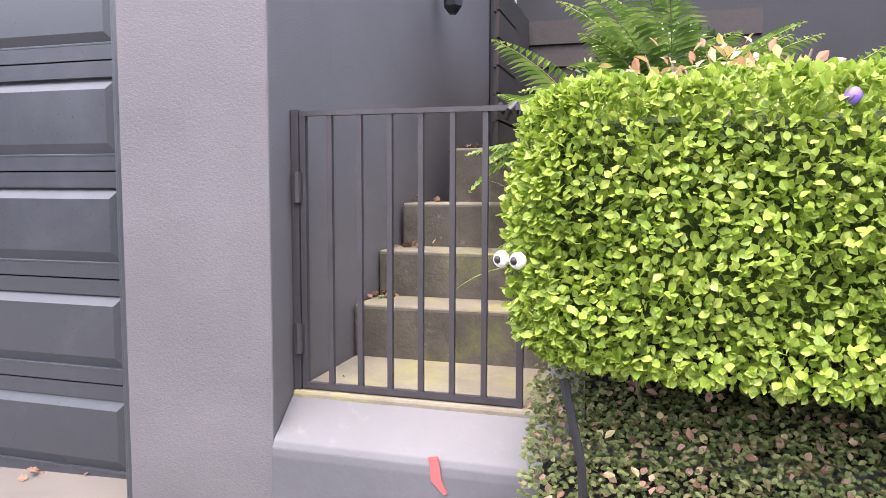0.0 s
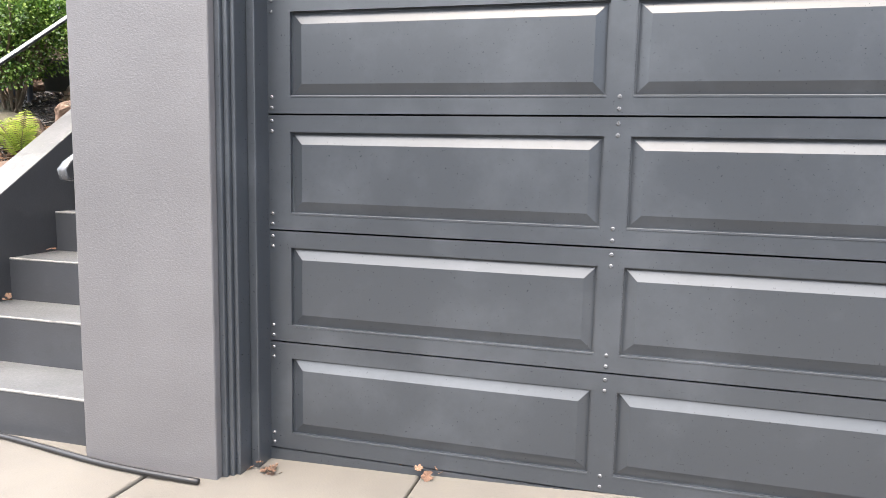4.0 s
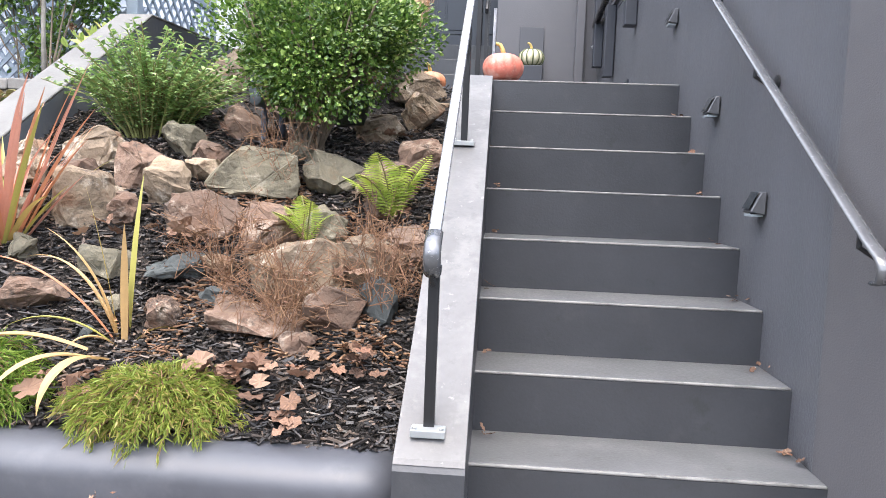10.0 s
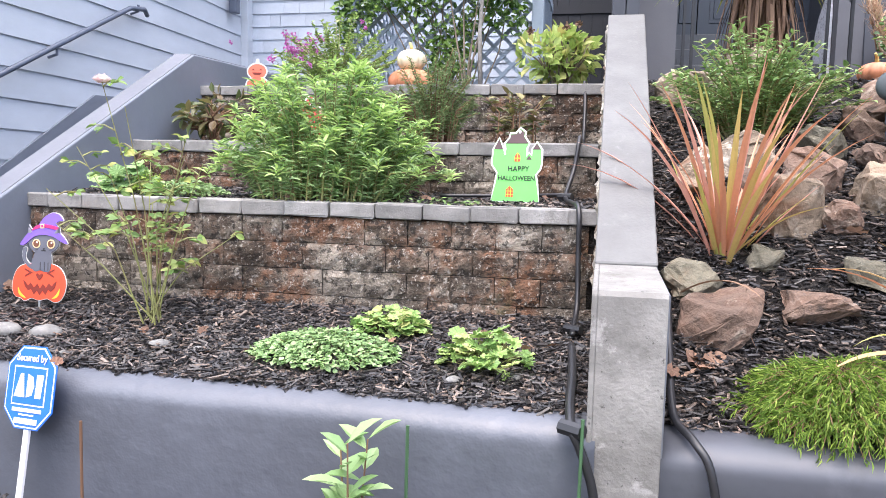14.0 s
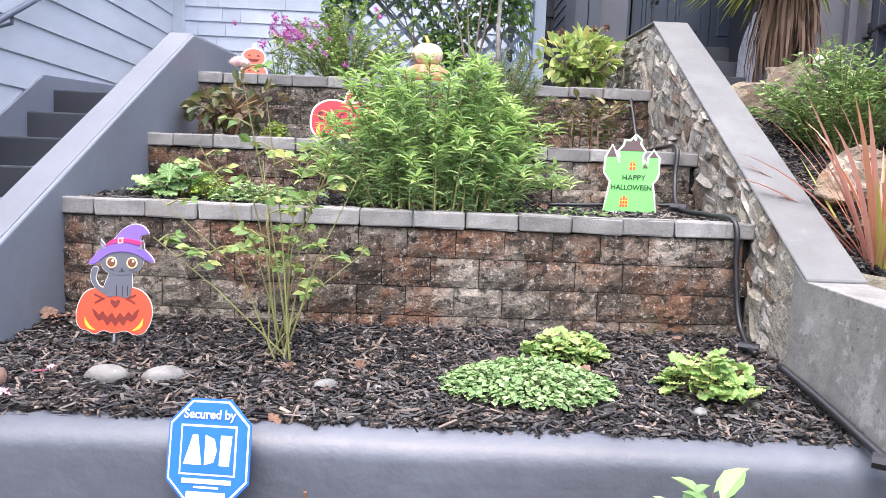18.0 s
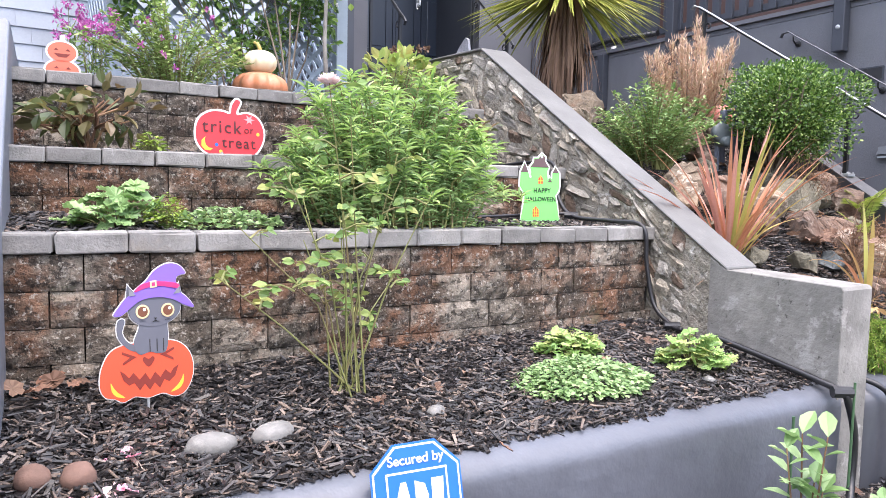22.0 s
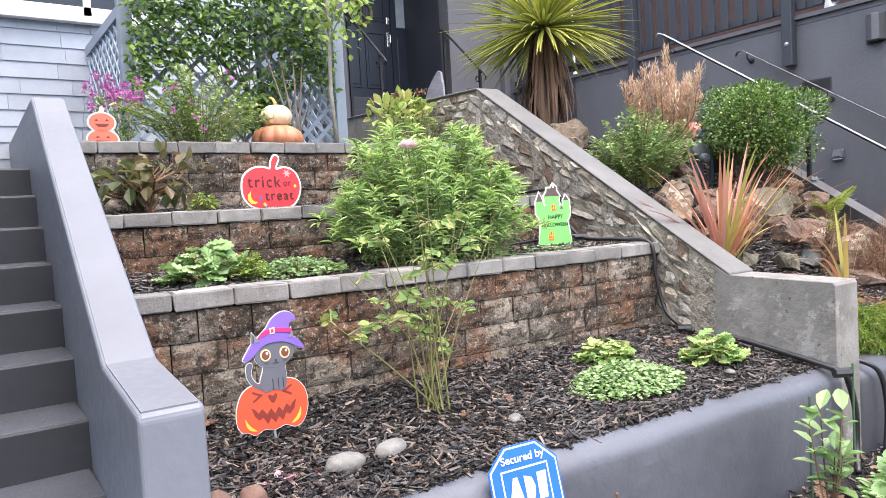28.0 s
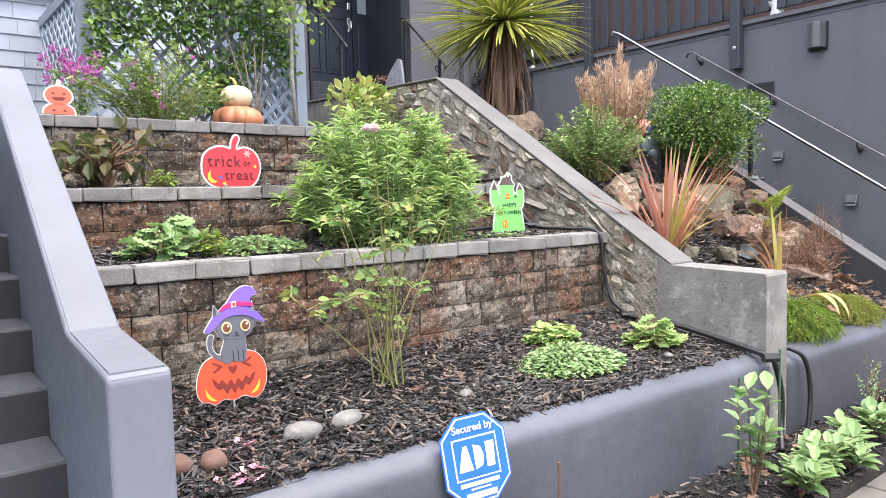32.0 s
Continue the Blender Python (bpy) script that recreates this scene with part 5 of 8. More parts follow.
part("window_frame", boxes((-0.7, -0.62, -0.03, 0.02, 0.06, 1.1), (0.62, 0.7, -0.03, 0.02, 0.06, 1.1), (-0.62, 0.62, -0.03, 0.02, 1.02, 1.1), (-0.03, 0.03, -0.03, 0.02, 0.06, 1.02), (-0.62, 0.62, -0.03, 0.02, 0.06, 0.14)), WHITE_GLOSS, win)
part("pane", boxes((-0.62, 0.62, -0.005, 0.01, 0.14, 1.02)), GLASS_DARK, win)

# ---- rocks, cobbles ----


def rock(name, label, x, y, z, sx, sy, sz, material, seed, group="rocks of the rockery", turn=0.0, sharp=15, wear=0.016, smooth=False):
    r = rng(seed)
    bm = bmesh.new()
    if smooth:
        bmesh.ops.create_icosphere(bm, subdivisions=3, radius=0.5)
        for v in bm.verts:
            v.co *= 1 + 0.16 * noise.noise(v.co * 2.2 + Vector((seed, 0, 0)))
            v.co = Vector((v.co.x * sx, v.co.y * sy, v.co.z * sz))
    else:
        for d in sphere_dirs(r, sharp):
            q = d * r.uniform(0.85, 1.1)
            q = np.sign(q) * np.abs(q) ** 0.8
            bm.verts.new((q[0] * sx / 2, q[1] * sy / 2, q[2] * sz / 2))
        res = bmesh.ops.convex_hull(bm, input=bm.verts[:])
        bmesh.ops.delete(bm, geom=[v for v in bm.verts if not v.link_faces], context="VERTS")
        bmesh.ops.bevel(bm, geom=bm.edges[:], offset=min(sx, sz) * 0.018, segments=1, affect="EDGES")
        bmesh.ops.triangulate(bm, faces=bm.faces[:])
        bmesh.ops.subdivide_edges(bm, edges=[e for e in bm.edges if e.calc_length() > min(sx, sz) * 0.16], cuts=2, use_grid_fill=True)
        bmesh.ops.triangulate(bm, faces=bm.faces[:])
        for v in bm.verts:
            n = noise.noise(v.co * 11 + Vector((seed, 0, 0))) + 0.6 * noise.noise(v.co * 30 + Vector((seed, 3, 0))) - 0.5 * (noise.noise(Vector((v.co.x * 6, v.co.y * 6, v.co.z * 38)) + Vector((seed, 5, 0))) > 0.25)
            v.co += v.normal * wear * n
    me = bpy.data.meshes.new(name)
    bm.to_mesh(me)
    bm.free()
    ob = part_mesh(name, me, material, None, "", smooth)
    ob.matrix_basis = pose(x, y, z, r.uniform(-8, 8), r.uniform(-8, 8), turn)
    return tagged(ob, label, "rock", group)


ROCKS = [
    (-2.93, 0.66, 0.27, 0.2, 0.2, "p", 10), (-2.61, 0.74, 0.22, 0.16, 0.12, "p", -10), (-2.60, 1.10, 0.26, 0.18, 0.27, "t", 20), (-2.50, 1.30, 0.25, 0.2, 0.2, "p", 40), (-2.31, 1.15, 0.19, 0.16, 0.2, "t", 5), (-1.95, 1.24, 0.38, 0.25, 0.2, "g", -5), (-2.10, 1.05, 0.25, 0.2, 0.17, "p", 0), (-1.86, 1.02, 0.28, 0.2, 0.18, "p", 30), (-1.67, 0.86, 0.33, 0.22, 0.2, "t", 8), (-1.44, 0.90, 0.28, 0.2, 0.18, "t", -6), (-2.12, 0.88, 0.22, 0.12, 0.09, "d", 20), (-2.09, 0.68, 0.13, 0.12, 0.12, "p", 0), (-2.40, 0.88, 0.18, 0.14, 0.13, "g", 60), (-1.78, 0.70, 0.36, 0.2, 0.11, "p", -4), (-1.50, 0.72, 0.2, 0.16, 0.15, "p", 30), (-1.37, 0.76, 0.12, 0.14, 0.16, "d", 10), (-2.18, 1.74, 0.2, 0.16, 0.18, "p", 10), (-2.42, 1.55, 0.2, 0.16, 0.16, "g", 10), (-1.66, 1.3, 0.24, 0.2, 0.18, "g", 50), (-1.42, 1.2, 0.2, 0.2, 0.2, "p", 15), (-2.75, 1.42, 0.22, 0.2, 0.2, "t", 0), (-2.95, 1.25, 0.2, 0.16, 0.2, "t", 70), (-2.5, 2.55, 0.4, 0.25, 0.24, "t", 30), (-2.9, 2.2, 0.28, 0.2, 0.2, "t", 10), (-1.35, 1.95, 0.2, 0.2, 0.18, "t", 0), (-1.45, 2.35, 0.25, 0.25, 0.2, "t", 20), (-2.0, 2.0, 0.25, 0.2, 0.22, "p", 45), (-2.3, 0.72, 0.09, 0.08, 0.07, "g", 0), (-1.95, 0.78, 0.1, 0.08, 0.07, "d", 0), (-3.02, 0.82, 0.2, 0.15, 0.12, "g", 0), (-2.75, 0.92, 0.12, 0.1, 0.09, "g", 0), (-1.3, 0.95, 0.18, 0.16, 0.16, "p", 0), (-2.22, 1.42, 0.16, 0.14, 0.13, "p", 0), (-1.85, 1.5, 0.14, 0.12, 0.12, "g", 0), (-2.72, 1.22, 0.16, 0.14, 0.15, "p", 30), (-2.45, 1.08, 0.14, 0.12, 0.13, "p", 0), (-2.2, 1.28, 0.15, 0.13, 0.13, "t", 50), (-1.62, 1.05, 0.16, 0.14, 0.13, "g", 20), (-2.0, 0.9, 0.12, 0.1, 0.09, "t", 0), (-1.6, 0.6, 0.1, 0.09, 0.08, "p", 0), (-2.86, 1.08, 0.13, 0.12, 0.1, "g", 0), (-1.3, 1.45, 0.2, 0.16, 0.16, "p", 10), (-1.55, 1.75, 0.2, 0.16, 0.16, "t", 10), (-2.35, 0.62, 0.07, 0.06, 0.05, "d", 10)]
KIND = dict(p=(ROCK_PINK, "red-brown angular rock set in dark mulch"), t=(ROCK_TAN, "tan angular rock with rusty faces"), g=(ROCK_GREEN, "grey-green weathered rock set in mulch"), d=(ROCK_DARK, "dark slate rock chunk in the rockery"))
for i, (x, y, sx, sy, sz, k, turn) in enumerate(ROCKS):
    rock("garden_rock", KIND[k][1], x, y, rock_z(x, y) + sz * 0.24, sx * 1.22, sy * 1.25, sz * 1.28, KIND[k][0], 100 + i, turn=turn, sharp=19, wear=0.021)
for i, (x, y, s) in enumerate(((-5.62, 0.48, 0.14), (-5.45, 0.49, 0.135), (-4.94, 0.47, 0.085), (-4.78, 0.46, 0.05), (-3.8, 0.36, 0.07), (-3.6, 0.42, 0.06), (-5.25, 0.33, 0.04), (-4.45, 0.3, 0.03))):
    rock("cobble", "smooth pale grey cobble lying on mulch", x, y, bed_z(x, y) + s * 0.1, s * 0.95, s * 0.6, s * 0.48, PEBBLE, 300 + i, "cobbles in the lower bed", 15 * i, 90, 0.001, True)
for i, (x, y, s) in enumerate(((-6.02, 0.44, 0.085), (-5.93, 0.42, 0.085))):
    rock("clay_ball", "round brown clay stone on the mulch", x, y, bed_z(x, y) + 0.022, s * 0.9, s * 0.85, s * 0.8, TERRACOTTA, 320 + i, "brown round stones", 0, 100, 0.001, True)
bm = prism([(6.13, 2.209), (6.36, 2.209), (6.363, 2.428), (6.63, 2.428), (6.6, 2.75), (6.5, 2.92), (6.39, 3.02), (6.25, 3.12), (6.19, 3.09), (6.14, 2.85)], -1.1, -1.064, bevel=0.008)
ob = part("pointed_slab", bm, QUARTZ)
tagged(ob, "pale pointed stone slab leaning beside the entry steps", "stone slab")

# ---- pumpkins ----


def pumpkin(name, label, x, y, z, rad, high, material, ribs=10, stalk=True, seed=0, deep=0.12):
    t = thing(name, label, "pumpkin", (x, y, z), turn=seed * 37)
    prof = []
    for i in range(13):
        a = -math.pi / 2 + math.pi * i / 12
        prof.append((max(rad * math.cos(a) ** 0.75, rad * 0.08), high / 2 + high / 2 * math.sin(a) * (1.0 if abs(i - 6) < 6 else 0.86)))
    part("body", lathe(prof, 60, ribs=ribs, rib_depth=deep), material, t, "", True)
    if stalk:
        part("stalk", tube([(0, 0, high * 0.9), (0.005, 0, high * 1.12), (0.02, 0.005, high * 1.3), (0.045, 0.01, high * 1.36)], rad * 0.13, 7, taper=0.6), STALK, t, "dry curved stalk", True)
    return t


pumpkin("orange_pumpkin", "wide dull orange pumpkin resting on the top bed", -4.67, 3.12, 1.722, 0.172, 0.185, PUMPKIN, 9, False, 1, 0.2)
pumpkin("cream_pumpkin", "cream pumpkin stacked on a wide orange pumpkin", -4.67, 3.12, 1.895, 0.104, 0.148, PUMPKIN_PALE, 12, True, 3, 0.08)
pumpkin("coral_pumpkin", "coral pink pumpkin on the stair landing", -0.975, 2.52, LANDING, 0.12, 0.165, PUMPKIN_RED, 11, True, 4, 0.09)
t = pumpkin("striped_gourd", "cream and green striped gourd on a dark block", -0.7, 5.6, LANDING + 0.62, 0.125, 0.17, PUMPKIN_STRIPE, 12, True, 5)
for k in range(12):
    a = 2 * math.pi * k / 12
    part("stripe", tube([(0.126 * math.cos(u) ** 0.75 * math.cos(a), 0.126 * math.cos(u) ** 0.75 * math.sin(a), 0.085 + 0.086 * math.sin(u)) for u in np.linspace(-1.2, 1.3, 9)], 0.006, 5), GOURD_GREEN, t)
t = thing("block_stand", "dark grey block under the gourd", "block", (-0.7, 5.6, LANDING))
part("block", boxes((-0.11, 0.11, -0.1, 0.1, 0, 0.62), bevel=0.006), HOUSE_DARK, t)
t = pumpkin("small_orange_pumpkin", "small orange pumpkin behind the rockery", -1.5, 3.6, rock_z(-1.5, 3.6), 0.12, 0.15, PUMPKIN, 10, True, 6)

# ---- hoses ----


def hose(label, pts, rad=0.0095, tees=()):
    p0 = Vector(pts[0])
    t = thing("irrigation_hose", label, "hose", pts[0])
    cs = [Vector(p) - p0 for p in pts]
    fine = []
    for i in range(len(cs) - 1):
        a, b, c, d = cs[max(i - 1, 0)], cs[i], cs[i + 1], cs[min(i + 2, len(cs) - 1)]
        for k in range(6):
            u = k / 6
            fine.append(0.5 * ((2 * b) + (c - a) * u + (2 * a - 5 * b + 4 * c - d) * u * u + (3 * b - a - 3 * c + d) * u**3))
    fine.append(cs[-1])
    part("tube", tube(fine, rad, 8), PLASTIC_BLACK, t, "", True)
    for i in tees:
        q = cs[i]
        part("tee_fitting", tube([q + Vector((-0.03, 0.02, 0)), q + Vector((0.03, -0.02, 0))], rad * 1.6, 8), PLASTIC_BLACK, t, "black tee fitting")


hose("black irrigation hose stepping down the terraces", [(-3.45, 2.62, 1.75), (-3.44, 2.55, 1.6), (-3.44, 2.35, 1.37), (-3.45, 1.95, 1.36), (-3.45, 1.72, 1.35), (-3.47, 1.66, 1.2), (-3.5, 1.5, 1.07), (-3.46, 1.25, 1.05), (-3.43, 1.06, 1.03), (-3.425, 1.03, 0.85), (-3.42, 0.98, 0.66), (-3.43, 0.86, 0.58), (-3.43, 0.8, 0.57)], 0.011, (6, 11))
hose("black irrigation hose lying behind the castle sign", [(-3.5, 1.5, 1.08), (-3.7, 1.56, 1.07), (-4.1, 1.5, 1.06)], 0.008)
hose("black irrigation hose running over the garden wall", [(-3.43, 0.62, 0.57), (-3.42, 0.4, 0.53), (-3.42, 0.18, 0.49), (-3.41, 0.07, 0.46), (-3.385, 0.055, 0.41), (-3.35, 0.05, 0.31), (-3.34, 0.05, 0.21), (-3.365, 0.04, 0.11), (-3.44, 0.0, 0.04)], 0.014, (3,))
hose("black irrigation hose hanging beside the divider wall", [(-3.1, 0.75, 0.74), (-3.11, 0.5, 0.57), (-3.12, 0.25, 0.47), (-3.08, 0.12, 0.44), (-3.04, 0.075, 0.38), (-3.02, 0.06, 0.22), (-3.07, 0.05, 0.03)], 0.012)
hose("black garden hose along the foot of the stairs", [(-1.9, -0.25, 0.03), (-1.5, -0.1, 0.0), (-1.25, -0.02, -0.015), (-0.9, 0.03, -0.015), (-0.5, 0.06, -0.018), (0.1, -0.03, -0.018), (0.5, -0.05, -0.018)], 0.011)

# ---- cracks in the painted concrete ----
crack = thing("wall_crack", "pale jagged crack across the cheek wall and first step", "crack", (-1.2, 0.06, 0.35))
r = rng(404)
for pts, y in (([(-1.2, 0.345), (-1.16, 0.315), (-1.13, 0.305), (-1.1, 0.27), (-1.07, 0.245), (-1.024, 0.185)], 0.0592), ([(-1.02, 0.125), (-0.97, 0.092), (-0.93, 0.085), (-0.88, 0.045), (-0.82, 0.012)], 0.0975)):
    part("crack_line", tube([(x + 1.2, y - 0.06, z - 0.35) for x, z in pts], 0.0015, 5), TREAD, crack)

# ---- gas meter, pot, crystal ----
gm = thing("gas_meter", "slate painted gas regulator with an arched pipe", "gas meter", (-2.09, 1.69, rock_z(-2.09, 1.69)))
part("arched_pipe", tube([(0.08, 0.02, -0.05), (0.08, 0.02, 0.36), (0.09, 0.02, 0.385), (0.115, 0.02, 0.395), (0.17, 0.02, 0.395), (0.195, 0.02, 0.385), (0.205, 0.02, 0.36), (0.205, 0.02, -0.05)], 0.017, 8), SLATE_PAINT, gm, "", True)
for x in (0.08, 0.205):
    part("elbow", lathe([(0.022, -0.03), (0.026, -0.026), (0.026, 0.026), (0.022, 0.03)], 10, at=(x, 0.02, 0.37)), SLATE_PAINT, gm, "", True)
METER_PAINT = surface("blue_grey_meter_paint", (0.06, 0.076, 0.083), 0.55, 0.0, 0.15, 9, 60, 0.2, 0.001)
bm = lathe([(0.04, -0.04), (0.06, -0.03), (0.068, -0.01), (0.068, 0.004), (0.06, 0.014), (0.045, 0.022), (0.02, 0.026)], 24)
bmesh.ops.transform(bm, matrix=pose(-0.005, -0.03, 0.245, 82, 0, -15), verts=bm.verts)
part("regulator", bm, METER_PAINT, gm, "round blue-grey regulator", True)
bm = lathe([(0.034, -0.05), (0.034, 0.045), (0.026, 0.052)], 14)
bmesh.ops.transform(bm, matrix=pose(0.0, -0.045, 0.185, 90, 0, -15), verts=bm.verts)
part("outlet", bm, METER_PAINT, gm, "", True)
part("link_pipe", tube([(0.03, 0.0, 0.23), (0.08, 0.02, 0.23)], 0.014, 8), SLATE_PAINT, gm)
part("foot_pipe", tube([(0, 0, -0.05), (0, 0, 0.19)], 0.016, 8), SLATE_PAINT, gm)
pot = thing("plant_pot", "dark grey-green plant pot behind the boxwood", "plant pot", (-1.69, 1.74, 1.44))
part("pot", lathe([(0.075, 0.0), (0.1, 0.16), (0.108, 0.16), (0.108, 0.185), (0.098, 0.185), (0.09, 0.17)], 20), surface("dark_pot_plastic", (0.05, 0.058, 0.054), 0.5, 0, 0.15, 9, 60, 0.1, 0.001), pot, "", True)

# ---- bark mulch ----


def chips(name, n, x0, x1, y0, y1, zf, seed, label, big=1.0, keep=None, material=None):
    r = rng(seed)
    x, y = r.uniform(x0, x1, n), r.uniform(y0, y1, n)
    if keep:
        k = np.array([keep(a, b) for a, b in zip(x, y)])
        x, y = x[k], y[k]
        n = len(x)
    z = np.array([zf(a, b) for a, b in zip(x, y)]) + r.uniform(-0.008, 0.016, n)
    az, tl, ro = r.uniform(0, 2 * np.pi, n), r.normal(0, 0.26, n), r.normal(0, 0.55, n)
    L, W, H = big * r.uniform(0.009, 0.024, n) * r.choice([1, 1, 1.5], n), big * r.uniform(0.0022, 0.0062, n), big * r.uniform(0.0012, 0.0032, n)
    D = np.stack([np.cos(az) * np.cos(tl), np.sin(az) * np.cos(tl), np.sin(tl)], 1)
    S = unit(np.cross(D, [0, 0, 1.0]))
    U = np.cross(S, D)
    S, U = S * np.cos(ro)[:, None] + U * np.sin(ro)[:, None], U * np.cos(ro)[:, None] - S * np.sin(ro)[:, None]
    P = np.stack([x, y, z], 1)
    c = [P + D * (L * a)[:, None] + S * (W * b * (1 - 0.35 * (a > 0)))[:, None] + U * (H * d)[:, None] for d in (-1, 1) for a, b in ((-1, -1), (1, -1), (1, 1), (-1, 1))]
    V = np.stack(c, 1).reshape(-1, 3)
    one = np.array([(4, 5, 6, 7), (0, 1, 5, 4), (1, 2, 6, 5), (2, 3, 7, 6), (3, 0, 4, 7)])
    Fq = (one[None] + 8 * np.arange(n)[:, None, None]).reshape(-1, 4)
    return tagged(part_mesh(name, np_mesh(name, V, Fq), material or MULCH), label, "mulch", kind="stuff")


chips("bark_mulch", 26000, -6.15, -3.355, 0.16, 1.08, bed_z, 1, "black bark chips over the lower bed", keep=lambda x, y: y > 0.185 + 0.03 * (-3.39 - x) + 0.02 * noise.noise(Vector((x * 9, 0, 0))))
chips("bark_mulch", 6500, -6.12, -3.36, 1.2, 1.85, bed_z, 2, "black bark chips on the middle terrace")
chips("bark_mulch", 3600, -6.1, -3.36, 1.95, 2.6, bed_z, 3, "black bark chips on the upper terrace")
chips("bark_mulch", 3000, -6.0, -3.4, 2.8, 3.8, bed_z, 4, "black bark chips below the trellis")
chips("bark_mulch", 20000, -3.16, -1.21, 0.25, 1.9, rock_z, 5, "black bark chips over the rockery")
chips("bark_mulch", 1800, -3.16, -1.21, 1.9, 3.2, rock_z, 6, "black bark chips on the upper rockery", 1.2)
chips("bark_mulch", 2600, -6.5, -1.95, -0.33, 0.1, lambda x, y: 0.022, 7, "black bark chips in the strip bed")

chips("dry_litter", 2600, -2.15, -1.22, 0.55, 1.35, lambda x, y: rock_z(x, y) + 0.01, 8, "dry brown twig litter over the rockery", 0.9, lambda x, y: noise.noise(Vector((x * 3.5, y * 3.5, 2))) > -0.1, TWIG)

# ---- fallen leaves ----


def fallen(name, spots, label, size=(0.04, 0.095), seed=9, material=None):
    r = rng(seed)
    P, D, N = [], [], []
    for x, y, z, n, spread in spots:
        for _ in range(n):
            P.append((x + min(max(r.normal(0, spread), -0.8), 0.8), y + r.normal(0, spread * 0.7), z + r.uniform(0.004, 0.03)))
            a = r.uniform(0, 6.28)
            D.append((math.cos(a), math.sin(a), r.normal(0, 0.25)))
            N.append((r.normal(0, 0.6), r.normal(0, 0.6), 1))
    n = len(P)
    sz = r.uniform(*size, n)
    return tagged(part_mesh(name, leaf_mesh(name, np.array(P), np.array(D), np.array(N), sz, sz * 0.8, lobed(5, 0.15)), material or DEAD), label, "leaves", kind="stuff")


rk = [(x, y, rock_z(x, y)) for x, y in ((-1.4, 0.6), (-1.45, 0.5), (-1.62, 0.38), (-1.75, 0.45), (-2.2, 0.42), (-2.25, 0.36), (-3.05, 0.45), (-2.4, 0.4), (-1.35, 1.0), (-1.4, 1.12), (-2.2, 1.72), (-2.1, 1.7), (-1.5, 1.75), (-2.15, 1.0), (-1.9, 0.5), (-1.55, 0.3), (-1.35, 2.1))]
fallen("fallen_leaves", [(x, y, z + 0.02, 7, 0.06) for x, y, z in rk] + [(-2.15, 1.0, rock_z(-2.15, 1.0) + 0.05, 30, 0.35), (-1.6, 0.5, rock_z(-1.6, 0.5) + 0.02, 14, 0.15), (-1.5, 0.85, rock_z(-1.5, 0.85) + 0.06, 16, 0.15)], "dry brown plane leaves fallen over the rockery")
fallen("fallen_leaves", [(-5.95, 0.95, 0.57, 6, 0.05), (-3.65, 0.92, 0.565, 2, 0.03), (-5.07, 0.6, 0.52, 2, 0.02), (-4.2, 0.6, 0.52, 7, 0.12), (-3.6, 0.65, 0.54, 9, 0.08), (-3.6, 1.6, 1.04, 6, 0.08), (-4.9, 0.6, 0.52, 8, 0.4), (-4.5, 1.35, 1.03, 16, 0.3)], "small dry leaves scattered over the terraced bed", (0.02, 0.05), 10)
fallen("fallen_leaves", [(x, -0.1, 0.03, 9, 0.1) for x in (-2.2, -2.7, -3.2, -3.5, -3.8, -4.3)], "dry leaves in the strip bed", (0.03, 0.07), 11)
fallen("fallen_leaves", [(-0.03, STEP_Y + RUN * k + 0.2, STEP_Z + RISE * k, 5, 0.03) for k in range(1, 8)] + [(-0.97, STEP_Y + RUN * k + 0.22, STEP_Z + RISE * k, 3, 0.015) for k in range(1, 7)], "dry leaf scraps in the corners of the steps", (0.012, 0.04), 12)
fallen("fallen_leaves", [(x0 + 0.07, y0 + 0.18, z1 + 0.005, 14, 0.045) for x0, y0, z1 in SIDE_RISE] + [(3.85, 1.85, 1.34, 20, 0.08)] + [(3.72, 0.35, 0.45, 8, 0.05), (4.3, 1.6, 1.3, 14, 0.12), (0.66, 0.12, -0.03, 10, 0.04), (1.2, 0.16, 0.0, 6, 0.1), (2.5, 0.18, 0.05, 8, 0.1)], "red-brown leaf litter on the side steps and door foot", (0.02, 0.05), 13)

fallen("fallen_petals", [(-5.87, 0.36, 0.475, 5, 0.035), (-5.93, 0.3, 0.47, 6, 0.05), (-5.8, 0.5, 0.495, 3, 0.03), (-6.0, 0.34, 0.47, 4, 0.04)], "pink camellia petals fallen on the mulch", (0.025, 0.05), 14, leafy("pink_fallen_petals", [(0.75, 0.2, 0.32), (0.82, 0.42, 0.5), (0.85, 0.65, 0.65)], 0.6))
fallen("fallen_leaves", [(-6.0, 0.97, 0.575, 3, 0.05), (-5.88, 1.0, 0.58, 2, 0.03)], "large dry brown leaves at the foot of the block wall", (0.06, 0.1), 15)

# ---- plants ----


def stems_bm(paths, rad, seg=5, taper=0.5):
    bm = bmesh.new()
    for p in paths:
        tube(p, rad, seg, bm, taper=taper)
    return bm


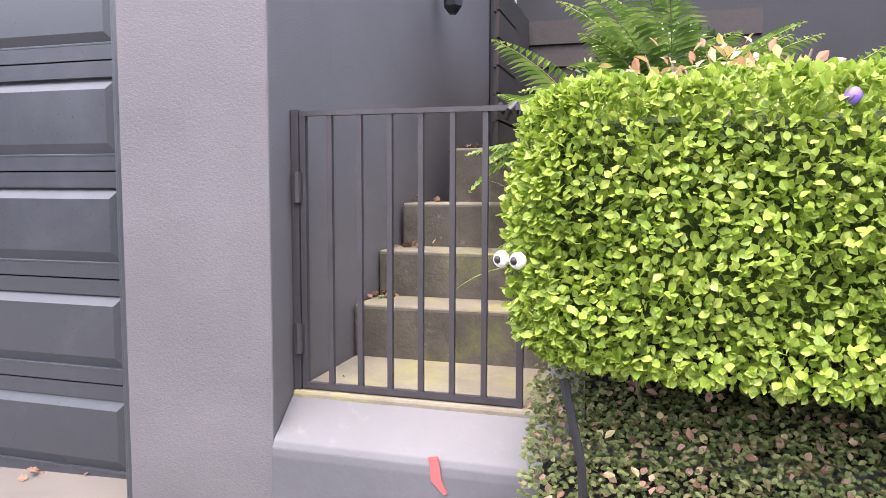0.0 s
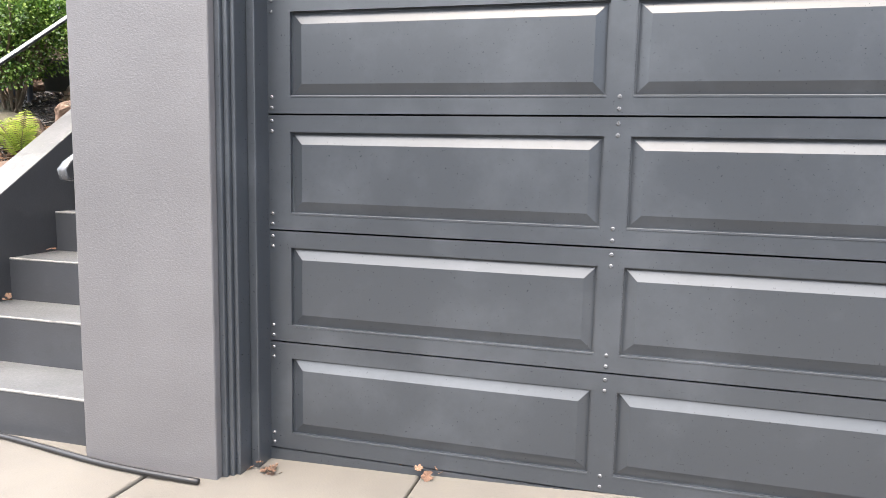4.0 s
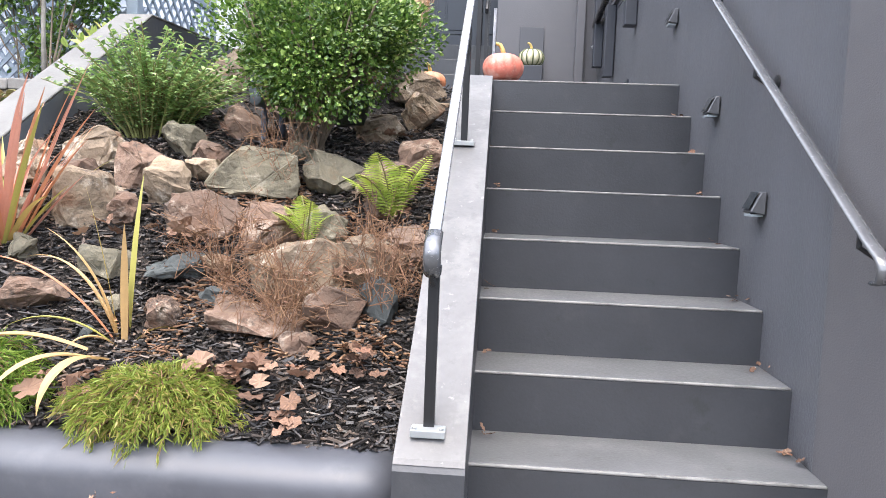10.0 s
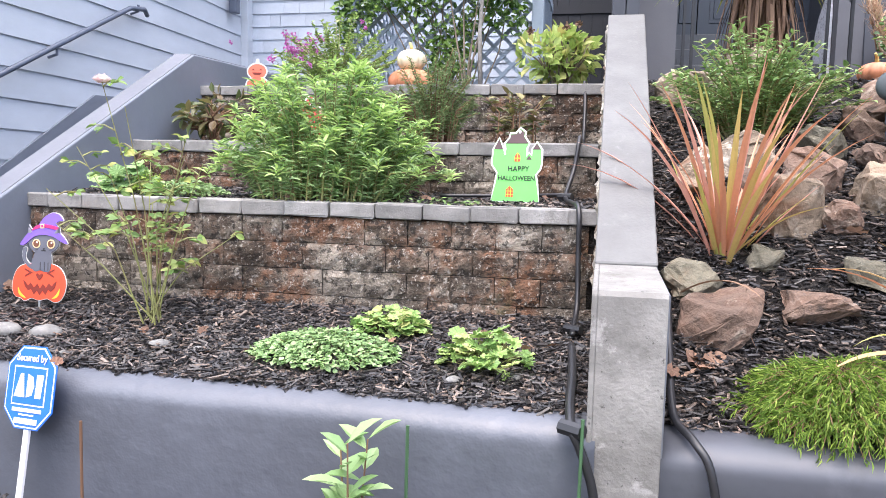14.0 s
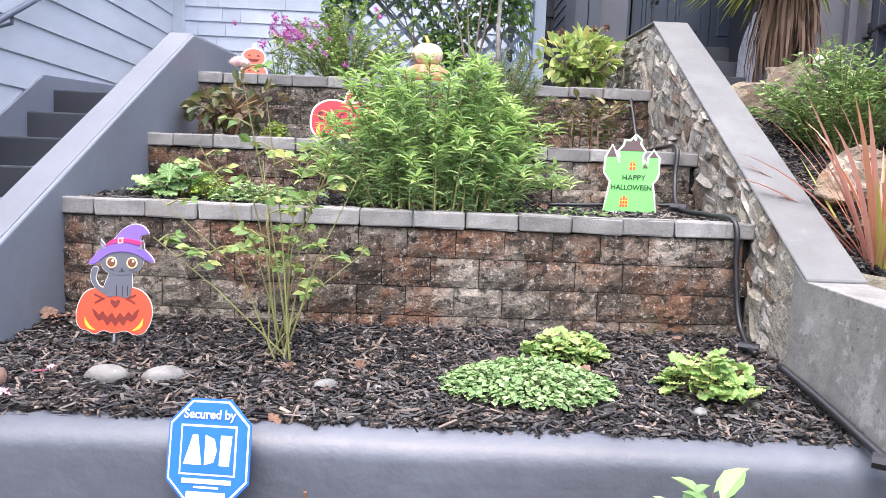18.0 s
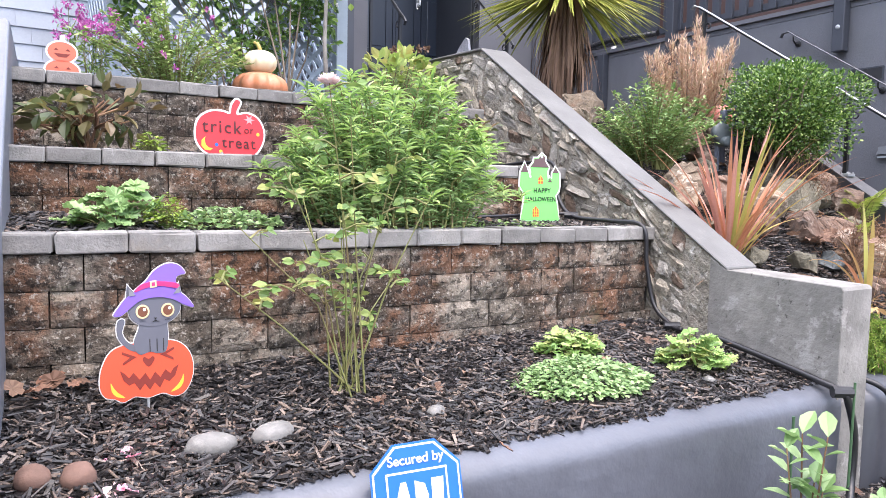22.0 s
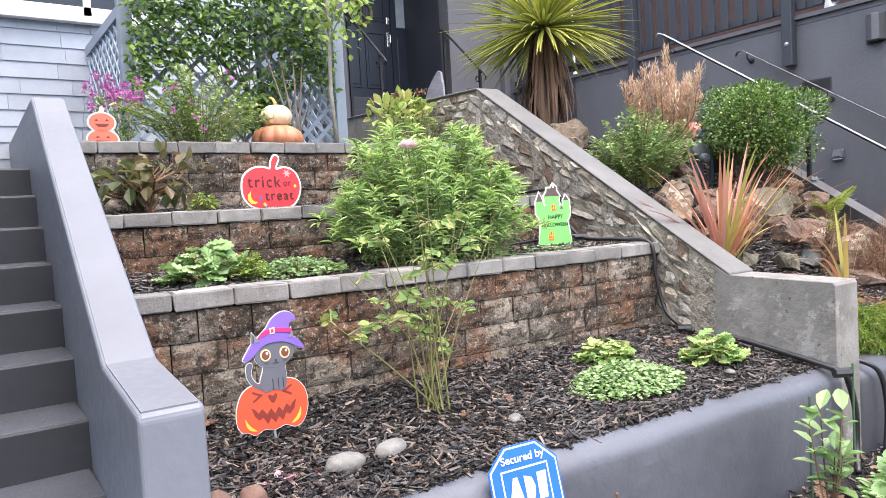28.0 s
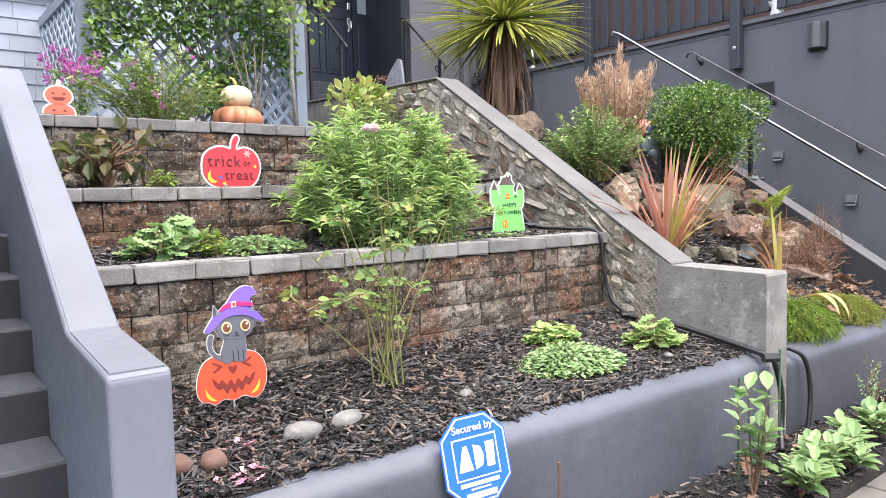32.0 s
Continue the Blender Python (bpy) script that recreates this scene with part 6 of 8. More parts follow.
def bush(name, label, c, radii, n, L, W, material, seed, shape=(OVATE, OVATE_F), stem=BARK, lumps=9, shell=0.45, up=0.25, base=None, category="bush", core=0.0):
    """A leafy bush: stems from its foot to leafy clumps with an uneven outline."""
    r = rng(seed)
    base = base or (c[0], c[1], c[2] - radii[2])
    t = thing(name, label, category, base)
    c = np.array(c) - np.array(base)
    R = np.array(radii)
    hub = c + sphere_dirs(r, lumps) * R * r.uniform(0.35, 0.68, (lumps, 1))
    size = r.uniform(0.34, 0.58, lumps)
    which = r.integers(0, lumps, n)
    d = sphere_dirs(r, n)
    q = (r.uniform(shell, 1.0, (n, 1))) ** 0.6
    P = hub[which] + d * q * size[which][:, None] * R
    keep = P[:, 2] > -0.0
    P, d = P[keep], d[keep]
    n = len(P)
    out = unit((P - c) / R)
    D = unit(out * 0.7 + d * 0.5 + r.normal(0, 0.55, (n, 3)) + [0, 0, up])
    N = unit(out * 0.8 + np.array([0, 0, 0.7]) + r.normal(0, 0.4, (n, 3)))
    s = r.uniform(0.7, 1.25, n)
    part_mesh("leaves", leaf_mesh(name + "_leaves", P, D, N, L * s, W * s, shape), material, t)
    paths = []
    for h in hub:
        mid = h * 0.5 + np.array([r.normal(0, 0.03), r.normal(0, 0.03), 0.02])
        paths.append([(r.normal(0, 0.02), r.normal(0, 0.02), 0), tuple(mid), tuple(h)])
        for k in range(3):
            e = h + sphere_dirs(r, 1)[0] * R * 0.35
            paths.append([tuple(mid), tuple((mid + e) / 2 + r.normal(0, 0.02, 3)), tuple(e)])
    part("stem_work", stems_bm(paths, 0.008), stem, t)
    return t


def rosette_bush(name, label, base, height, spread, stems, per, L, W, material, seed, stem=STEM, lean=0.6, category="bush", crown=False, young=None):
    """Upright stems set all along with whorled narrow leaves."""
    r = rng(seed)
    t = thing(name, label, category, base)
    P, D, N, paths = [], [], [], []
    for i in range(stems):
        a, k = r.uniform(0, 6.283), math.sqrt(r.uniform(0, 1))
        foot = np.array([math.cos(a), math.sin(a), 0]) * k * (0.34 if crown else 0.12)
        tip = np.array([math.cos(a) * k * spread[0], math.sin(a) * k * spread[1], height * r.uniform(0.6, 1.05) * (1 - 0.5 * k**2)])
        if crown:
            tip[2] = height * r.uniform(0.55, 1.12) * (1 - 0.7 * k**4)
            tip[:2] *= r.uniform(0.8, 1.12)
        mid = (foot + tip) / 2 + np.array([0, 0, 0.06]) - np.array([math.cos(a), math.sin(a), 0]) * 0.04
        paths.append([tuple(foot), tuple(mid), tuple(tip)])
        for j in range(per):
            u = (0.03 if crown else 0.12) + (0.97 if crown else 0.88) * (j / per) ** 0.85
            p = (1 - u) ** 2 * foot + 2 * u * (1 - u) * mid + u * u * tip
            b = r.uniform(0, 6.283)
            w = np.array([math.cos(b), math.sin(b), r.uniform(-0.15, 0.75) * (0.4 + u) if not crown else r.uniform(-0.25, 0.5) + 0.75 * u**3])
            P.append(p)
            D.append(w)
            N.append((r.normal(0, 0.3), r.normal(0, 0.3), 1))
    n = len(P)
    s = r.uniform(0.65, 1.2, n)
    part_mesh("leaves", leaf_mesh(name + "_leaves", np.array(P), np.array(D), np.array(N), L * s, W * s, (LANCE, LANCE_F)), material, t)
    part("stem_work", stems_bm(paths, 0.0045), stem, t)
    if crown:
        P, D = [], []
        for path in paths:
            turn_ = r.uniform(0, 6.283)
            for j in range(9):
                b = turn_ + 2.4 * j
                P.append(np.array(path[2]) - [0, 0, 0.004 * j])
                D.append((math.cos(b), math.sin(b), r.uniform(0.2, 0.9) - 0.06 * j))
        s = r.uniform(0.7, 1.25, len(P))
        part_mesh("spray", leaf_mesh("young_shoots", np.array(P), np.array(D), np.array([(0, 0, 1)] * len(P)) + r.normal(0, 0.2, (len(P), 3)), 1.15 * L * s, 1.15 * W * s, (LANCE, LANCE_F)), young, t, "bright yellow-green young shoots")
    return t


# large fresh green bush on the middle terrace
rosette_bush("lance_leaf_bush", "large fresh green bush with narrow leaves on the terrace", (-4.62, 1.40, 1.03), 0.58, (0.56, 0.44), 250, 46, 0.056, 0.0115, LIME, 21, crown=True, young=LIME_TIP)
# box bush, soft bush, shrubs
bush("boxwood_bush", "round dark green boxwood bush on the rockery", (-1.73, 1.43, 1.73), (0.47, 0.46, 0.36), 23000, 0.021, 0.0145, BOX, 22, lumps=20, shell=0.45, base=(-1.8, 1.5, 1.25))
rosette_bush("soft_shrub", "soft mid-green leafy shrub beside the concrete wall", (-2.66, 1.72, 1.34), 0.56, (0.5, 0.42), 140, 34, 0.042, 0.0175, SOFT, 23)
rosette_bush("flowering_shrub", "airy green shrub with small purple flowers by the trellis", (-5.2, 3.1, 1.71), 0.62, (0.52, 0.26), 70, 48, 0.034, 0.019, SPRIG, 24)
bush("hydrangea_bush", "yellowing hydrangea bush with dry flower heads", (-3.66, 3.2, 1.98), (0.29, 0.26, 0.24), 400, 0.085, 0.05, HYDRANGEA, 25, lumps=9, base=(-3.62, 3.2, 1.72))
rosette_bush("rosemary_bush", "grey-green rosemary bush on the upper terrace", (-4.27, 2.08, 1.31), 0.58, (0.3, 0.24), 85, 100, 0.032, 0.0055, ROSEMARY, 26, TWIG)
rosette_bush("small_twiggy_shrub", "small sparse twiggy shrub on the upper terrace", (-3.8, 2.05, 1.31), 0.42, (0.2, 0.15), 10, 12, 0.07, 0.035, HOSTA, 27, TWIG)
bush("bronze_leaf_plant", "bronze and green large-leaved plant on the terrace", (-5.7, 2.28, 1.48), (0.26, 0.2, 0.16), 120, 0.09, 0.05, HOSTA, 28, lumps=8, shell=0.2, stem=TWIG, base=(-5.72, 2.28, 1.33), up=-0.2, category="plant")
for i, (x, y, h_) in enumerate(((-5.72, 3.4, 0.45), (-5.56, 3.45, 0.42), (-5.62, 3.3, 0.36))):
    r = rng(60 + i)
    t = thing("purple_aster", "tall stems with purple flowers by the cheek wall", "flower", (x, y, 1.722), group="purple flowers in the top bed")
    paths = [[(0, 0, 0), (r.normal(0, 0.03), r.normal(0, 0.03), h_ * 0.5), (r.normal(0, 0.08), r.normal(0, 0.05), h_ * r.uniform(0.8, 1.1))] for _ in range(7)]
    part("stem_work", stems_bm(paths, 0.003), STEM, t)
    tips = np.array([p[-1] for p in paths for _ in range(26)]) + r.normal(0, 0.013, (182, 3))
    part_mesh("flower_mass", leaf_mesh("aster_petals", tips, sphere_dirs(r, 182), sphere_dirs(r, 182), 0.026, 0.015, (DIAMOND, DIAMOND_F)), PURPLE, t, "purple petals")
    lp = np.array([np.array(p[1]) * u for p in paths for u in np.linspace(0.3, 1.6, 10)])
    part_mesh("leaves", leaf_mesh("aster_leaves", lp, sphere_dirs(r, 70), sphere_dirs(r, 70), 0.06, 0.012, (LANCE, LANCE_F)), SOFT, t)


def petals_on(name, label, pts, material, seed, size=0.02, per=12):
    r = rng(seed)
    P = np.repeat(np.array(pts), per, 0) + r.normal(0, size * 0.3, (len(pts) * per, 3))
    return tagged(part_mesh(name, leaf_mesh(name, P, sphere_dirs(r, len(P)) + [0, -0.4, 0.2], sphere_dirs(r, len(P)), size, size * 0.6), material), label, "flowers", kind="stuff")


r = rng(31)
petals_on("shrub_flowers", "small purple flowers on the airy shrub", [(-5.22 + r.normal(0, 0.3), 3.0 + r.normal(0, 0.15), 2.05 + r.normal(0, 0.12)) for _ in range(14)], PURPLE, 32)
petals_on("hydrangea_heads", "dry pink hydrangea flower heads", [(-3.62 + r.normal(0, 0.17), 3.1 + r.normal(0, 0.12), 2.16 + r.normal(0, 0.05)) for _ in range(4)], DEAD, 33, 0.028, 20)

# rose
r = rng(35)
rose = thing("rose_bush", "leggy rose bush with one pale pink bloom", "rose", (-5.13, 0.7, 0.525))
paths, P, D, N = [], [], [], []
for i in range(14):
    a = r.uniform(0, 6.283)
    k = r.uniform(0.12, 0.46)
    h_ = r.uniform(0.36, 0.92)
    tip = np.array([math.cos(a) * k, math.sin(a) * k * 0.7, h_])
    if i == 0:
        tip = np.array([-0.12, -0.11, 0.96])
    mid = tip * [0.42, 0.42, 0.5] + np.array([r.normal(0, 0.02), 0.0, 0.03])
    foot = np.array([r.normal(0, 0.025), r.normal(0, 0.02), 0])
    paths.append([tuple(foot), tuple(mid), tuple(tip)])
    for j in range(4):
        u = r.uniform(0.45, 1.0)
        p = (1 - u) ** 2 * foot + 2 * u * (1 - u) * mid + u * u * tip
        b = r.uniform(0, 6.283)
        w = np.array([math.cos(b), math.sin(b), 0.25])
        q = p + w * 0.08
        paths.append([tuple(p), tuple((p + q) / 2 + [0, 0, 0.01]), tuple(q)])
        for s in (-1, 1, 0):
            for f in (0.55, 0.95):
                P.append(p + w * 0.08 * f)
                D.append(w + s * np.array([-math.sin(b), math.cos(b), 0]) * 1.1 + [0, 0, r.normal(-0.35, 0.4)])
                N.append((r.normal(0, 0.6), r.normal(-0.5, 0.5), 0.8))
part("cane_work", stems_bm(paths, 0.0038, 5, 0.4), STEM, rose)
s = r.uniform(0.6, 1.2, len(P))
part_mesh("leaves", leaf_mesh("rose_leaves", np.array(P), np.array(D), np.array(N), 0.042 * s, 0.027 * s), ROSE_LEAF, rose)
n = 46
a = np.arange(n) * 2.4
rr = 0.004 + 0.02 * np.sqrt(np.arange(n) / n)
P = np.stack([-0.12 + rr * np.cos(a) * 0.7, -0.11 + rr * np.sin(a) * 0.7, 0.955 + 0.018 * (1 - rr / 0.024)], 1)
part_mesh("bloom", leaf_mesh("rose_petals", P, np.stack([np.cos(a), np.sin(a), 2.4 - 75 * rr], 1), np.stack([-np.cos(a), -np.sin(a), 0.4 + 0 * a], 1), 0.026, 0.026), PINK, rose, "pale pink rose bloom")


# low plants
def mound(name, label, x, y, z, rx, ry, high, n, size, material, seed, shape=(OVATE, OVATE_F), width=0.8, category="plant", stalks=True):
    r = rng(seed)
    t = thing(name, label, category, (x, y, z))
    a, k = r.uniform(0, 6.283, n), np.sqrt(r.uniform(0, 1, n))
    P = np.stack([rx * k * np.cos(a), ry * k * np.sin(a), high * (1 - 0.75 * k**2) * r.uniform(0.45, 1.0, n)], 1)
    D = np.stack([np.cos(a) + r.normal(0, 0.6, n), np.sin(a) + r.normal(0, 0.6, n), r.normal(0.0, 0.3, n)], 1)
    N = np.stack([np.cos(a) * k * 0.5 + r.normal(0, 0.25, n), np.sin(a) * k * 0.5 + r.normal(0, 0.25, n), 1 + 0 * a], 1)
    s = size * r.uniform(0.6, 1.25, n)
    part_mesh("leaves", leaf_mesh(name + "_leaves", P, D, N, s, s * width, shape), material, t)
    if stalks:
        k = r.choice(n, min(n, 70), False)
        part("stalk_work", stems_bm([[(P[i][0] * 0.2, P[i][1] * 0.2, -0.01), tuple(P[i] * [0.7, 0.7, 0.7]), tuple(P[i])] for i in k], 0.0022, 4), STEM, t)
    return t


mound("groundcover_patch", "pale green mint-like groundcover patch on mulch", -4.3, 0.52, 0.49, 0.28, 0.2, 0.1, 2300, 0.022, GROUNDCOVER, 41)
mound("coral_bells", "lime green coral bells with ruffled leaves", -3.72, 0.5, 0.5, 0.14, 0.11, 0.14, 95, 0.06, HEUCHERA, 42, lobed(), 1.0)
mound("coral_bells", "small lime green leafy clump on mulch", -4.13, 0.78, 0.53, 0.14, 0.1, 0.12, 190, 0.042, HEUCHERA, 43, lobed(5), 1.0)
mound("lady_mantle", "lobed light green perennial on the middle terrace", -5.72, 1.4, 1.03, 0.14, 0.11, 0.16, 65, 0.08, LADY, 44, lobed(8, 0.15), 1.05)
mound("lady_mantle_flowers", "lime yellow flower sprays beside the perennial", -5.56, 1.34, 1.03, 0.08, 0.07, 0.13, 420, 0.014, HEDGE, 45)
mound("groundcover_patch", "grey-green groundcover patch on the middle terrace", -5.36, 1.34, 1.02, 0.22, 0.13, 0.09, 700, 0.025, GROUNDCOVER, 46)
mound("low_seedling", "small lime seedling on the upper terrace", -5.47, 2.2, 1.33, 0.07, 0.05, 0.1, 130, 0.022, HEDGE, 47)
mound("low_weeds", "low green weeds under the large bush", -4.2, 1.28, 1.02, 0.4, 0.1, 0.04, 160, 0.022, SOFT, 48, stalks=False)


def grass_mound(name, label, x, y, z, rx, ry, high, n, material, seed):
    """A feathery evergreen mound: drooping sprays, each set with fine leaflets."""
    r = rng(seed)
    t = thing(name, label, "plant", (x, y, z))
    P, D, N, paths = [], [], [], []
    for i in range(n // 30):
        a, k = r.uniform(0, 6.283), math.sqrt(r.uniform(0, 1))
        p = np.array([rx * 0.85 * k * math.cos(a), ry * 0.85 * k * math.sin(a), high * (1 - 0.7 * k**2) * r.uniform(0.7, 1.1)])
        az, el, ln = a + r.normal(0, 0.6), r.uniform(0.2, 0.9), r.uniform(0.09, 0.17)
        pts = []
        for s in range(10):
            pts.append(p.copy())
            e = el - 1.9 * (s / 9) ** 1.2
            p = p + np.array([math.cos(az) * math.cos(e), math.sin(az) * math.cos(e), math.sin(e)]) * ln / 9
        paths.append([(pts[0][0] * 0.3, pts[0][1] * 0.3, 0.0), tuple(pts[0]), tuple(pts[4]), tuple(pts[9])])
        f = np.gradient(np.array(pts), axis=0)
        f /= np.linalg.norm(f, axis=1)[:, None]
        for s in range(30):
            q = int(r.integers(1, 10))
            P.append(pts[q] + r.normal(0, 0.003, 3))
            D.append(f[q] * 1.0 + r.normal(0, 0.45, 3))
            N.append(r.normal(0, 0.5, 3) + [0, -0.3, 0.8])
    s = r.uniform(0.7, 1.3, len(P))
    part_mesh("spray", leaf_mesh(name, np.array(P), np.array(D), np.array(N), 0.03 * s, 0.0036 * s, (DIAMOND, DIAMOND_F)), material, t)
    part("twig_mass", stems_bm(paths, 0.0022, 4), TWIG, t)
    return t


grass_mound("feathery_conifer", "bright green feathery mound hanging over the wall", -2.62, 0.4, 0.41, 0.28, 0.21, 0.18, 24000, GRASSY, 51)
grass_mound("feathery_conifer", "yellowing feathery mound with a bare middle", -1.96, 0.4, 0.41, 0.25, 0.19, 0.14, 18000, GRASSY_DRY, 52)


def flax(name, label, x, y, z, n, L, W, material, seed, el=(0.7, 1.5), droop=(0.1, 0.7), foot=0.06, category="plant"):
    r = rng(seed)
    t = thing(name, label, category, (x, y, z))
    a = r.uniform(0, 6.283, n)
    P = np.stack([foot * np.cos(a) * r.uniform(0, 1, n), foot * np.sin(a) * r.uniform(0, 1, n), 0 * a], 1)
    for i in range(n):
        me = blade_mesh("blade", P[i : i + 1], a[i : i + 1], r.uniform(*el, 1), L * r.uniform(0.5, 1.1, 1), W * r.uniform(0.7, 1.2, 1), r.uniform(*droop, 1), 9, 0.25)
        part_mesh("blade", me, material, t)
    return t


def flax_mats():
    cols = [((0.46, 0.17, 0.11), (0.6, 0.33, 0.26)), ((0.52, 0.27, 0.13), (0.5, 0.21, 0.13)), ((0.58, 0.4, 0.16), (0.45, 0.36, 0.1)), ((0.25, 0.3, 0.06), (0.45, 0.4, 0.12))]
    return [leafy("flax_blade_%s" % k, [a, b], 0.45, 0.25) for (a, b), k in zip(cols, ("red", "orange", "straw", "green"))]


FL = flax_mats()
t = flax("bronze_flax", "bronze and orange striped flax with sword leaves", -2.88, 0.98, 0.84, 62, 0.74, 0.027, FL[0], 53, (0.8, 1.5), (0.0, 0.85), 0.05)
for i, ch in enumerate(t.children):
    ch.data.materials.clear()
    ch.data.materials.append(FL[(0, 1, 0, 1, 1, 3, 0, 2)[i % 8]])
t = thing("drying_flax", "half-dry striped flax with curling straw leaves", "plant", (-2.2, 0.62, 0.575))
for k, (az, el, L, W, droop) in enumerate(((1.2, 1.5, 0.6, 0.034, 0.12), (3.6, 1.42, 0.56, 0.032, 0.1), (5.2, 1.46, 0.44, 0.03, 0.2), (3.3, 0.95, 0.62, 0.024, 1.1), (2.9, 1.15, 0.55, 0.022, 1.5), (3.4, 0.7, 0.4, 0.02, 1.4), (0.3, 0.9, 0.26, 0.026, 2.4), (3.9, 0.8, 0.22, 0.024, 2.3), (2.4, 0.95, 0.3, 0.018, 2.0), (3.1, 1.3, 0.5, 0.02, 0.9))):
    me = blade_mesh("blade", np.array([(0.012 * math.cos(az), 0.012 * math.sin(az), 0.0)]), [az], [el], [L], [W], [droop], 12, 0.3)
    part_mesh("blade", me, (FL[3], FL[2], FLAX_DRY, FL[1], FLAX_DRY)[k % 5], t)
part("stem", tube([(0, 0, -0.02), (0.004, 0, 0.12), (0, 0.004, 0.24)], 0.013, 7, taper=0.7), TWIG, t, "red-brown flax stem")
for k, (x, y, az, L) in enumerate(((-2.26, 0.5, 3.35, 0.42), (-2.2, 0.46, 4.15, 0.36), (-2.17, 0.46, 4.5, 0.34))):
    t = thing("flax_leaf", "broad pale green and straw flax leaf drooping forward", "leaf", (x, y, rock_z(x, y) + 0.06), group="drooping flax leaves")
    part_mesh("blade", blade_mesh("broad_blade", np.zeros((1, 3)), [az], [0.35], [L], [0.05], [1.0 + 0.5 * k], 12, 0.2), FLAX_DRY, t)
t = flax("dead_flax_leaves", "long dead straw leaves lying against the wall", -3.08, 0.8, 0.74, 9, 0.55, 0.018, PALM_DRY, 58, (0.0, 0.6), (0.6, 1.4), 0.04)


# palm
r = rng(61)
palm = thing("cordyline_palm", "cordyline palm with a round head of yellow-green sword leaves", "palm", (-2.42, 2.85, rock_z(-2.42, 2.85)))
H = 2.72 - rock_z(-2.42, 2.85)
part("trunk", tube([(0, 0, -0.05), (0.01, 0, 0.3), (0, 0.01, H)], 0.07, 10), BARK, palm)
n = 400
d = sphere_dirs(r, n)
d[:, 2] = np.maximum(d[:, 2], -0.5 - 0.3 * d[:, 2])
me = blade_mesh("palm_head", np.array([0, 0, H]) + d * 0.05, np.arctan2(d[:, 1], d[:, 0]), np.arcsin(np.clip(d[:, 2], -0.6, 1)), r.uniform(0.6, 0.84, n), r.uniform(0.024, 0.038, n), r.uniform(0.05, 0.5, n), 6, 0.25)
part_mesh("leaf_head", me, PALM, palm, "radiating yellow-green sword leaves")
n = 300
a = r.uniform(0, 6.283, n)
me = blade_mesh("palm_skirt", np.stack([0.08 * np.cos(a), 0.08 * np.sin(a), H - r.uniform(-0.03, 0.4, n)], 1), a, r.uniform(-1.5, -1.12, n), r.uniform(0.4, 0.75, n), r.uniform(0.015, 0.03, n), r.uniform(0.3, 0.9, n), 5, 0.2)
part_mesh("dead_skirt", me, PALM_DRY, palm, "hanging brown dead leaves")

# bronze conifer
r = rng(63)
con = thing("bronze_conifer", "upright tan bronze-brown dwarf conifer", "conifer", (-1.7, 2.25, rock_z(-1.7, 2.25)))
plumes, P, az, el, L = [], [], [], [], []
for i in range(24):
    a, k = 2.4 * i + r.uniform(-0.3, 0.3), math.sqrt((i + 0.5) / 24)
    tip = np.array([math.cos(a) * k * 0.36, math.sin(a) * k * 0.3, r.uniform(0.55, 0.92) * (1 - 0.25 * k)])
    mid = tip * [0.8, 0.8, 0.45]
    plumes.append([(0, 0, 0), tuple(mid), tuple(tip)])
    for j in range(420):
        u = r.uniform(0.35, 1.0)
        P.append(2 * u * (1 - u) * mid + u * u * tip + r.normal(0, 0.014, 3))
        az.append(r.uniform(0, 6.283))
        el.append(r.uniform(0.1, 0.9) + 0.5 * u**6)
        L.append(r.uniform(0.032, 0.062))
part("branch_work", stems_bm(plumes, 0.006), TWIG, con)
part_mesh("foliage", blade_mesh("conifer_sprays", np.array(P), np.array(az), np.array(el), np.array(L), 0.0062, -0.4, 2), CONIFER, con)


# ferns
def fern(name, label, x, y, z, fronds, L, material, seed, az0=0.0, spread=6.283, el=(0.8, 1.4)):
    r = rng(seed)
    t = thing(name, label, "fern", (x, y, z))
    for i in range(fronds):
        a = az0 + spread * (i + r.uniform(-0.3, 0.3)) / fronds
        e, ln, dr = r.uniform(*el), L * r.uniform(0.75, 1.15), r.uniform(0.5, 1.2)
        pos, pts = np.zeros(3), []
        for s in range(25):
            pts.append(pos.copy())
            q = e - dr * (s / 24) ** 1.4
            pos = pos + np.array([math.cos(a) * math.cos(q), math.sin(a) * math.cos(q), math.sin(q)]) * ln / 24
        pts = np.array(pts)
        fwd = unit(np.gradient(pts, axis=0))
        side = np.array([-math.sin(a), math.cos(a), 0.0])
        P = np.repeat(pts[2:], 2, 0)
        D = np.array([fwd[k] * 0.35 + side * s_ for k in range(2, 25) for s_ in (1, -1)])
        N = np.repeat(np.cross(fwd[2:], side) * -1.0, 2, 0)
        ln_p = np.repeat(ln * 0.26 * np.sin(np.linspace(0.5, 3.1, 23)) ** 0.8, 2) + 0.006
        fr = part_mesh("frond", leaf_mesh("pinnae", P, D, np.abs(N) + [0, 0, 0.3], ln_p, ln / 24 * 0.75, (LANCE, LANCE_F)), material, t)
        part("rib", tube([tuple(p) for p in pts[::4]], 0.0025, 4), STEM, fr)
    return t


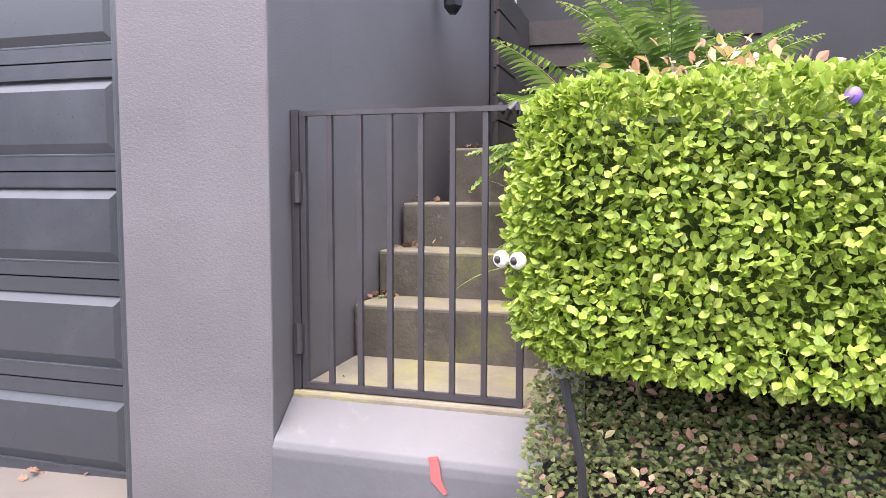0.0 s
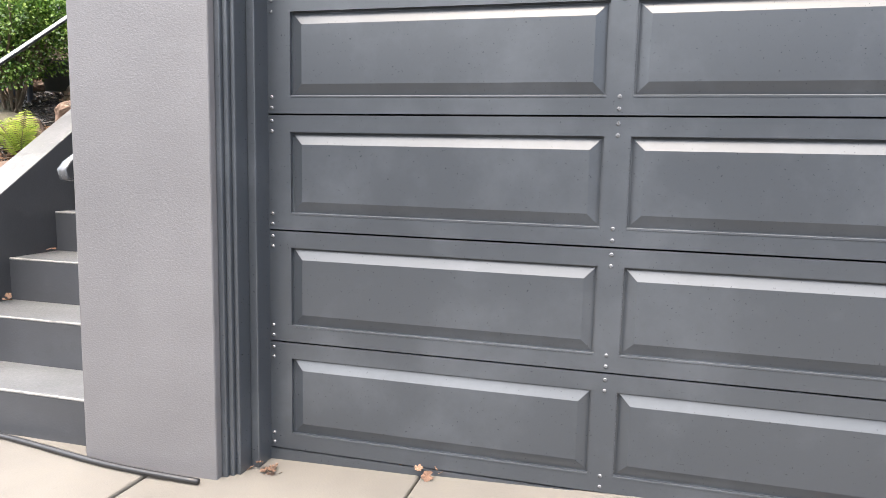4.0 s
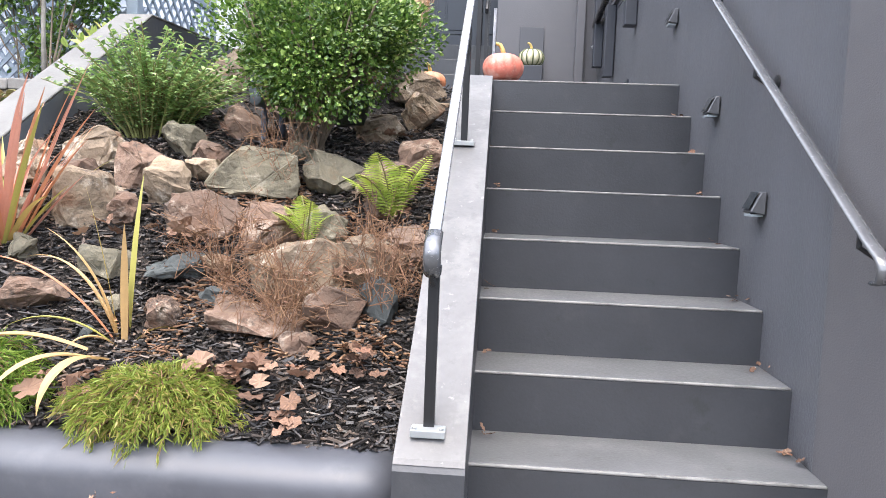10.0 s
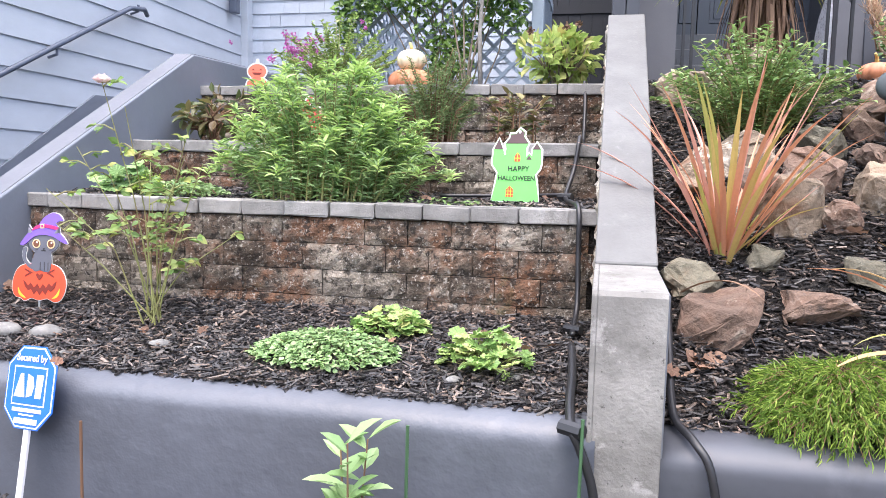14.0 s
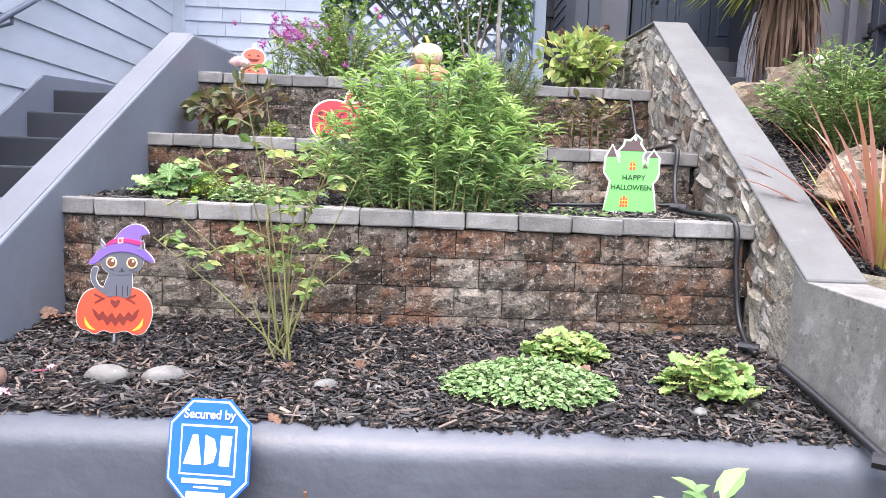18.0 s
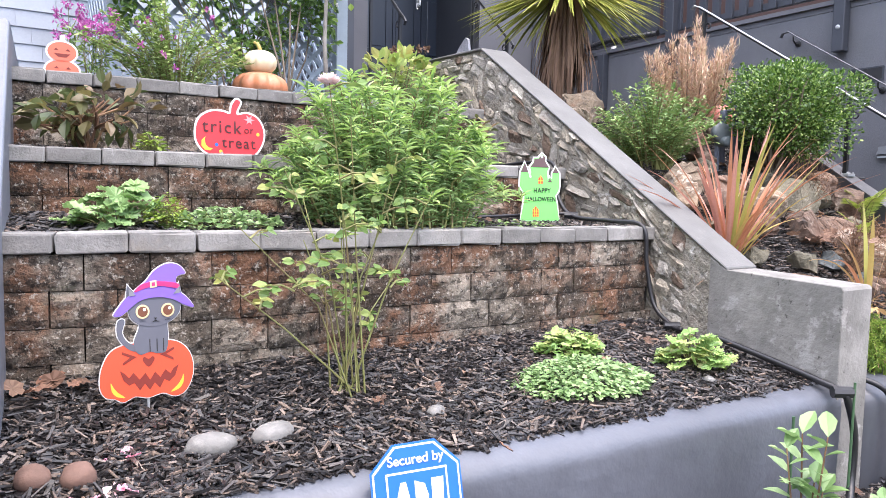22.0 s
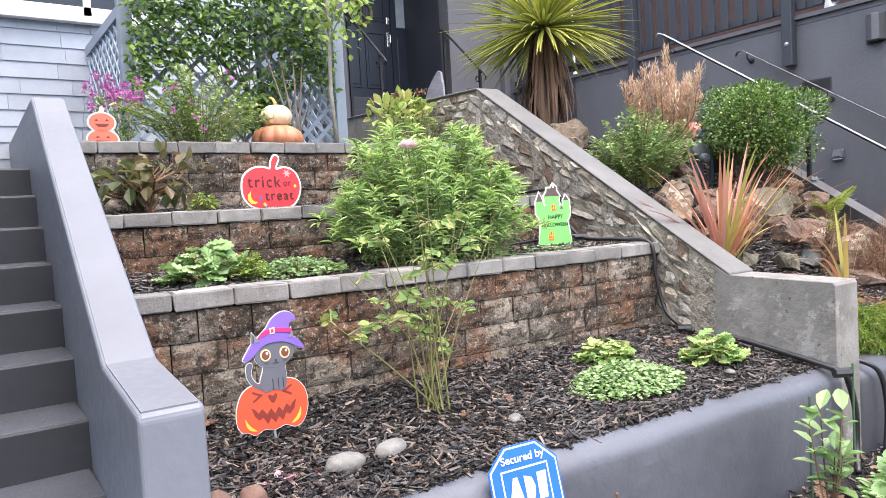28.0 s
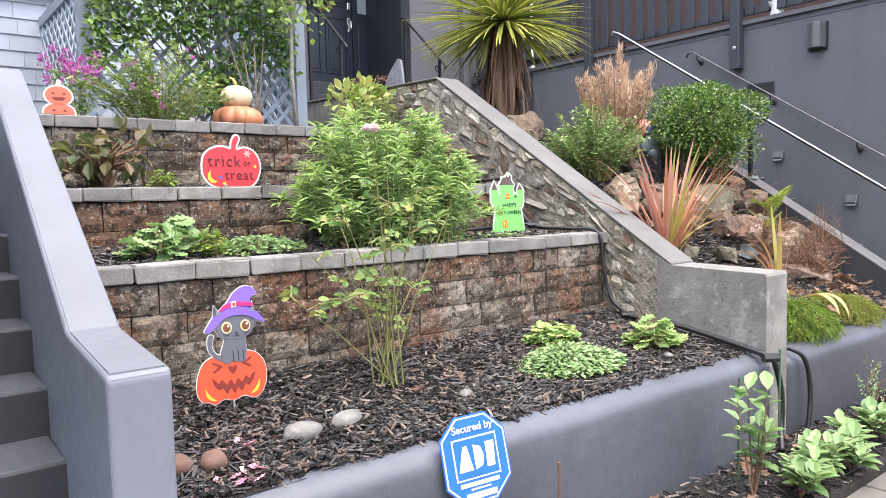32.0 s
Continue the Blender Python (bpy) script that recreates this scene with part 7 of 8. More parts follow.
fern("yellow_fern", "yellow-green fern growing by the cheek wall", -1.38, 1.12, rock_z(-1.38, 1.12), 8, 0.3, FERN, 65, 2.0, 5.0, (0.9, 1.5))
fern("yellow_fern", "small yellow-green fern among the rocks", -1.68, 0.98, rock_z(-1.68, 0.98) + 0.03, 6, 0.2, FERN, 66)
fern("sword_fern", "green sword fern hanging over the side steps", 4.6, 1.1, 1.3, 26, 0.66, FERN_DARK, 67, 0.8, 5.2, (0.1, 0.95))
fern("sword_fern", "green sword fern beside the black fence", 4.85, 1.5, 1.45, 26, 0.7, FERN_DARK, 167, 0, 6.283, (0.2, 1.3))
fern("sword_fern", "green sword fern above the hedge", 5.2, 0.8, 1.22, 30, 0.58, FERN_DARK, 68, 0, 6.283, (0.5, 1.35))
fern("sword_fern", "green sword fern behind the hedge", 5.9, 0.75, 1.22, 28, 0.58, FERN_DARK, 69, 0, 6.283, (0.5, 1.35))
flax("strap_leaf_plant", "green strap-leaved plant beside the side steps", 4.52, 0.72, 0.85, 34, 0.48, 0.022, FERN_DARK, 70, (0.2, 1.4), (0.6, 1.6), 0.06)
bush("leaf_shrub", "dark leafy shrub behind the side steps", (4.75, 1.9, 1.6), (0.42, 0.4, 0.4), 1800, 0.05, 0.026, BOX, 71, base=(4.75, 1.9, 0.8))
bush("autumn_shrub", "shrub with pink and yellow autumn leaves over the hedge", (5.05, 0.4, 1.5), (0.4, 0.25, 0.13), 150, 0.042, 0.028, leafy("autumn_leaves", [(0.4, 0.42, 0.1), (0.55, 0.42, 0.18), (0.6, 0.3, 0.2), (0.55, 0.4, 0.3)]), 72, base=(5.05, 0.35, 0.8))


# dry brown twigs and seed heads in the rockery
def dry_shrub(x, y, n, high, spread, seed, label):
    r = rng(seed)
    t = thing("dry_shrub", label, "shrub", (x, y, rock_z(x, y)))
    paths = []
    for i in range(n):
        a, k = r.uniform(0, 6.283), r.uniform(0.1, 1)
        tip = np.array([math.cos(a) * k * spread, math.sin(a) * k * spread * 0.7, high * r.uniform(0.35, 1.0) * (1 - 0.4 * k)])
        paths.append([(r.normal(0, 0.03), r.normal(0, 0.03), -0.01), tuple(tip * [0.4, 0.4, 0.6] + r.normal(0, 0.02, 3)), tuple(tip)])
        for j in range(3):
            u = r.uniform(0.4, 0.9)
            p = tip * [0.4 + 0.6 * u, 0.4 + 0.6 * u, u]
            paths.append([tuple(p), tuple(p + r.normal(0, 0.03, 3)), tuple(p + r.normal(0, 0.05, 3) + [0, 0, 0.03])])
    part("twig_mass", stems_bm(paths, 0.0017, 4, 0.5), TWIG, t)
    P = np.array([p[-1] for p in paths])
    part_mesh("seed_fluff", leaf_mesh("seed_leaves", P, sphere_dirs(r, len(P)), sphere_dirs(r, len(P)), 0.014, 0.006, (DIAMOND, DIAMOND_F)), DEAD, t)


dry_shrub(-1.66, 0.68, 80, 0.38, 0.34, 81, "dead brown twiggy shrub in front of the rocks")
dry_shrub(-1.95, 0.85, 40, 0.42, 0.34, 82, "thin dry stems among the rocks")
dry_shrub(-1.45, 0.98, 28, 0.16, 0.2, 83, "low rusty dead fern litter")
dry_shrub(-1.85, 1.2, 22, 0.5, 0.25, 84, "tall dry grass stems below the boxwood")
dry_shrub(-1.36, 0.75, 45, 0.5, 0.25, 85, "tall bare stems by the cheek wall")

# trellis vine and small tree
r = rng(91)
vine = thing("jasmine_vine", "dark green flowering vine climbing the trellis", "climbing plant", (-4.7, 3.78, 1.74))
paths, P = [], []
for i in range(16):
    x0 = r.uniform(-0.3, 0.45)
    x1 = r.uniform(-0.66, 0.75)
    pts = [(x0, 0.0, 0), (x0 + (x1 - x0) * 0.4 + r.normal(0, 0.05), -0.02, 0.4), (x0 + (x1 - x0) * 0.8, -0.01, 0.8), (x1, -0.03, r.uniform(0.9, 1.25))]
    paths.append(pts)
part("stem_work", stems_bm(paths, 0.007), BARK, vine)
n = 6000
x = r.uniform(-0.75, 0.78, n)
z = r.uniform(0.2, 1.4, n)
dens = np.array([noise.noise(Vector((a * 2.6, b * 2.6, 4))) for a, b in zip(x, z)]) + 0.75 * (z - 0.62) + 0.16 - 0.25 * np.abs(x)
k = dens > r.uniform(-0.25, 0.3, n)
x, z = x[k], z[k]
n = len(x)
P = np.stack([x, -0.02 - r.uniform(0, 0.16, n) * np.clip(z, 0.3, 1), z], 1)
D = np.stack([r.normal(0, 0.7, n), r.normal(-0.5, 0.4, n), r.normal(-0.35, 0.5, n)], 1)
N = np.stack([r.normal(0, 0.4, n), -0.8 + 0 * x, 0.6 + r.normal(0, 0.3, n)], 1)
s = r.uniform(0.6, 1.25, n)
part_mesh("leaves", leaf_mesh("vine_leaves", P, D, N, 0.056 * s, 0.031 * s), VINE, vine)
k = r.choice(n, 55, False)
Pf = np.repeat(P[k] + [0, -0.03, 0], 6, 0)
part_mesh("flower_mass", leaf_mesh("vine_flowers", Pf, sphere_dirs(r, len(Pf)) + [0, -0.5, 0], sphere_dirs(r, len(Pf)), 0.02, 0.012, (DIAMOND, DIAMOND_F)), WHITE_FLOWER, vine, "small white flowers")

r = rng(93)
tree = thing("young_tree", "slender young tree with light green leaves", "tree", (-4.2, 3.2, 1.72))
limbs = [[(0.02, 0, -0.02), (0.0, 0.02, 0.45), (0.02, 0.02, 0.95), (-0.03, 0, 1.5)]]
tips = []
for i in range(15):
    z0 = r.uniform(0.75, 1.45)
    a = r.uniform(0, 6.283)
    e = np.array([math.cos(a) * r.uniform(0.2, 0.5), math.sin(a) * 0.25, z0 + r.uniform(0.1, 0.4)])
    limbs.append([(0.01, 0.01, z0), tuple((e + [0.01, 0.01, z0]) / 2 + [0, 0, 0.04]), tuple(e)])
    tips.append(e)
part("trunk", tube(limbs[0], 0.018, 8, taper=0.5), GREY_BARK, tree, "", True)
part("limb_work", stems_bm(limbs[1:], 0.006), GREY_BARK, tree)
tips = np.array(tips)
n = 620
P = tips[r.integers(0, len(tips), n)] * r.uniform(0.75, 1.1, (n, 1)) + r.normal(0, 0.06, (n, 3))
part_mesh("crown", leaf_mesh("tree_leaves", P, np.stack([r.normal(0, 0.8, n), r.normal(-0.2, 0.5, n), r.normal(-0.6, 0.3, n)], 1), np.stack([r.normal(0, 0.5, n), -0.4 + 0 * P[:, 0], 0.8 + 0 * P[:, 0]], 1), 0.06 * r.uniform(0.6, 1.2, n), 0.042), MAPLE, tree)
t2 = thing("forked_shrub", "bare forked stems in front of the trellis", "shrub", (-4.35, 3.55, 1.72))
part("stem_work", stems_bm([[(0, 0, 0), (0.04 * s, 0, 0.3), (0.13 * s, 0.1, 0.8)] for s in (-1.2, -0.4, 0.5, 1.1)], 0.011), BARK, t2)

# hedge by the gate
r = rng(95)
hedge = thing("clipped_hedge", "clipped lime green hedge with rounded edges", "hedge", (5.3, -0.02, 0.0))
hx, hy, hz0, hz1 = 0.86, 0.28, 0.7, 1.42
# added filler box; its dark green stands for shade between the leaves
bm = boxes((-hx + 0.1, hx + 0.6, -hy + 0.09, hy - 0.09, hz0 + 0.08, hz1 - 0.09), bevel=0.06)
part("core", bm, HEDGE_SHADE, hedge)
n = 30000
P = np.stack([r.uniform(-hx, hx + 0.6, n), r.uniform(-hy, hy, n), r.uniform(hz0, hz1, n)], 1)
side = r.choice(4, n, p=[0.6, 0.2, 0.12, 0.08])
P[side == 0, 1] = -hy + np.abs(r.normal(0, 0.05, (side == 0).sum()))
P[side == 1, 2] = hz1 - np.abs(r.normal(0, 0.04, (side == 1).sum()))
P[side == 2, 0] = -hx + np.abs(r.normal(0, 0.05, (side == 2).sum()))
P[side == 3, 2] = hz0 + np.abs(r.normal(0, 0.06, (side == 3).sum()))
ce = np.array([0.3, 0, (hz0 + hz1) / 2])
half = np.array([hx + 0.3, hy, (hz1 - hz0) / 2])
q = (P - ce) / half
q4 = (np.abs(q) ** 8).sum(1) ** 0.125
P = ce + q / np.maximum(q4, 1.0)[:, None] * half
wob = np.array([noise.noise(Vector(p) * 5) for p in P])
nrm = unit((q / np.maximum(q4, 1)[:, None]) ** 5 + 1e-6)
P = P + nrm * (0.035 * wob)[:, None]
D = unit(nrm * 0.6 + r.normal(0, 0.6, (n, 3)) + [0, 0, 0.25])
s = r.uniform(0.65, 1.25, n)
part_mesh("leaves", leaf_mesh("hedge_leaves", P, D, nrm * 0.6 + [0, 0, 0.6] + r.normal(0, 0.4, (n, 3)), 0.026 * s, 0.0195 * s), HEDGE, hedge)
part("trunk_work", stems_bm([[(x, 0.05, 0.3), (x + r.normal(0, 0.03), 0.03, 0.55), (x + r.normal(0, 0.1), 0, 0.85)] for x in np.arange(-0.5, 1.3, 0.6)], 0.008), BARK, hedge)
P0 = rng(96)
n = 17000
x, y = P0.uniform(4.46, 6.6, n), P0.uniform(-0.28, 0.12, n)
z = np.interp(y, [-0.3, -0.05, 0.12], [0.05, 0.4, 0.5]) + P0.uniform(0, 0.2, n)
tagged(part_mesh("ivy_groundcover", leaf_mesh("ivy", np.stack([x, y, z], 1), np.stack([P0.normal(0, 1, n), P0.normal(-0.5, 0.6, n), P0.normal(0, 0.4, n)], 1), np.stack([P0.normal(0, 0.4, n), -0.6 + 0 * x, 0.9 + 0 * x], 1), 0.019 * P0.uniform(0.6, 1.3, n), 0.014), IVY), "small-leaved green groundcover under the hedge", "groundcover", kind="stuff")
n = 900
x, y = P0.uniform(4.46, 6.6, n), P0.uniform(-0.3, 0.05, n)
z = np.interp(y, [-0.3, -0.05, 0.12], [0.09, 0.44, 0.54]) + P0.uniform(0.0, 0.16, n)
tagged(part_mesh("dry_leaf_litter", leaf_mesh("dry_leaves", np.stack([x, y, z], 1), sphere_dirs(P0, n), np.stack([P0.normal(0, 0.5, n), -0.7 + 0 * x, 0.8 + 0 * x], 1), 0.034 * P0.uniform(0.5, 1.2, n), 0.02), leafy("dry_pink_brown_leaves", [(0.16, 0.08, 0.05), (0.34, 0.2, 0.13), (0.5, 0.34, 0.27), (0.42, 0.4, 0.16)])), "dry brown and pinkish leaves caught in the groundcover", "leaf litter", kind="stuff")
structure("hedge_bank", prism([(-0.3, -0.1), (-0.3, 0.06), (-0.06, 0.39), (0.0, 0.4), (0.0, -0.1)], 4.5, 7.5), SOIL, "dark soil bank under the hedge")
for dx, dy in ((0.0, 0.0), (0.045, -0.025)):
    t = thing("eyeball_light", "white eyeball ornament with a black pupil", "ornament", (4.42 + dx, -0.24 + dy, 0.985), group="eyeball string on the hedge", turn=-25)
    part("ball", lathe([(0.003, -0.022), (0.012, -0.018), (0.019, -0.01), (0.022, 0), (0.019, 0.01), (0.012, 0.018), (0.003, 0.022)], 16), WHITE_GLOSS, t, "", True)
    bm = lathe([(0.0105, 0.0), (0.007, 0.0035), (0.002, 0.005)], 12)
    bmesh.ops.transform(bm, matrix=pose(0, -0.019, 0, 90), verts=bm.verts)
    part("pupil", bm, PLASTIC_BLACK, t, "black pupil", True)
t = thing("purple_ball", "small purple ball ornament in the hedge", "ornament", (5.16, -0.3, 1.35))
part("ball", lathe([(0.003, -0.019), (0.012, -0.015), (0.019, 0), (0.012, 0.015), (0.003, 0.019)], 14), INK["purple"], t, "", True)
t = thing("black_stake", "black plastic stake under the hedge", "stake", (4.62, -0.2, 0.12))
part("stake", tube([(0.02, 0, 0), (0, 0, 0.35), (-0.05, 0.02, 0.56)], 0.012, 6), PLASTIC_BLACK, t)


# leafy plants in the strip bed
def leafy_plant(x, y, z, n, high, seed, L=0.085, W=0.045):
    r = rng(seed)
    t = thing("leafy_perennial", "pale veined leafy perennial at the wall foot", "plant", (x, y, z), group="plants in the strip bed")
    P, D, N, paths = [], [], [], []
    for i in range(n):
        a, k = r.uniform(0, 6.283), r.uniform(0.2, 1)
        tip = np.array([math.cos(a) * 0.1 * k, math.sin(a) * 0.08 * k, high * r.uniform(0.55, 1.0)])
        paths.append([(0, 0, 0), tuple(tip * [0.6, 0.6, 0.5]), tuple(tip)])
        for j in range(9):
            u = 1 - 0.6 * (j / 9)
            b = j * 2.4 + r.uniform(0, 0.6)
            P.append(tip * u)
            D.append((math.cos(b), math.sin(b), 0.7 - 0.09 * j))
            N.append((-math.cos(b) * 0.4, -math.sin(b) * 0.4, 1))
    s = r.uniform(0.6, 1.15, len(P))
    part("stem_work", stems_bm(paths, 0.0045), TWIG, t)
    part_mesh("leaves", leaf_mesh("perennial_leaves", np.array(P), np.array(D), np.array(N), L * s, W * s), GROUNDCOVER, t)


leafy_plant(-3.62, -0.24, 0.02, 8, 0.17, 101, 0.1, 0.052)
leafy_plant(-3.98, -0.15, 0.02, 6, 0.46, 102, 0.1, 0.05)
leafy_plant(-3.84, -0.27, 0.02, 7, 0.13, 112, 0.1, 0.05)
leafy_plant(-3.2, -0.22, 0.02, 8, 0.15, 103, 0.1, 0.05)
leafy_plant(-2.92, -0.2, 0.02, 8, 0.18, 104, 0.1, 0.05)
leafy_plant(-3.4, -0.28, 0.02, 7, 0.14, 105, 0.095, 0.05)
dry_seed = thing("dry_seed_plant", "dried red-brown seed heads on thin stems", "plant", (-1.95, -0.1, 0.02))
r = rng(106)
paths = [[(0, 0, 0), (r.normal(0, 0.04), r.normal(0, 0.03), 0.14), (r.normal(0, 0.1), r.normal(0, 0.06), r.uniform(0.2, 0.34))] for _ in range(26)]
part("stem_work", stems_bm(paths, 0.002, 4), TWIG, dry_seed)
P = np.array([p[2] for p in paths for _ in range(22)]) + r.normal(0, 0.014, (572, 3))
part_mesh("seed_fluff", leaf_mesh("seed_heads", P, sphere_dirs(r, 572), sphere_dirs(r, 572), 0.016, 0.007, (DIAMOND, DIAMOND_F)), DEAD, dry_seed)
dry2 = thing("thin_dry_grass", "thin dry grass with small leaves at the wall foot", "plant", (-2.55, -0.05, 0.02))
paths = [[(0, 0, 0), (r.normal(0, 0.05), r.normal(0, 0.03), 0.15), (r.normal(0, 0.1), r.normal(0, 0.05), r.uniform(0.2, 0.33))] for _ in range(12)]
part("stem_work", stems_bm(paths, 0.0018, 4), TWIG, dry2)
P = np.array([np.array(p[2]) * u for p in paths for u in np.linspace(0.4, 1, 14)])
part_mesh("leaves", leaf_mesh("thin_leaves", P, sphere_dirs(r, len(P)), sphere_dirs(r, len(P)), 0.02, 0.008, (DIAMOND, DIAMOND_F)), GROUNDCOVER, dry2)
for x, y, h_, m_, lab in ((-3.86, -0.02, 0.46, POST_GREEN, "thin green garden stake before the wall"), (-3.385, 0.04, 0.5, POST_GREEN, "thin green garden stake beside the divider"), (-4.93, 0.02, 0.36, TWIG, "thin bamboo stake before the wall")):
    t = thing("garden_stake", lab, "stake", (x, y, 0.0))
    part("stake", tube([(0, 0, 0), (0.004, 0, h_)], 0.005, 7), m_, t)

# ---- yard signs ----


def plate(points, y0, y1, bm=None):
    """An (x, z) outline with thickness from y0 to y1."""
    bm = bm or bmesh.new()
    a = [bm.verts.new((x, y0, z)) for x, z in points]
    b = [bm.verts.new((x, y1, z)) for x, z in points]
    n = len(points)
    made = [bm.faces.new(a), bm.faces.new(b[::-1])] + [bm.faces.new((a[i], b[i], b[(i + 1) % n], a[(i + 1) % n])) for i in range(n)]
    bmesh.ops.recalc_face_normals(bm, faces=made)
    return bm


def oval(cx, cz, rx, rz, n=24, a0=0.0, a1=360.0):
    return [(cx + rx * math.cos(radians(a0 + (a1 - a0) * i / n)), cz + rz * math.sin(radians(a0 + (a1 - a0) * i / n))) for i in range(n if a1 - a0 >= 360 else n + 1)]


def smooth_outline(points, cuts=5):
    out, n = [], len(points)
    for i in range(n):
        p0, p1, p2, p3 = (np.array(points[(i + k) % n]) for k in (-1, 0, 1, 2))
        for k in range(cuts):
            u = k / cuts
            out.append(tuple(0.5 * (2 * p1 + (p2 - p0) * u + (2 * p0 - 5 * p1 + 4 * p2 - p3) * u * u + (3 * p1 - p0 - 3 * p2 + p3) * u**3)))
    return out


def grown(points, by):
    """The outline pushed outwards."""
    n, out = len(points), []
    area = sum(points[i][0] * points[(i + 1) % n][1] - points[(i + 1) % n][0] * points[i][1] for i in range(n))
    s = 1 if area > 0 else -1
    for i in range(n):
        a, b = Vector(points[i - 1]), Vector(points[(i + 1) % n])
        d = (b - a)
        d = d.normalized() if d.length else Vector((1, 0))
        out.append((points[i][0] + s * d.y * by, points[i][1] - s * d.x * by))
    return out


def lettering(text, size, x, z, y, material, parent, turn=0.0, label="", shear=0.0, bold=0.018, spacing=1.0):
    cu = bpy.data.curves.new("lettering", "FONT")
    cu.body, cu.size, cu.extrude, cu.align_x, cu.align_y, cu.shear, cu.offset = text, size, 0.0006, "CENTER", "CENTER", shear, size * bold
    cu.space_character = spacing
    ob = bpy.data.objects.new("lettering_curve", cu)
    me = bpy.data.meshes.new_from_object(ob)
    bpy.data.objects.remove(ob)
    me.transform(pose(x, y, z, 90, -turn, 0))
    return part_mesh("lettering", me, material, parent, label)


def layer(name, pts, depth, material, parent, label=""):
    return part(name, plate(pts, -0.003 - depth * 0.0012, 0.0 if depth == 0 else -0.002), material, parent, label)


# green castle
cas = thing("castle_sign", "flat green castle yard sign with a greeting", "yard sign", (-3.735, 1.47, 1.03), turn=-8, tilt=(-4, 0))
shape = [(-0.112, 0.012), (0.112, 0.012), (0.098, 0.09), (0.09, 0.128), (0.108, 0.15), (0.114, 0.17), (0.114, 0.232), (0.092, 0.262), (0.074, 0.232), (0.072, 0.205), (0.058, 0.217), (0.046, 0.2), (0.044, 0.24), (0.054, 0.258), (0.032, 0.288), (0.036, 0.305), (0.014, 0.322), (-0.006, 0.3), (-0.03, 0.3), (-0.034, 0.28), (-0.054, 0.258), (-0.048, 0.235), (-0.056, 0.212), (-0.064, 0.232), (-0.084, 0.28), (-0.108, 0.232), (-0.112, 0.17), (-0.085, 0.135), (-0.092, 0.09)]
cas.matrix_basis = cas.matrix_basis @ Matrix.Diagonal((1.03, 1, 1.1, 1))
layer("white_edge", grown(shape, 0.008), 0, INK["white"], cas, "white border")
layer("green_face", shape, 1, INK["green"], cas, "bright green face")
for p in ([(-0.053, 0.258), (0.053, 0.258), (0.031, 0.288), (0.034, 0.304), (0.014, 0.32), (-0.005, 0.298), (-0.028, 0.297), (-0.033, 0.28)], [(-0.107, 0.233), (-0.064, 0.233), (-0.084, 0.278)], [(0.073, 0.233), (0.112, 0.233), (0.092, 0.26)], [(0.046, 0.19), (0.072, 0.19), (0.058, 0.208)]):
    layer("roof_print", p, 2, INK["brown"], cas, "dark roof")
for gx, gz, gr in ((0.012, 0.308, 0.006), (-0.054, 0.214, 0.005), (0.05, 0.214, 0.005)):
    layer("ghost_print", oval(gx, gz, gr, gr * 1.3, 14), 4, INK["white"], cas)
layer("window_print", [(-0.008, 0.182), (0.018, 0.182), (0.018, 0.205), (0.005, 0.22), (-0.008, 0.205)], 2, INK["orange"], cas, "orange window")
layer("window_bars", [(-0.008, 0.194), (0.018, 0.194), (0.018, 0.198), (-0.008, 0.198)], 3, INK["yellow"], cas)
layer("window_bars", [(0.003, 0.182), (0.007, 0.182), (0.007, 0.216), (0.003, 0.216)], 3, INK["yellow"], cas)
layer("door_print", [(-0.042, 0.03), (-0.008, 0.03), (-0.008, 0.062), (-0.025, 0.078), (-0.042, 0.062)], 2, INK["orange"], cas, "orange door")
for k in range(2):
    layer("door_bars", [(-0.033 + 0.012 * k, 0.03), (-0.03 + 0.012 * k, 0.03), (-0.03 + 0.012 * k, 0.07), (-0.033 + 0.012 * k, 0.07)], 3, INK["yellow"], cas)
    layer("door_bars", [(-0.042, 0.04 + 0.014 * k), (-0.008, 0.04 + 0.014 * k), (-0.008, 0.043 + 0.014 * k), (-0.042, 0.043 + 0.014 * k)], 3, INK["yellow"], cas)
lettering("HAPPY", 0.032, 0.012, 0.15, -0.0066, INK["black"], cas, 0, "black words", 0.0, 0.01, 1.05)
lettering("HALLOWEEN", 0.029, 0.004, 0.11, -0.0066, INK["black"], cas, 0, "", 0.0, 0.01)
part("stake", boxes((-0.004, 0.004, -0.002, 0.004, -0.08, 0.05)), METER, cas)

# red pumpkin board
tt = thing("trick_or_treat_sign", "red pumpkin-shaped yard sign with words", "yard sign", (-5.1, 2.2, 1.335), turn=10, tilt=(-4, 0))
shape = smooth_outline([(0.0, 0.005), (0.07, 0.0), (0.13, 0.02), (0.17, 0.08), (0.175, 0.14), (0.145, 0.195), (0.09, 0.215), (0.04, 0.205), (0.035, 0.225), (0.055, 0.268), (0.035, 0.28), (0.012, 0.25), (0.0, 0.208), (-0.04, 0.215), (-0.1, 0.21), (-0.155, 0.175), (-0.175, 0.12), (-0.17, 0.06), (-0.13, 0.015), (-0.07, 0.0)])
layer("white_edge", grown(shape, 0.01), 0, INK["white"], tt, "white border")
layer("red_face", shape, 1, INK["red"], tt, "glossy red face")
lettering("trick", 0.088, -0.045, 0.138, -0.0066, INK["maroon"], tt, 0, "dark red words", 0.0, 0.006, 1.2)
lettering("or", 0.05, 0.095, 0.132, -0.0066, INK["maroon"], tt, 0, "", 0.0, 0.004, 1.1)
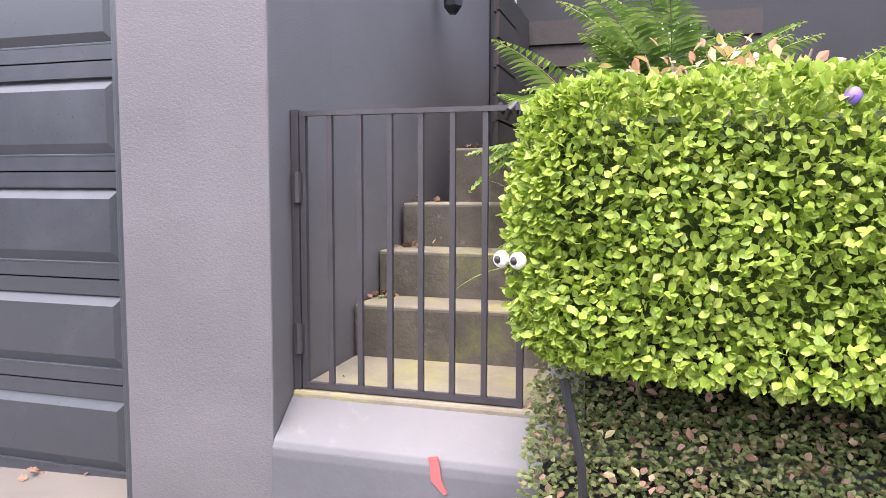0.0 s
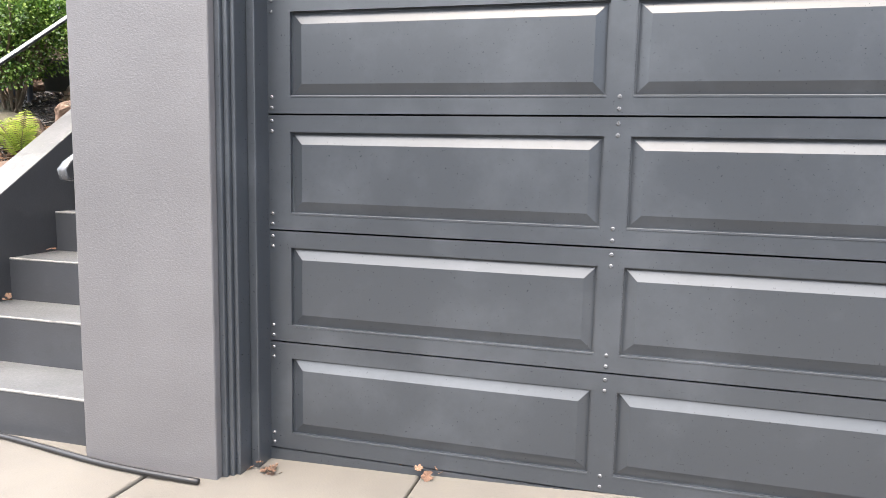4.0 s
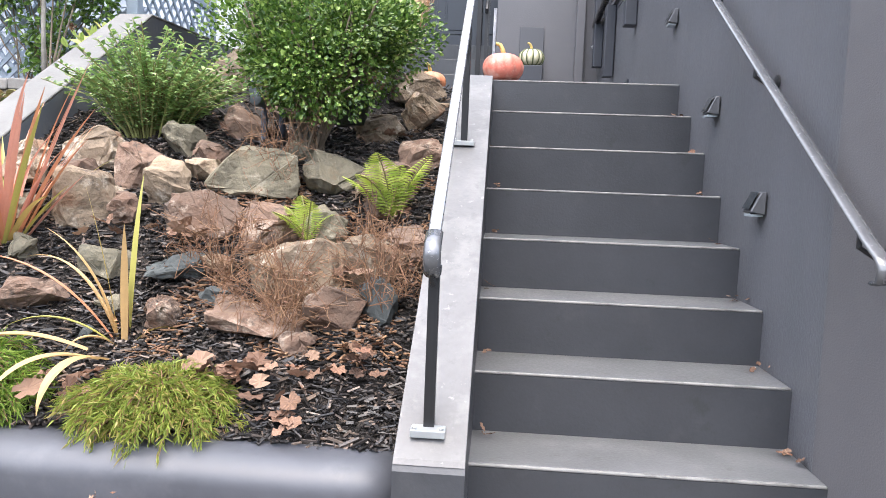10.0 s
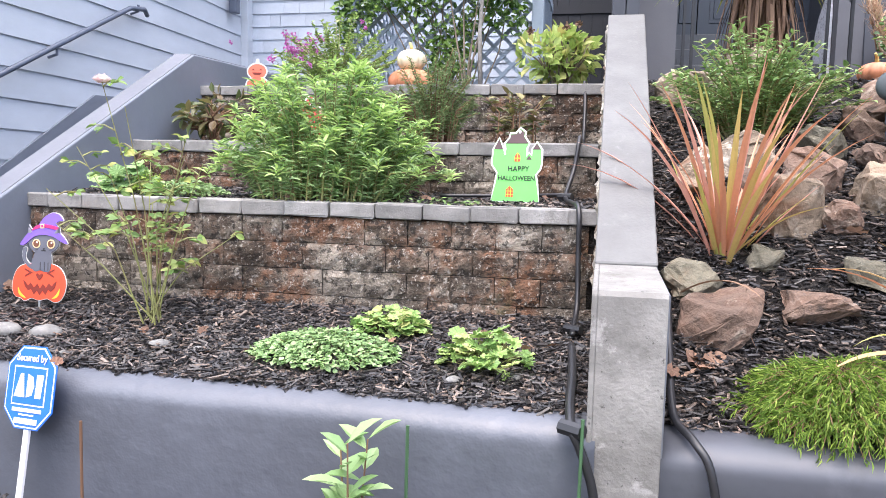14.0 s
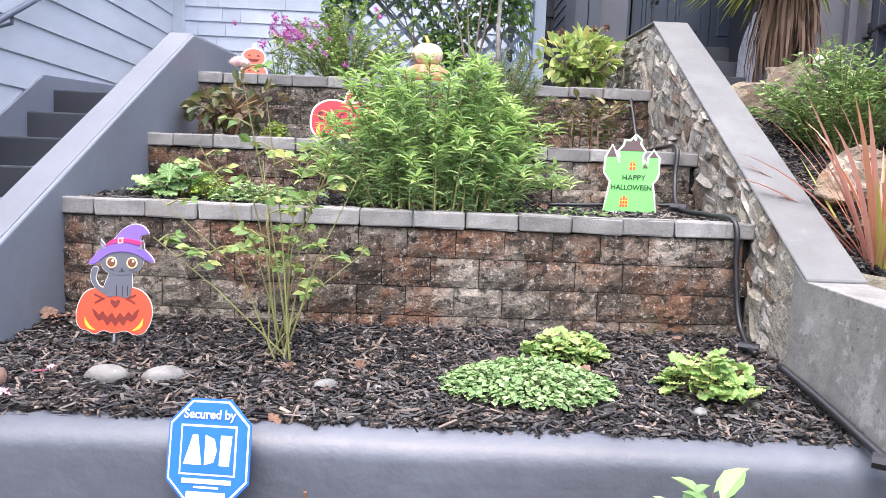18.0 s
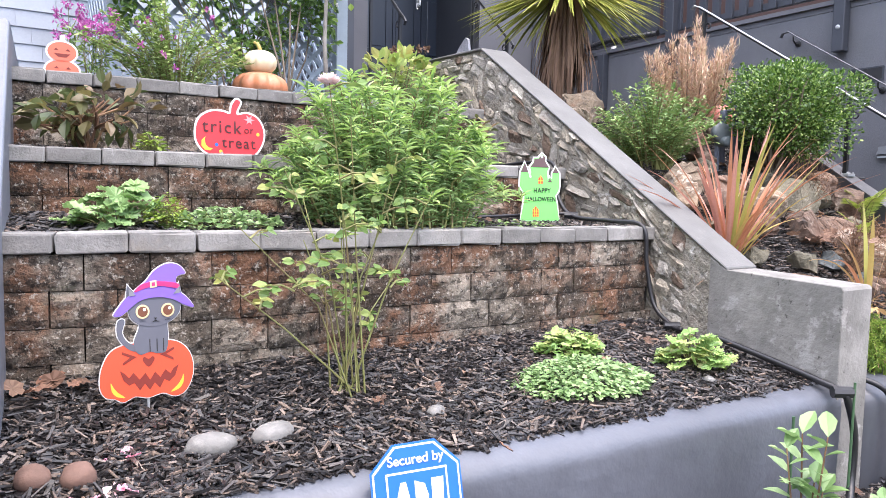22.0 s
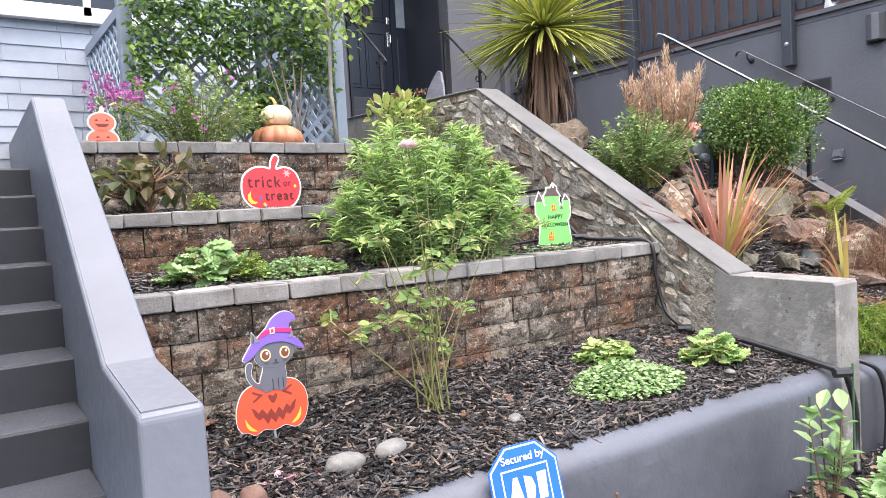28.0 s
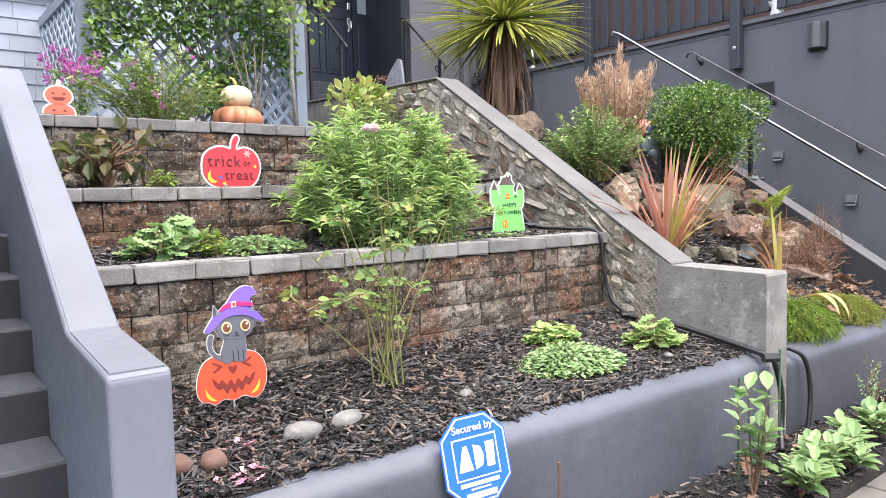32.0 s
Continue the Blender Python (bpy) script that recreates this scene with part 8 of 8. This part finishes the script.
lettering("treat", 0.076, 0.04, 0.064, -0.0066, INK["maroon"], tt, 0, "", 0.0, 0.006, 1.18)
layer("moon_print", [(-0.13, 0.09), (-0.15, 0.07), (-0.152, 0.045), (-0.135, 0.025), (-0.11, 0.022), (-0.095, 0.033), (-0.115, 0.036), (-0.13, 0.05), (-0.134, 0.07)], 2, INK["yellow"], tt, "yellow moon")
layer("star_print", [(0.1 + (0.03 if i % 2 == 0 else 0.012) * math.cos(i * math.pi / 6), 0.185 + (0.026 if i % 2 == 0 else 0.011) * math.sin(i * math.pi / 6)) for i in range(12)], 2, INK["pink"], tt, "pale web print")
for x, z, c in ((-0.075, 0.052, "blue"), (-0.055, 0.02, "yellow"), (0.145, 0.115, "yellow")):
    layer("dot_print", oval(x, z, 0.009, 0.009, 10), 2, INK[c], tt)
part("stake", boxes((-0.004, 0.004, -0.002, 0.004, -0.08, 0.02)), METER, tt)

# cat on a grinning pumpkin
cat = thing("cat_pumpkin_sign", "flat yard sign of a grey cat on an orange pumpkin", "yard sign", (-5.722, 0.77, 0.572), turn=4, tilt=(-4, 0))
cat.matrix_basis = cat.matrix_basis @ Matrix.Diagonal((0.88, 1, 0.97, 1))
pk = smooth_outline([(-0.1, 0.012), (-0.075, 0.0), (-0.04, 0.012), (0.0, 0.004), (0.045, 0.012), (0.085, -0.002), (0.12, 0.012), (0.143, 0.06), (0.138, 0.115), (0.105, 0.155), (0.05, 0.17), (-0.01, 0.166), (-0.06, 0.166), (-0.11, 0.148), (-0.138, 0.1), (-0.143, 0.05), (-0.128, 0.02)])
body = smooth_outline([(-0.036, 0.145), (-0.02, 0.132), (0.008, 0.138), (0.03, 0.132), (0.055, 0.134), (0.064, 0.155), (0.065, 0.2), (0.055, 0.232), (-0.01, 0.232), (-0.028, 0.2), (-0.04, 0.17)])
head = smooth_outline([(-0.05, 0.245), (-0.025, 0.222), (0.02, 0.212), (0.065, 0.22), (0.1, 0.245), (0.108, 0.28), (0.09, 0.31), (-0.03, 0.31), (-0.052, 0.28)])
brim = smooth_outline([(-0.098, 0.252), (-0.085, 0.272), (-0.055, 0.305), (-0.02, 0.32), (0.03, 0.328), (0.085, 0.318), (0.125, 0.295), (0.15, 0.262), (0.12, 0.27), (0.08, 0.29), (0.03, 0.298), (-0.02, 0.29), (-0.06, 0.262), (-0.08, 0.25)])
cone = smooth_outline([(-0.034, 0.315), (0.0, 0.345), (0.03, 0.378), (0.07, 0.396), (0.105, 0.39), (0.126, 0.366), (0.112, 0.362), (0.098, 0.356), (0.094, 0.34), (0.1, 0.318), (0.04, 0.322)])
tail = smooth_outline([(-0.03, 0.158), (-0.058, 0.172), (-0.074, 0.2), (-0.066, 0.232), (-0.074, 0.24), (-0.088, 0.23), (-0.088, 0.19), (-0.062, 0.155), (-0.036, 0.143)])
for nm, s_, d, c in (("pumpkin_face", pk, 1, "orange"), ("tail_print", tail, 2, "catgrey"), ("body_print", body, 3, "catgrey"), ("head_print", head, 4, "catgrey"), ("hat_cone", cone, 5, "purple"), ("hat_brim", brim, 7, "purple")):
    layer("white_edge", grown(s_, 0.0028), 0, INK["white"], cat)
    layer(nm, s_, d, INK[c], cat)
for x, lean in ((-0.042, -0.014), (0.094, 0.012)):
    layer("white_edge", [(x - 0.021, 0.296), (x + 0.021, 0.3), (x + lean, 0.343)], 0, INK["white"], cat)
    layer("ear_print", [(x - 0.018, 0.298), (x + 0.018, 0.302), (x + lean, 0.338)], 4, INK["catgrey"], cat)
    layer("ear_inside", [(x - 0.01, 0.305), (x + 0.01, 0.307), (x + lean * 0.8, 0.328)], 9, INK["catlight"], cat)
layer("hat_band", smooth_outline([(-0.034, 0.316), (0.0, 0.327), (0.04, 0.331), (0.099, 0.322), (0.097, 0.336), (0.04, 0.345), (-0.004, 0.341), (-0.026, 0.328)]), 8, INK["magenta"], cat, "magenta hat band")
layer("buckle", [(0.012, 0.326), (0.032, 0.328), (0.032, 0.348), (0.012, 0.346)], 9, INK["cream"], cat)
layer("buckle_hole", [(0.017, 0.331), (0.027, 0.332), (0.027, 0.343), (0.017, 0.342)], 10, INK["magenta"], cat)
for x in (-0.012, 0.066):
    layer("eye_ring", oval(x, 0.258, 0.021, 0.0205, 20), 6, INK["cream"], cat)
    layer("eye", oval(x, 0.258, 0.0155, 0.0155, 18), 7, INK["iris"], cat)
    layer("glint", oval(x + 0.005, 0.264, 0.0048, 0.0048, 10), 8, INK["white"], cat)
layer("nose", [(0.022, 0.238), (0.032, 0.238), (0.027, 0.232)], 6, INK["black"], cat)
for s_ in (-1, 1):
    layer("mouth_line", [(0.027, 0.231), (0.027 + s_ * 0.009, 0.2265), (0.027 + s_ * 0.012, 0.23), (0.027 + s_ * 0.008, 0.225), (0.027, 0.229)], 6, INK["black"], cat)
    layer("whisker", [(0.027 + s_ * 0.03, 0.231), (0.027 + s_ * 0.048, 0.233), (0.027 + s_ * 0.03, 0.2296)], 6, INK["black"], cat)
for x in (0.008, 0.03, 0.05):
    layer("leg_line", [(x - 0.0012, 0.138), (x + 0.0012, 0.138), (x + 0.0012, 0.175), (x - 0.0012, 0.175)], 4, INK["black"], cat)
zig = [(-0.085, 0.092), (-0.07, 0.082), (-0.058, 0.068), (-0.044, 0.082), (-0.026, 0.06), (-0.008, 0.078), (0.006, 0.056), (0.022, 0.078), (0.038, 0.06), (0.054, 0.082), (0.07, 0.068), (0.08, 0.082), (0.097, 0.092), (0.085, 0.06), (0.066, 0.044), (0.05, 0.052), (0.036, 0.028), (0.02, 0.046), (0.005, 0.026), (-0.01, 0.046), (-0.026, 0.028), (-0.042, 0.052), (-0.058, 0.046), (-0.074, 0.062)]
layer("grin", zig, 2, INK["darkred"], cat, "dark red toothed grin")
for s_ in (-1, 1):
    c = 0.003
    layer("wink", [(c + s_ * 0.08, 0.146), (c + s_ * 0.036, 0.127), (c + s_ * 0.078, 0.106), (c + s_ * 0.078, 0.114), (c + s_ * 0.056, 0.127), (c + s_ * 0.08, 0.138)], 2, INK["darkred"], cat)
    layer("shine", smooth_outline([(s_ * 0.112, 0.06), (s_ * 0.11, 0.035), (s_ * 0.095, 0.018), (s_ * 0.07, 0.012), (s_ * 0.09, 0.028), (s_ * 0.104, 0.045)], 3), 2, INK["yellow"], cat)
layer("heart", smooth_outline([(0.003, 0.094), (0.021, 0.114), (0.016, 0.125), (0.003, 0.118), (-0.01, 0.125), (-0.015, 0.114)], 3), 2, INK["darkred"], cat)
part("stake", boxes((-0.004, 0.004, -0.002, 0.004, -0.08, 0.02)), METER, cat)

# two stacked pumpkin faces
tw = thing("stacked_pumpkin_sign", "small flat sign of two stacked pumpkin faces", "yard sign", (-5.78, 2.98, 1.725), turn=4)
for z, c in ((0.06, "orange"), (0.155, "orange")):
    layer("white_edge", oval(0, z, 0.09 - (z - 0.06) * 0.12, 0.062, 22), 0, INK["white"], tw)
    layer("pumpkin_face", oval(0, z, 0.08 - (z - 0.06) * 0.12, 0.052, 22), 1, INK["coral"], tw)
    for x in (-0.028, 0.028):
        layer("eye_print", [(x - 0.012, z + 0.008), (x + 0.012, z + 0.008), (x, z + 0.02)], 2, INK["darkred"], tw)
    layer("grin", [(-0.04, z - 0.008), (0.04, z - 0.008), (0.02, z - 0.026), (-0.02, z - 0.026)], 2, INK["darkred"], tw)
layer("white_edge", [(-0.018, 0.2), (0.02, 0.2), (0.014, 0.245), (-0.004, 0.245)], 0, INK["white"], tw)
part("stake", boxes((-0.004, 0.004, -0.002, 0.004, -0.06, 0.02)), METER, tw)

# blue eight-sided security sign on a stake
sec = thing("security_sign", "blue and white eight-sided security sign on a stake", "sign", (-5.195, 0.03, -0.02), turn=-12, tilt=(-12, -3))


def octagon(w, h, c):
    return [(-w + c, -h), (w - c, -h), (w, -h + c), (w, h - c), (w - c, h), (-w + c, h), (-w, h - c), (-w, -h + c)]


def lifted(pts, z=0.445):
    return [(x, q + z) for x, q in pts]


layer("back", lifted(octagon(0.118, 0.138, 0.062)), 0, INK["blue"], sec)
layer("white_line", lifted(octagon(0.113, 0.133, 0.06)), 1, INK["white"], sec)
layer("blue_face", lifted(octagon(0.108, 0.128, 0.058)), 2, INK["blue"], sec, "bright blue face")
layer("logo_frame", [(-0.08, 0.385), (0.08, 0.385), (0.08, 0.515), (-0.08, 0.515)], 3, INK["white"], sec)
layer("logo_field", [(-0.075, 0.39), (0.075, 0.39), (0.075, 0.51), (-0.075, 0.51)], 4, INK["blue"], sec)
for p in ([(-0.068, 0.412), (-0.016, 0.412), (-0.03, 0.49), (-0.044, 0.49)], [(-0.008, 0.412), (0.018, 0.42), (0.026, 0.45), (0.018, 0.48), (-0.008, 0.49)], [(0.034, 0.412), (0.062, 0.412), (0.068, 0.49), (0.036, 0.49)]):
    layer("logo_shape", p, 5, INK["white"], sec, "plain white logo shape")
lettering("Secured by", 0.033, 0.0, 0.542, -0.0078, INK["white"], sec, 0, "white words")
for x0, x1, z0, z1 in ((-0.07, 0.07, 0.364, 0.376), (-0.035, 0.035, 0.352, 0.357), (-0.055, 0.055, 0.325, 0.343)):
    part("print_bar", boxes((x0, x1, -0.0078, -0.004, z0, z1)), INK["white"], sec)
part("post", boxes((-0.012, 0.012, 0.0, 0.012, -0.02, 0.5), bevel=0.002), WHITE_GLOSS, sec, "white stake")

# ---- terrace walls: blocks and cap stones ----


def block_mesh(name, w, h, d, seed, rough=0.01, nx=6, nz=4):
    """A split-faced block: rough towards -y, standing on z = 0."""
    r = rng(seed)
    bm = bmesh.new()
    grid = []
    for i in range(nx + 1):
        col = []
        for j in range(nz + 1):
            x, z = -w / 2 + w * i / nx, h * j / nz
            edge = min(i, nx - i, 1) * min(j, nz - j, 1)
            y = 0.003 + r.uniform(-0.004, 0.003) if not edge else -rough * (0.1 + r.uniform(0, 1)) + 0.006 * noise.noise(Vector((x * 20 + seed, z * 20, 0)))
            col.append(bm.verts.new((x, y, z)))
        grid.append(col)
    for i in range(nx):
        for j in range(nz):
            bm.faces.new((grid[i][j], grid[i + 1][j], grid[i + 1][j + 1], grid[i][j + 1]))
    b = {k: bm.verts.new(p) for k, p in dict(a=(-w / 2, d, 0), b=(w / 2, d, 0), c=(w / 2, d, h), e=(-w / 2, d, h)).items()}
    bm.faces.new([grid[i][nz] for i in range(nx + 1)] + [b["c"], b["e"]])
    bm.faces.new([grid[i][0] for i in range(nx, -1, -1)] + [b["a"], b["b"]])
    bm.faces.new([grid[0][j] for j in range(nz + 1)] + [b["e"], b["a"]])
    bm.faces.new([grid[nx][j] for j in range(nz, -1, -1)] + [b["b"], b["c"]])
    bmesh.ops.recalc_face_normals(bm, faces=bm.faces[:])
    me = bpy.data.meshes.new(name)
    bm.to_mesh(me)
    bm.free()
    return me


BLOCKS = [block_mesh("block", 0.187, 0.112, 0.12, s) for s in range(7)]
CAPS = []
for s in range(5):
    bm = boxes((-0.1 - 0.0, 0.1, 0.0, 0.16, 0.0, 0.064), bevel=0.007)
    r = rng(s)
    for v in bm.verts:
        v.co += Vector(r.normal(0, 0.0016, 3))
    me = bpy.data.meshes.new("cap_stone")
    bm.to_mesh(me)
    bm.free()
    CAPS.append(me)


def terrace_wall(name, label, x0, x1, yf, z0, ztop, courses, seed):
    r = rng(seed)
    h = (ztop - z0) / courses
    pts = [(x, yf(x) + 0.03) for x in np.linspace(x0, x1, 9)]
    wall = structure(name, slab(pts + [(x, y + 0.08) for x, y in pts[::-1]], z0 - 0.1, ztop - 0.004), SOIL, label)
    for c in range(courses):
        x = x0 + (0.0 if c % 2 else 0.095)
        while x < x1 + 0.06:
            xc = min(max(x, x0 + 0.09), x1 - 0.09)
            ob = part_mesh("block", BLOCKS[int(r.integers(7))], BLOCK, wall)
            sl = math.degrees(math.atan2(yf(xc + 0.1) - yf(xc - 0.1), 0.2))
            ob.matrix_basis = pose(xc, yf(xc) + r.normal(0, 0.004), z0 + c * h, 0, 0, sl + r.normal(0, 0.8)) @ Matrix.Diagonal((1, 1, (h - 0.003) / 0.112, 1))
            x += 0.19
    x = x0 + 0.1
    while x < x1 + 0.02:
        xc = min(x, x1 - 0.1)
        ob = part_mesh("cap_stone", CAPS[int(r.integers(5))], CAPSTONE, wall)
        sl = math.degrees(math.atan2(yf(xc + 0.1) - yf(xc - 0.1), 0.2))
        ob.matrix_basis = pose(xc, yf(xc) - 0.016 + r.normal(0, 0.004), ztop + 0.001, r.normal(0, 0.6), r.normal(0, 0.5), sl + r.normal(0, 1.0))
        x += 0.2045 + abs(r.normal(0, 0.002))


BLOCK_WALLS = (
    ("wall_terrace_1", "mossy brown split-face block wall with grey caps", -6.14, -3.35, lambda x: 1.065 + 0.1 * max(0.0, -5.1 - x) ** 2 + 0.012 * (x + 3.4), 0.505, 0.965, 4, 1),
    ("wall_terrace_2", "middle split-face block wall with grey caps", -6.12, -3.335, lambda x: 1.75 - 0.065 * (x + 3.4), 1.0, 1.265, 2, 2),
    ("wall_terrace_3", "upper split-face block wall with grey caps", -6.08, -3.32, lambda x: 2.60 - 0.012 * (x + 3.4), 1.34, 1.668, 3, 3))
for row in BLOCK_WALLS:
    terrace_wall(*row)

# ---- stones of the divider's facing ----


def facing_stone(corners, seed, out):
    """A flat stone with a broken face between four (y, z) corners."""
    r = rng(seed)
    n = 5
    bm = bmesh.new()
    tilt_u, tilt_v = r.normal(0, 0.011, 2)
    rows = []
    for i in range(n + 1):
        row = []
        for j in range(n + 1):
            u, v = i / n, j / n
            a = [(1 - v) * corners[0][k] + v * corners[3][k] for k in (0, 1)]
            b = [(1 - v) * corners[1][k] + v * corners[2][k] for k in (0, 1)]
            y, z = ((1 - u) * a[k] + u * b[k] for k in (0, 1))
            rim = i in (0, n) or j in (0, n)
            corner = i in (0, n) and j in (0, n)
            d = out + tilt_u * (u - 0.5) * 2 + tilt_v * (v - 0.5) * 2 + 0.008 * noise.noise(Vector((y * 22, z * 22, seed)))
            my, mz = sum(c[0] for c in corners) / 4, sum(c[1] for c in corners) / 4
            k = 0.2 if corner else (0.05 if rim else 0.0)
            row.append(bm.verts.new((-3.347 + 0.018 * (y - 0.6) - (max(d, 0.006) if not rim else max(d * 0.45, 0.003)), y + (my - y) * k + r.normal(0, 0.003), z + (mz - z) * k + r.normal(0, 0.003))))
        rows.append(row)
    rim = [rows[i][0] for i in range(n + 1)] + [rows[n][j] for j in range(1, n + 1)] + [rows[i][n] for i in range(n - 1, -1, -1)] + [rows[0][j] for j in range(n - 1, 0, -1)]
    for i in range(n):
        for j in range(n):
            bm.faces.new((rows[i][j], rows[i][j + 1], rows[i + 1][j + 1], rows[i + 1][j]))
    back = [bm.verts.new((-3.344 + 0.018 * (v.co.y - 0.6), v.co.y, v.co.z)) for v in rim]
    for k in range(len(rim)):
        bm.faces.new((rim[k], rim[(k + 1) % len(rim)], back[(k + 1) % len(rim)], back[k]))
    bmesh.ops.recalc_face_normals(bm, faces=bm.faces[:])
    return bm


r = rng(808)
cols, rows_n = 38, 8
grid = {}
for i in range(cols + 1):
    y = 0.86 + (4.1 - 0.86) * i / cols
    for j in range(rows_n + 1):
        yy = y + (r.normal(0, 0.02) if 0 < i < cols else 0)
        low, top = facing_span(yy)
        grid[i, j] = (yy + 0.018 * (j % 2), low + (top - 0.004 - low) * (j + (r.normal(0, 0.2) if 0 < j < rows_n else 0)) / rows_n)
used = set()
for i in range(cols):
    for j in range(rows_n):
        if (i, j) in used:
            continue
        w = 2 if r.uniform() < 0.35 and i + 1 < cols and (i + 1, j) not in used else 1
        h = 2 if r.uniform() < 0.25 and w == 1 and j + 1 < rows_n and (i, j + 1) not in used else 1
        used |= {(i + a, j + b) for a in range(w) for b in range(h)}
        quad = [grid[i, j], grid[i + w, j], grid[i + w, j + h], grid[i, j + h]]
        my, mz = sum(q[0] for q in quad) / 4, sum(q[1] for q in quad) / 4
        quad = [(my + (q[0] - my) * 0.93, mz + (q[1] - mz) * 0.91) for q in quad]
        part("stone", facing_stone(quad, 900 + i * 10 + j, r.uniform(0.007, 0.019)), STONES[int(r.choice(4, p=[0.38, 0.32, 0.16, 0.14]))], facing)

# ---- pavement slabs ----
bm = boxes((-0.455, 0.455, -0.452, 0.452, -0.03, 0.0), bevel=0.008)
SLAB = bpy.data.meshes.new("paving_slab")
bm.to_mesh(SLAB)
bm.free()
for x, y in SLABS:
    xc = float(x) + 0.46
    ob = part_mesh("paving_slab", SLAB, PAVING, pavement)
    ob.matrix_basis = pose(xc, y + 0.455, pave_z(xc) + 0.0, 0, -math.degrees(math.atan2(pave_z(xc + 0.4) - pave_z(xc - 0.4), 0.8)), 0)
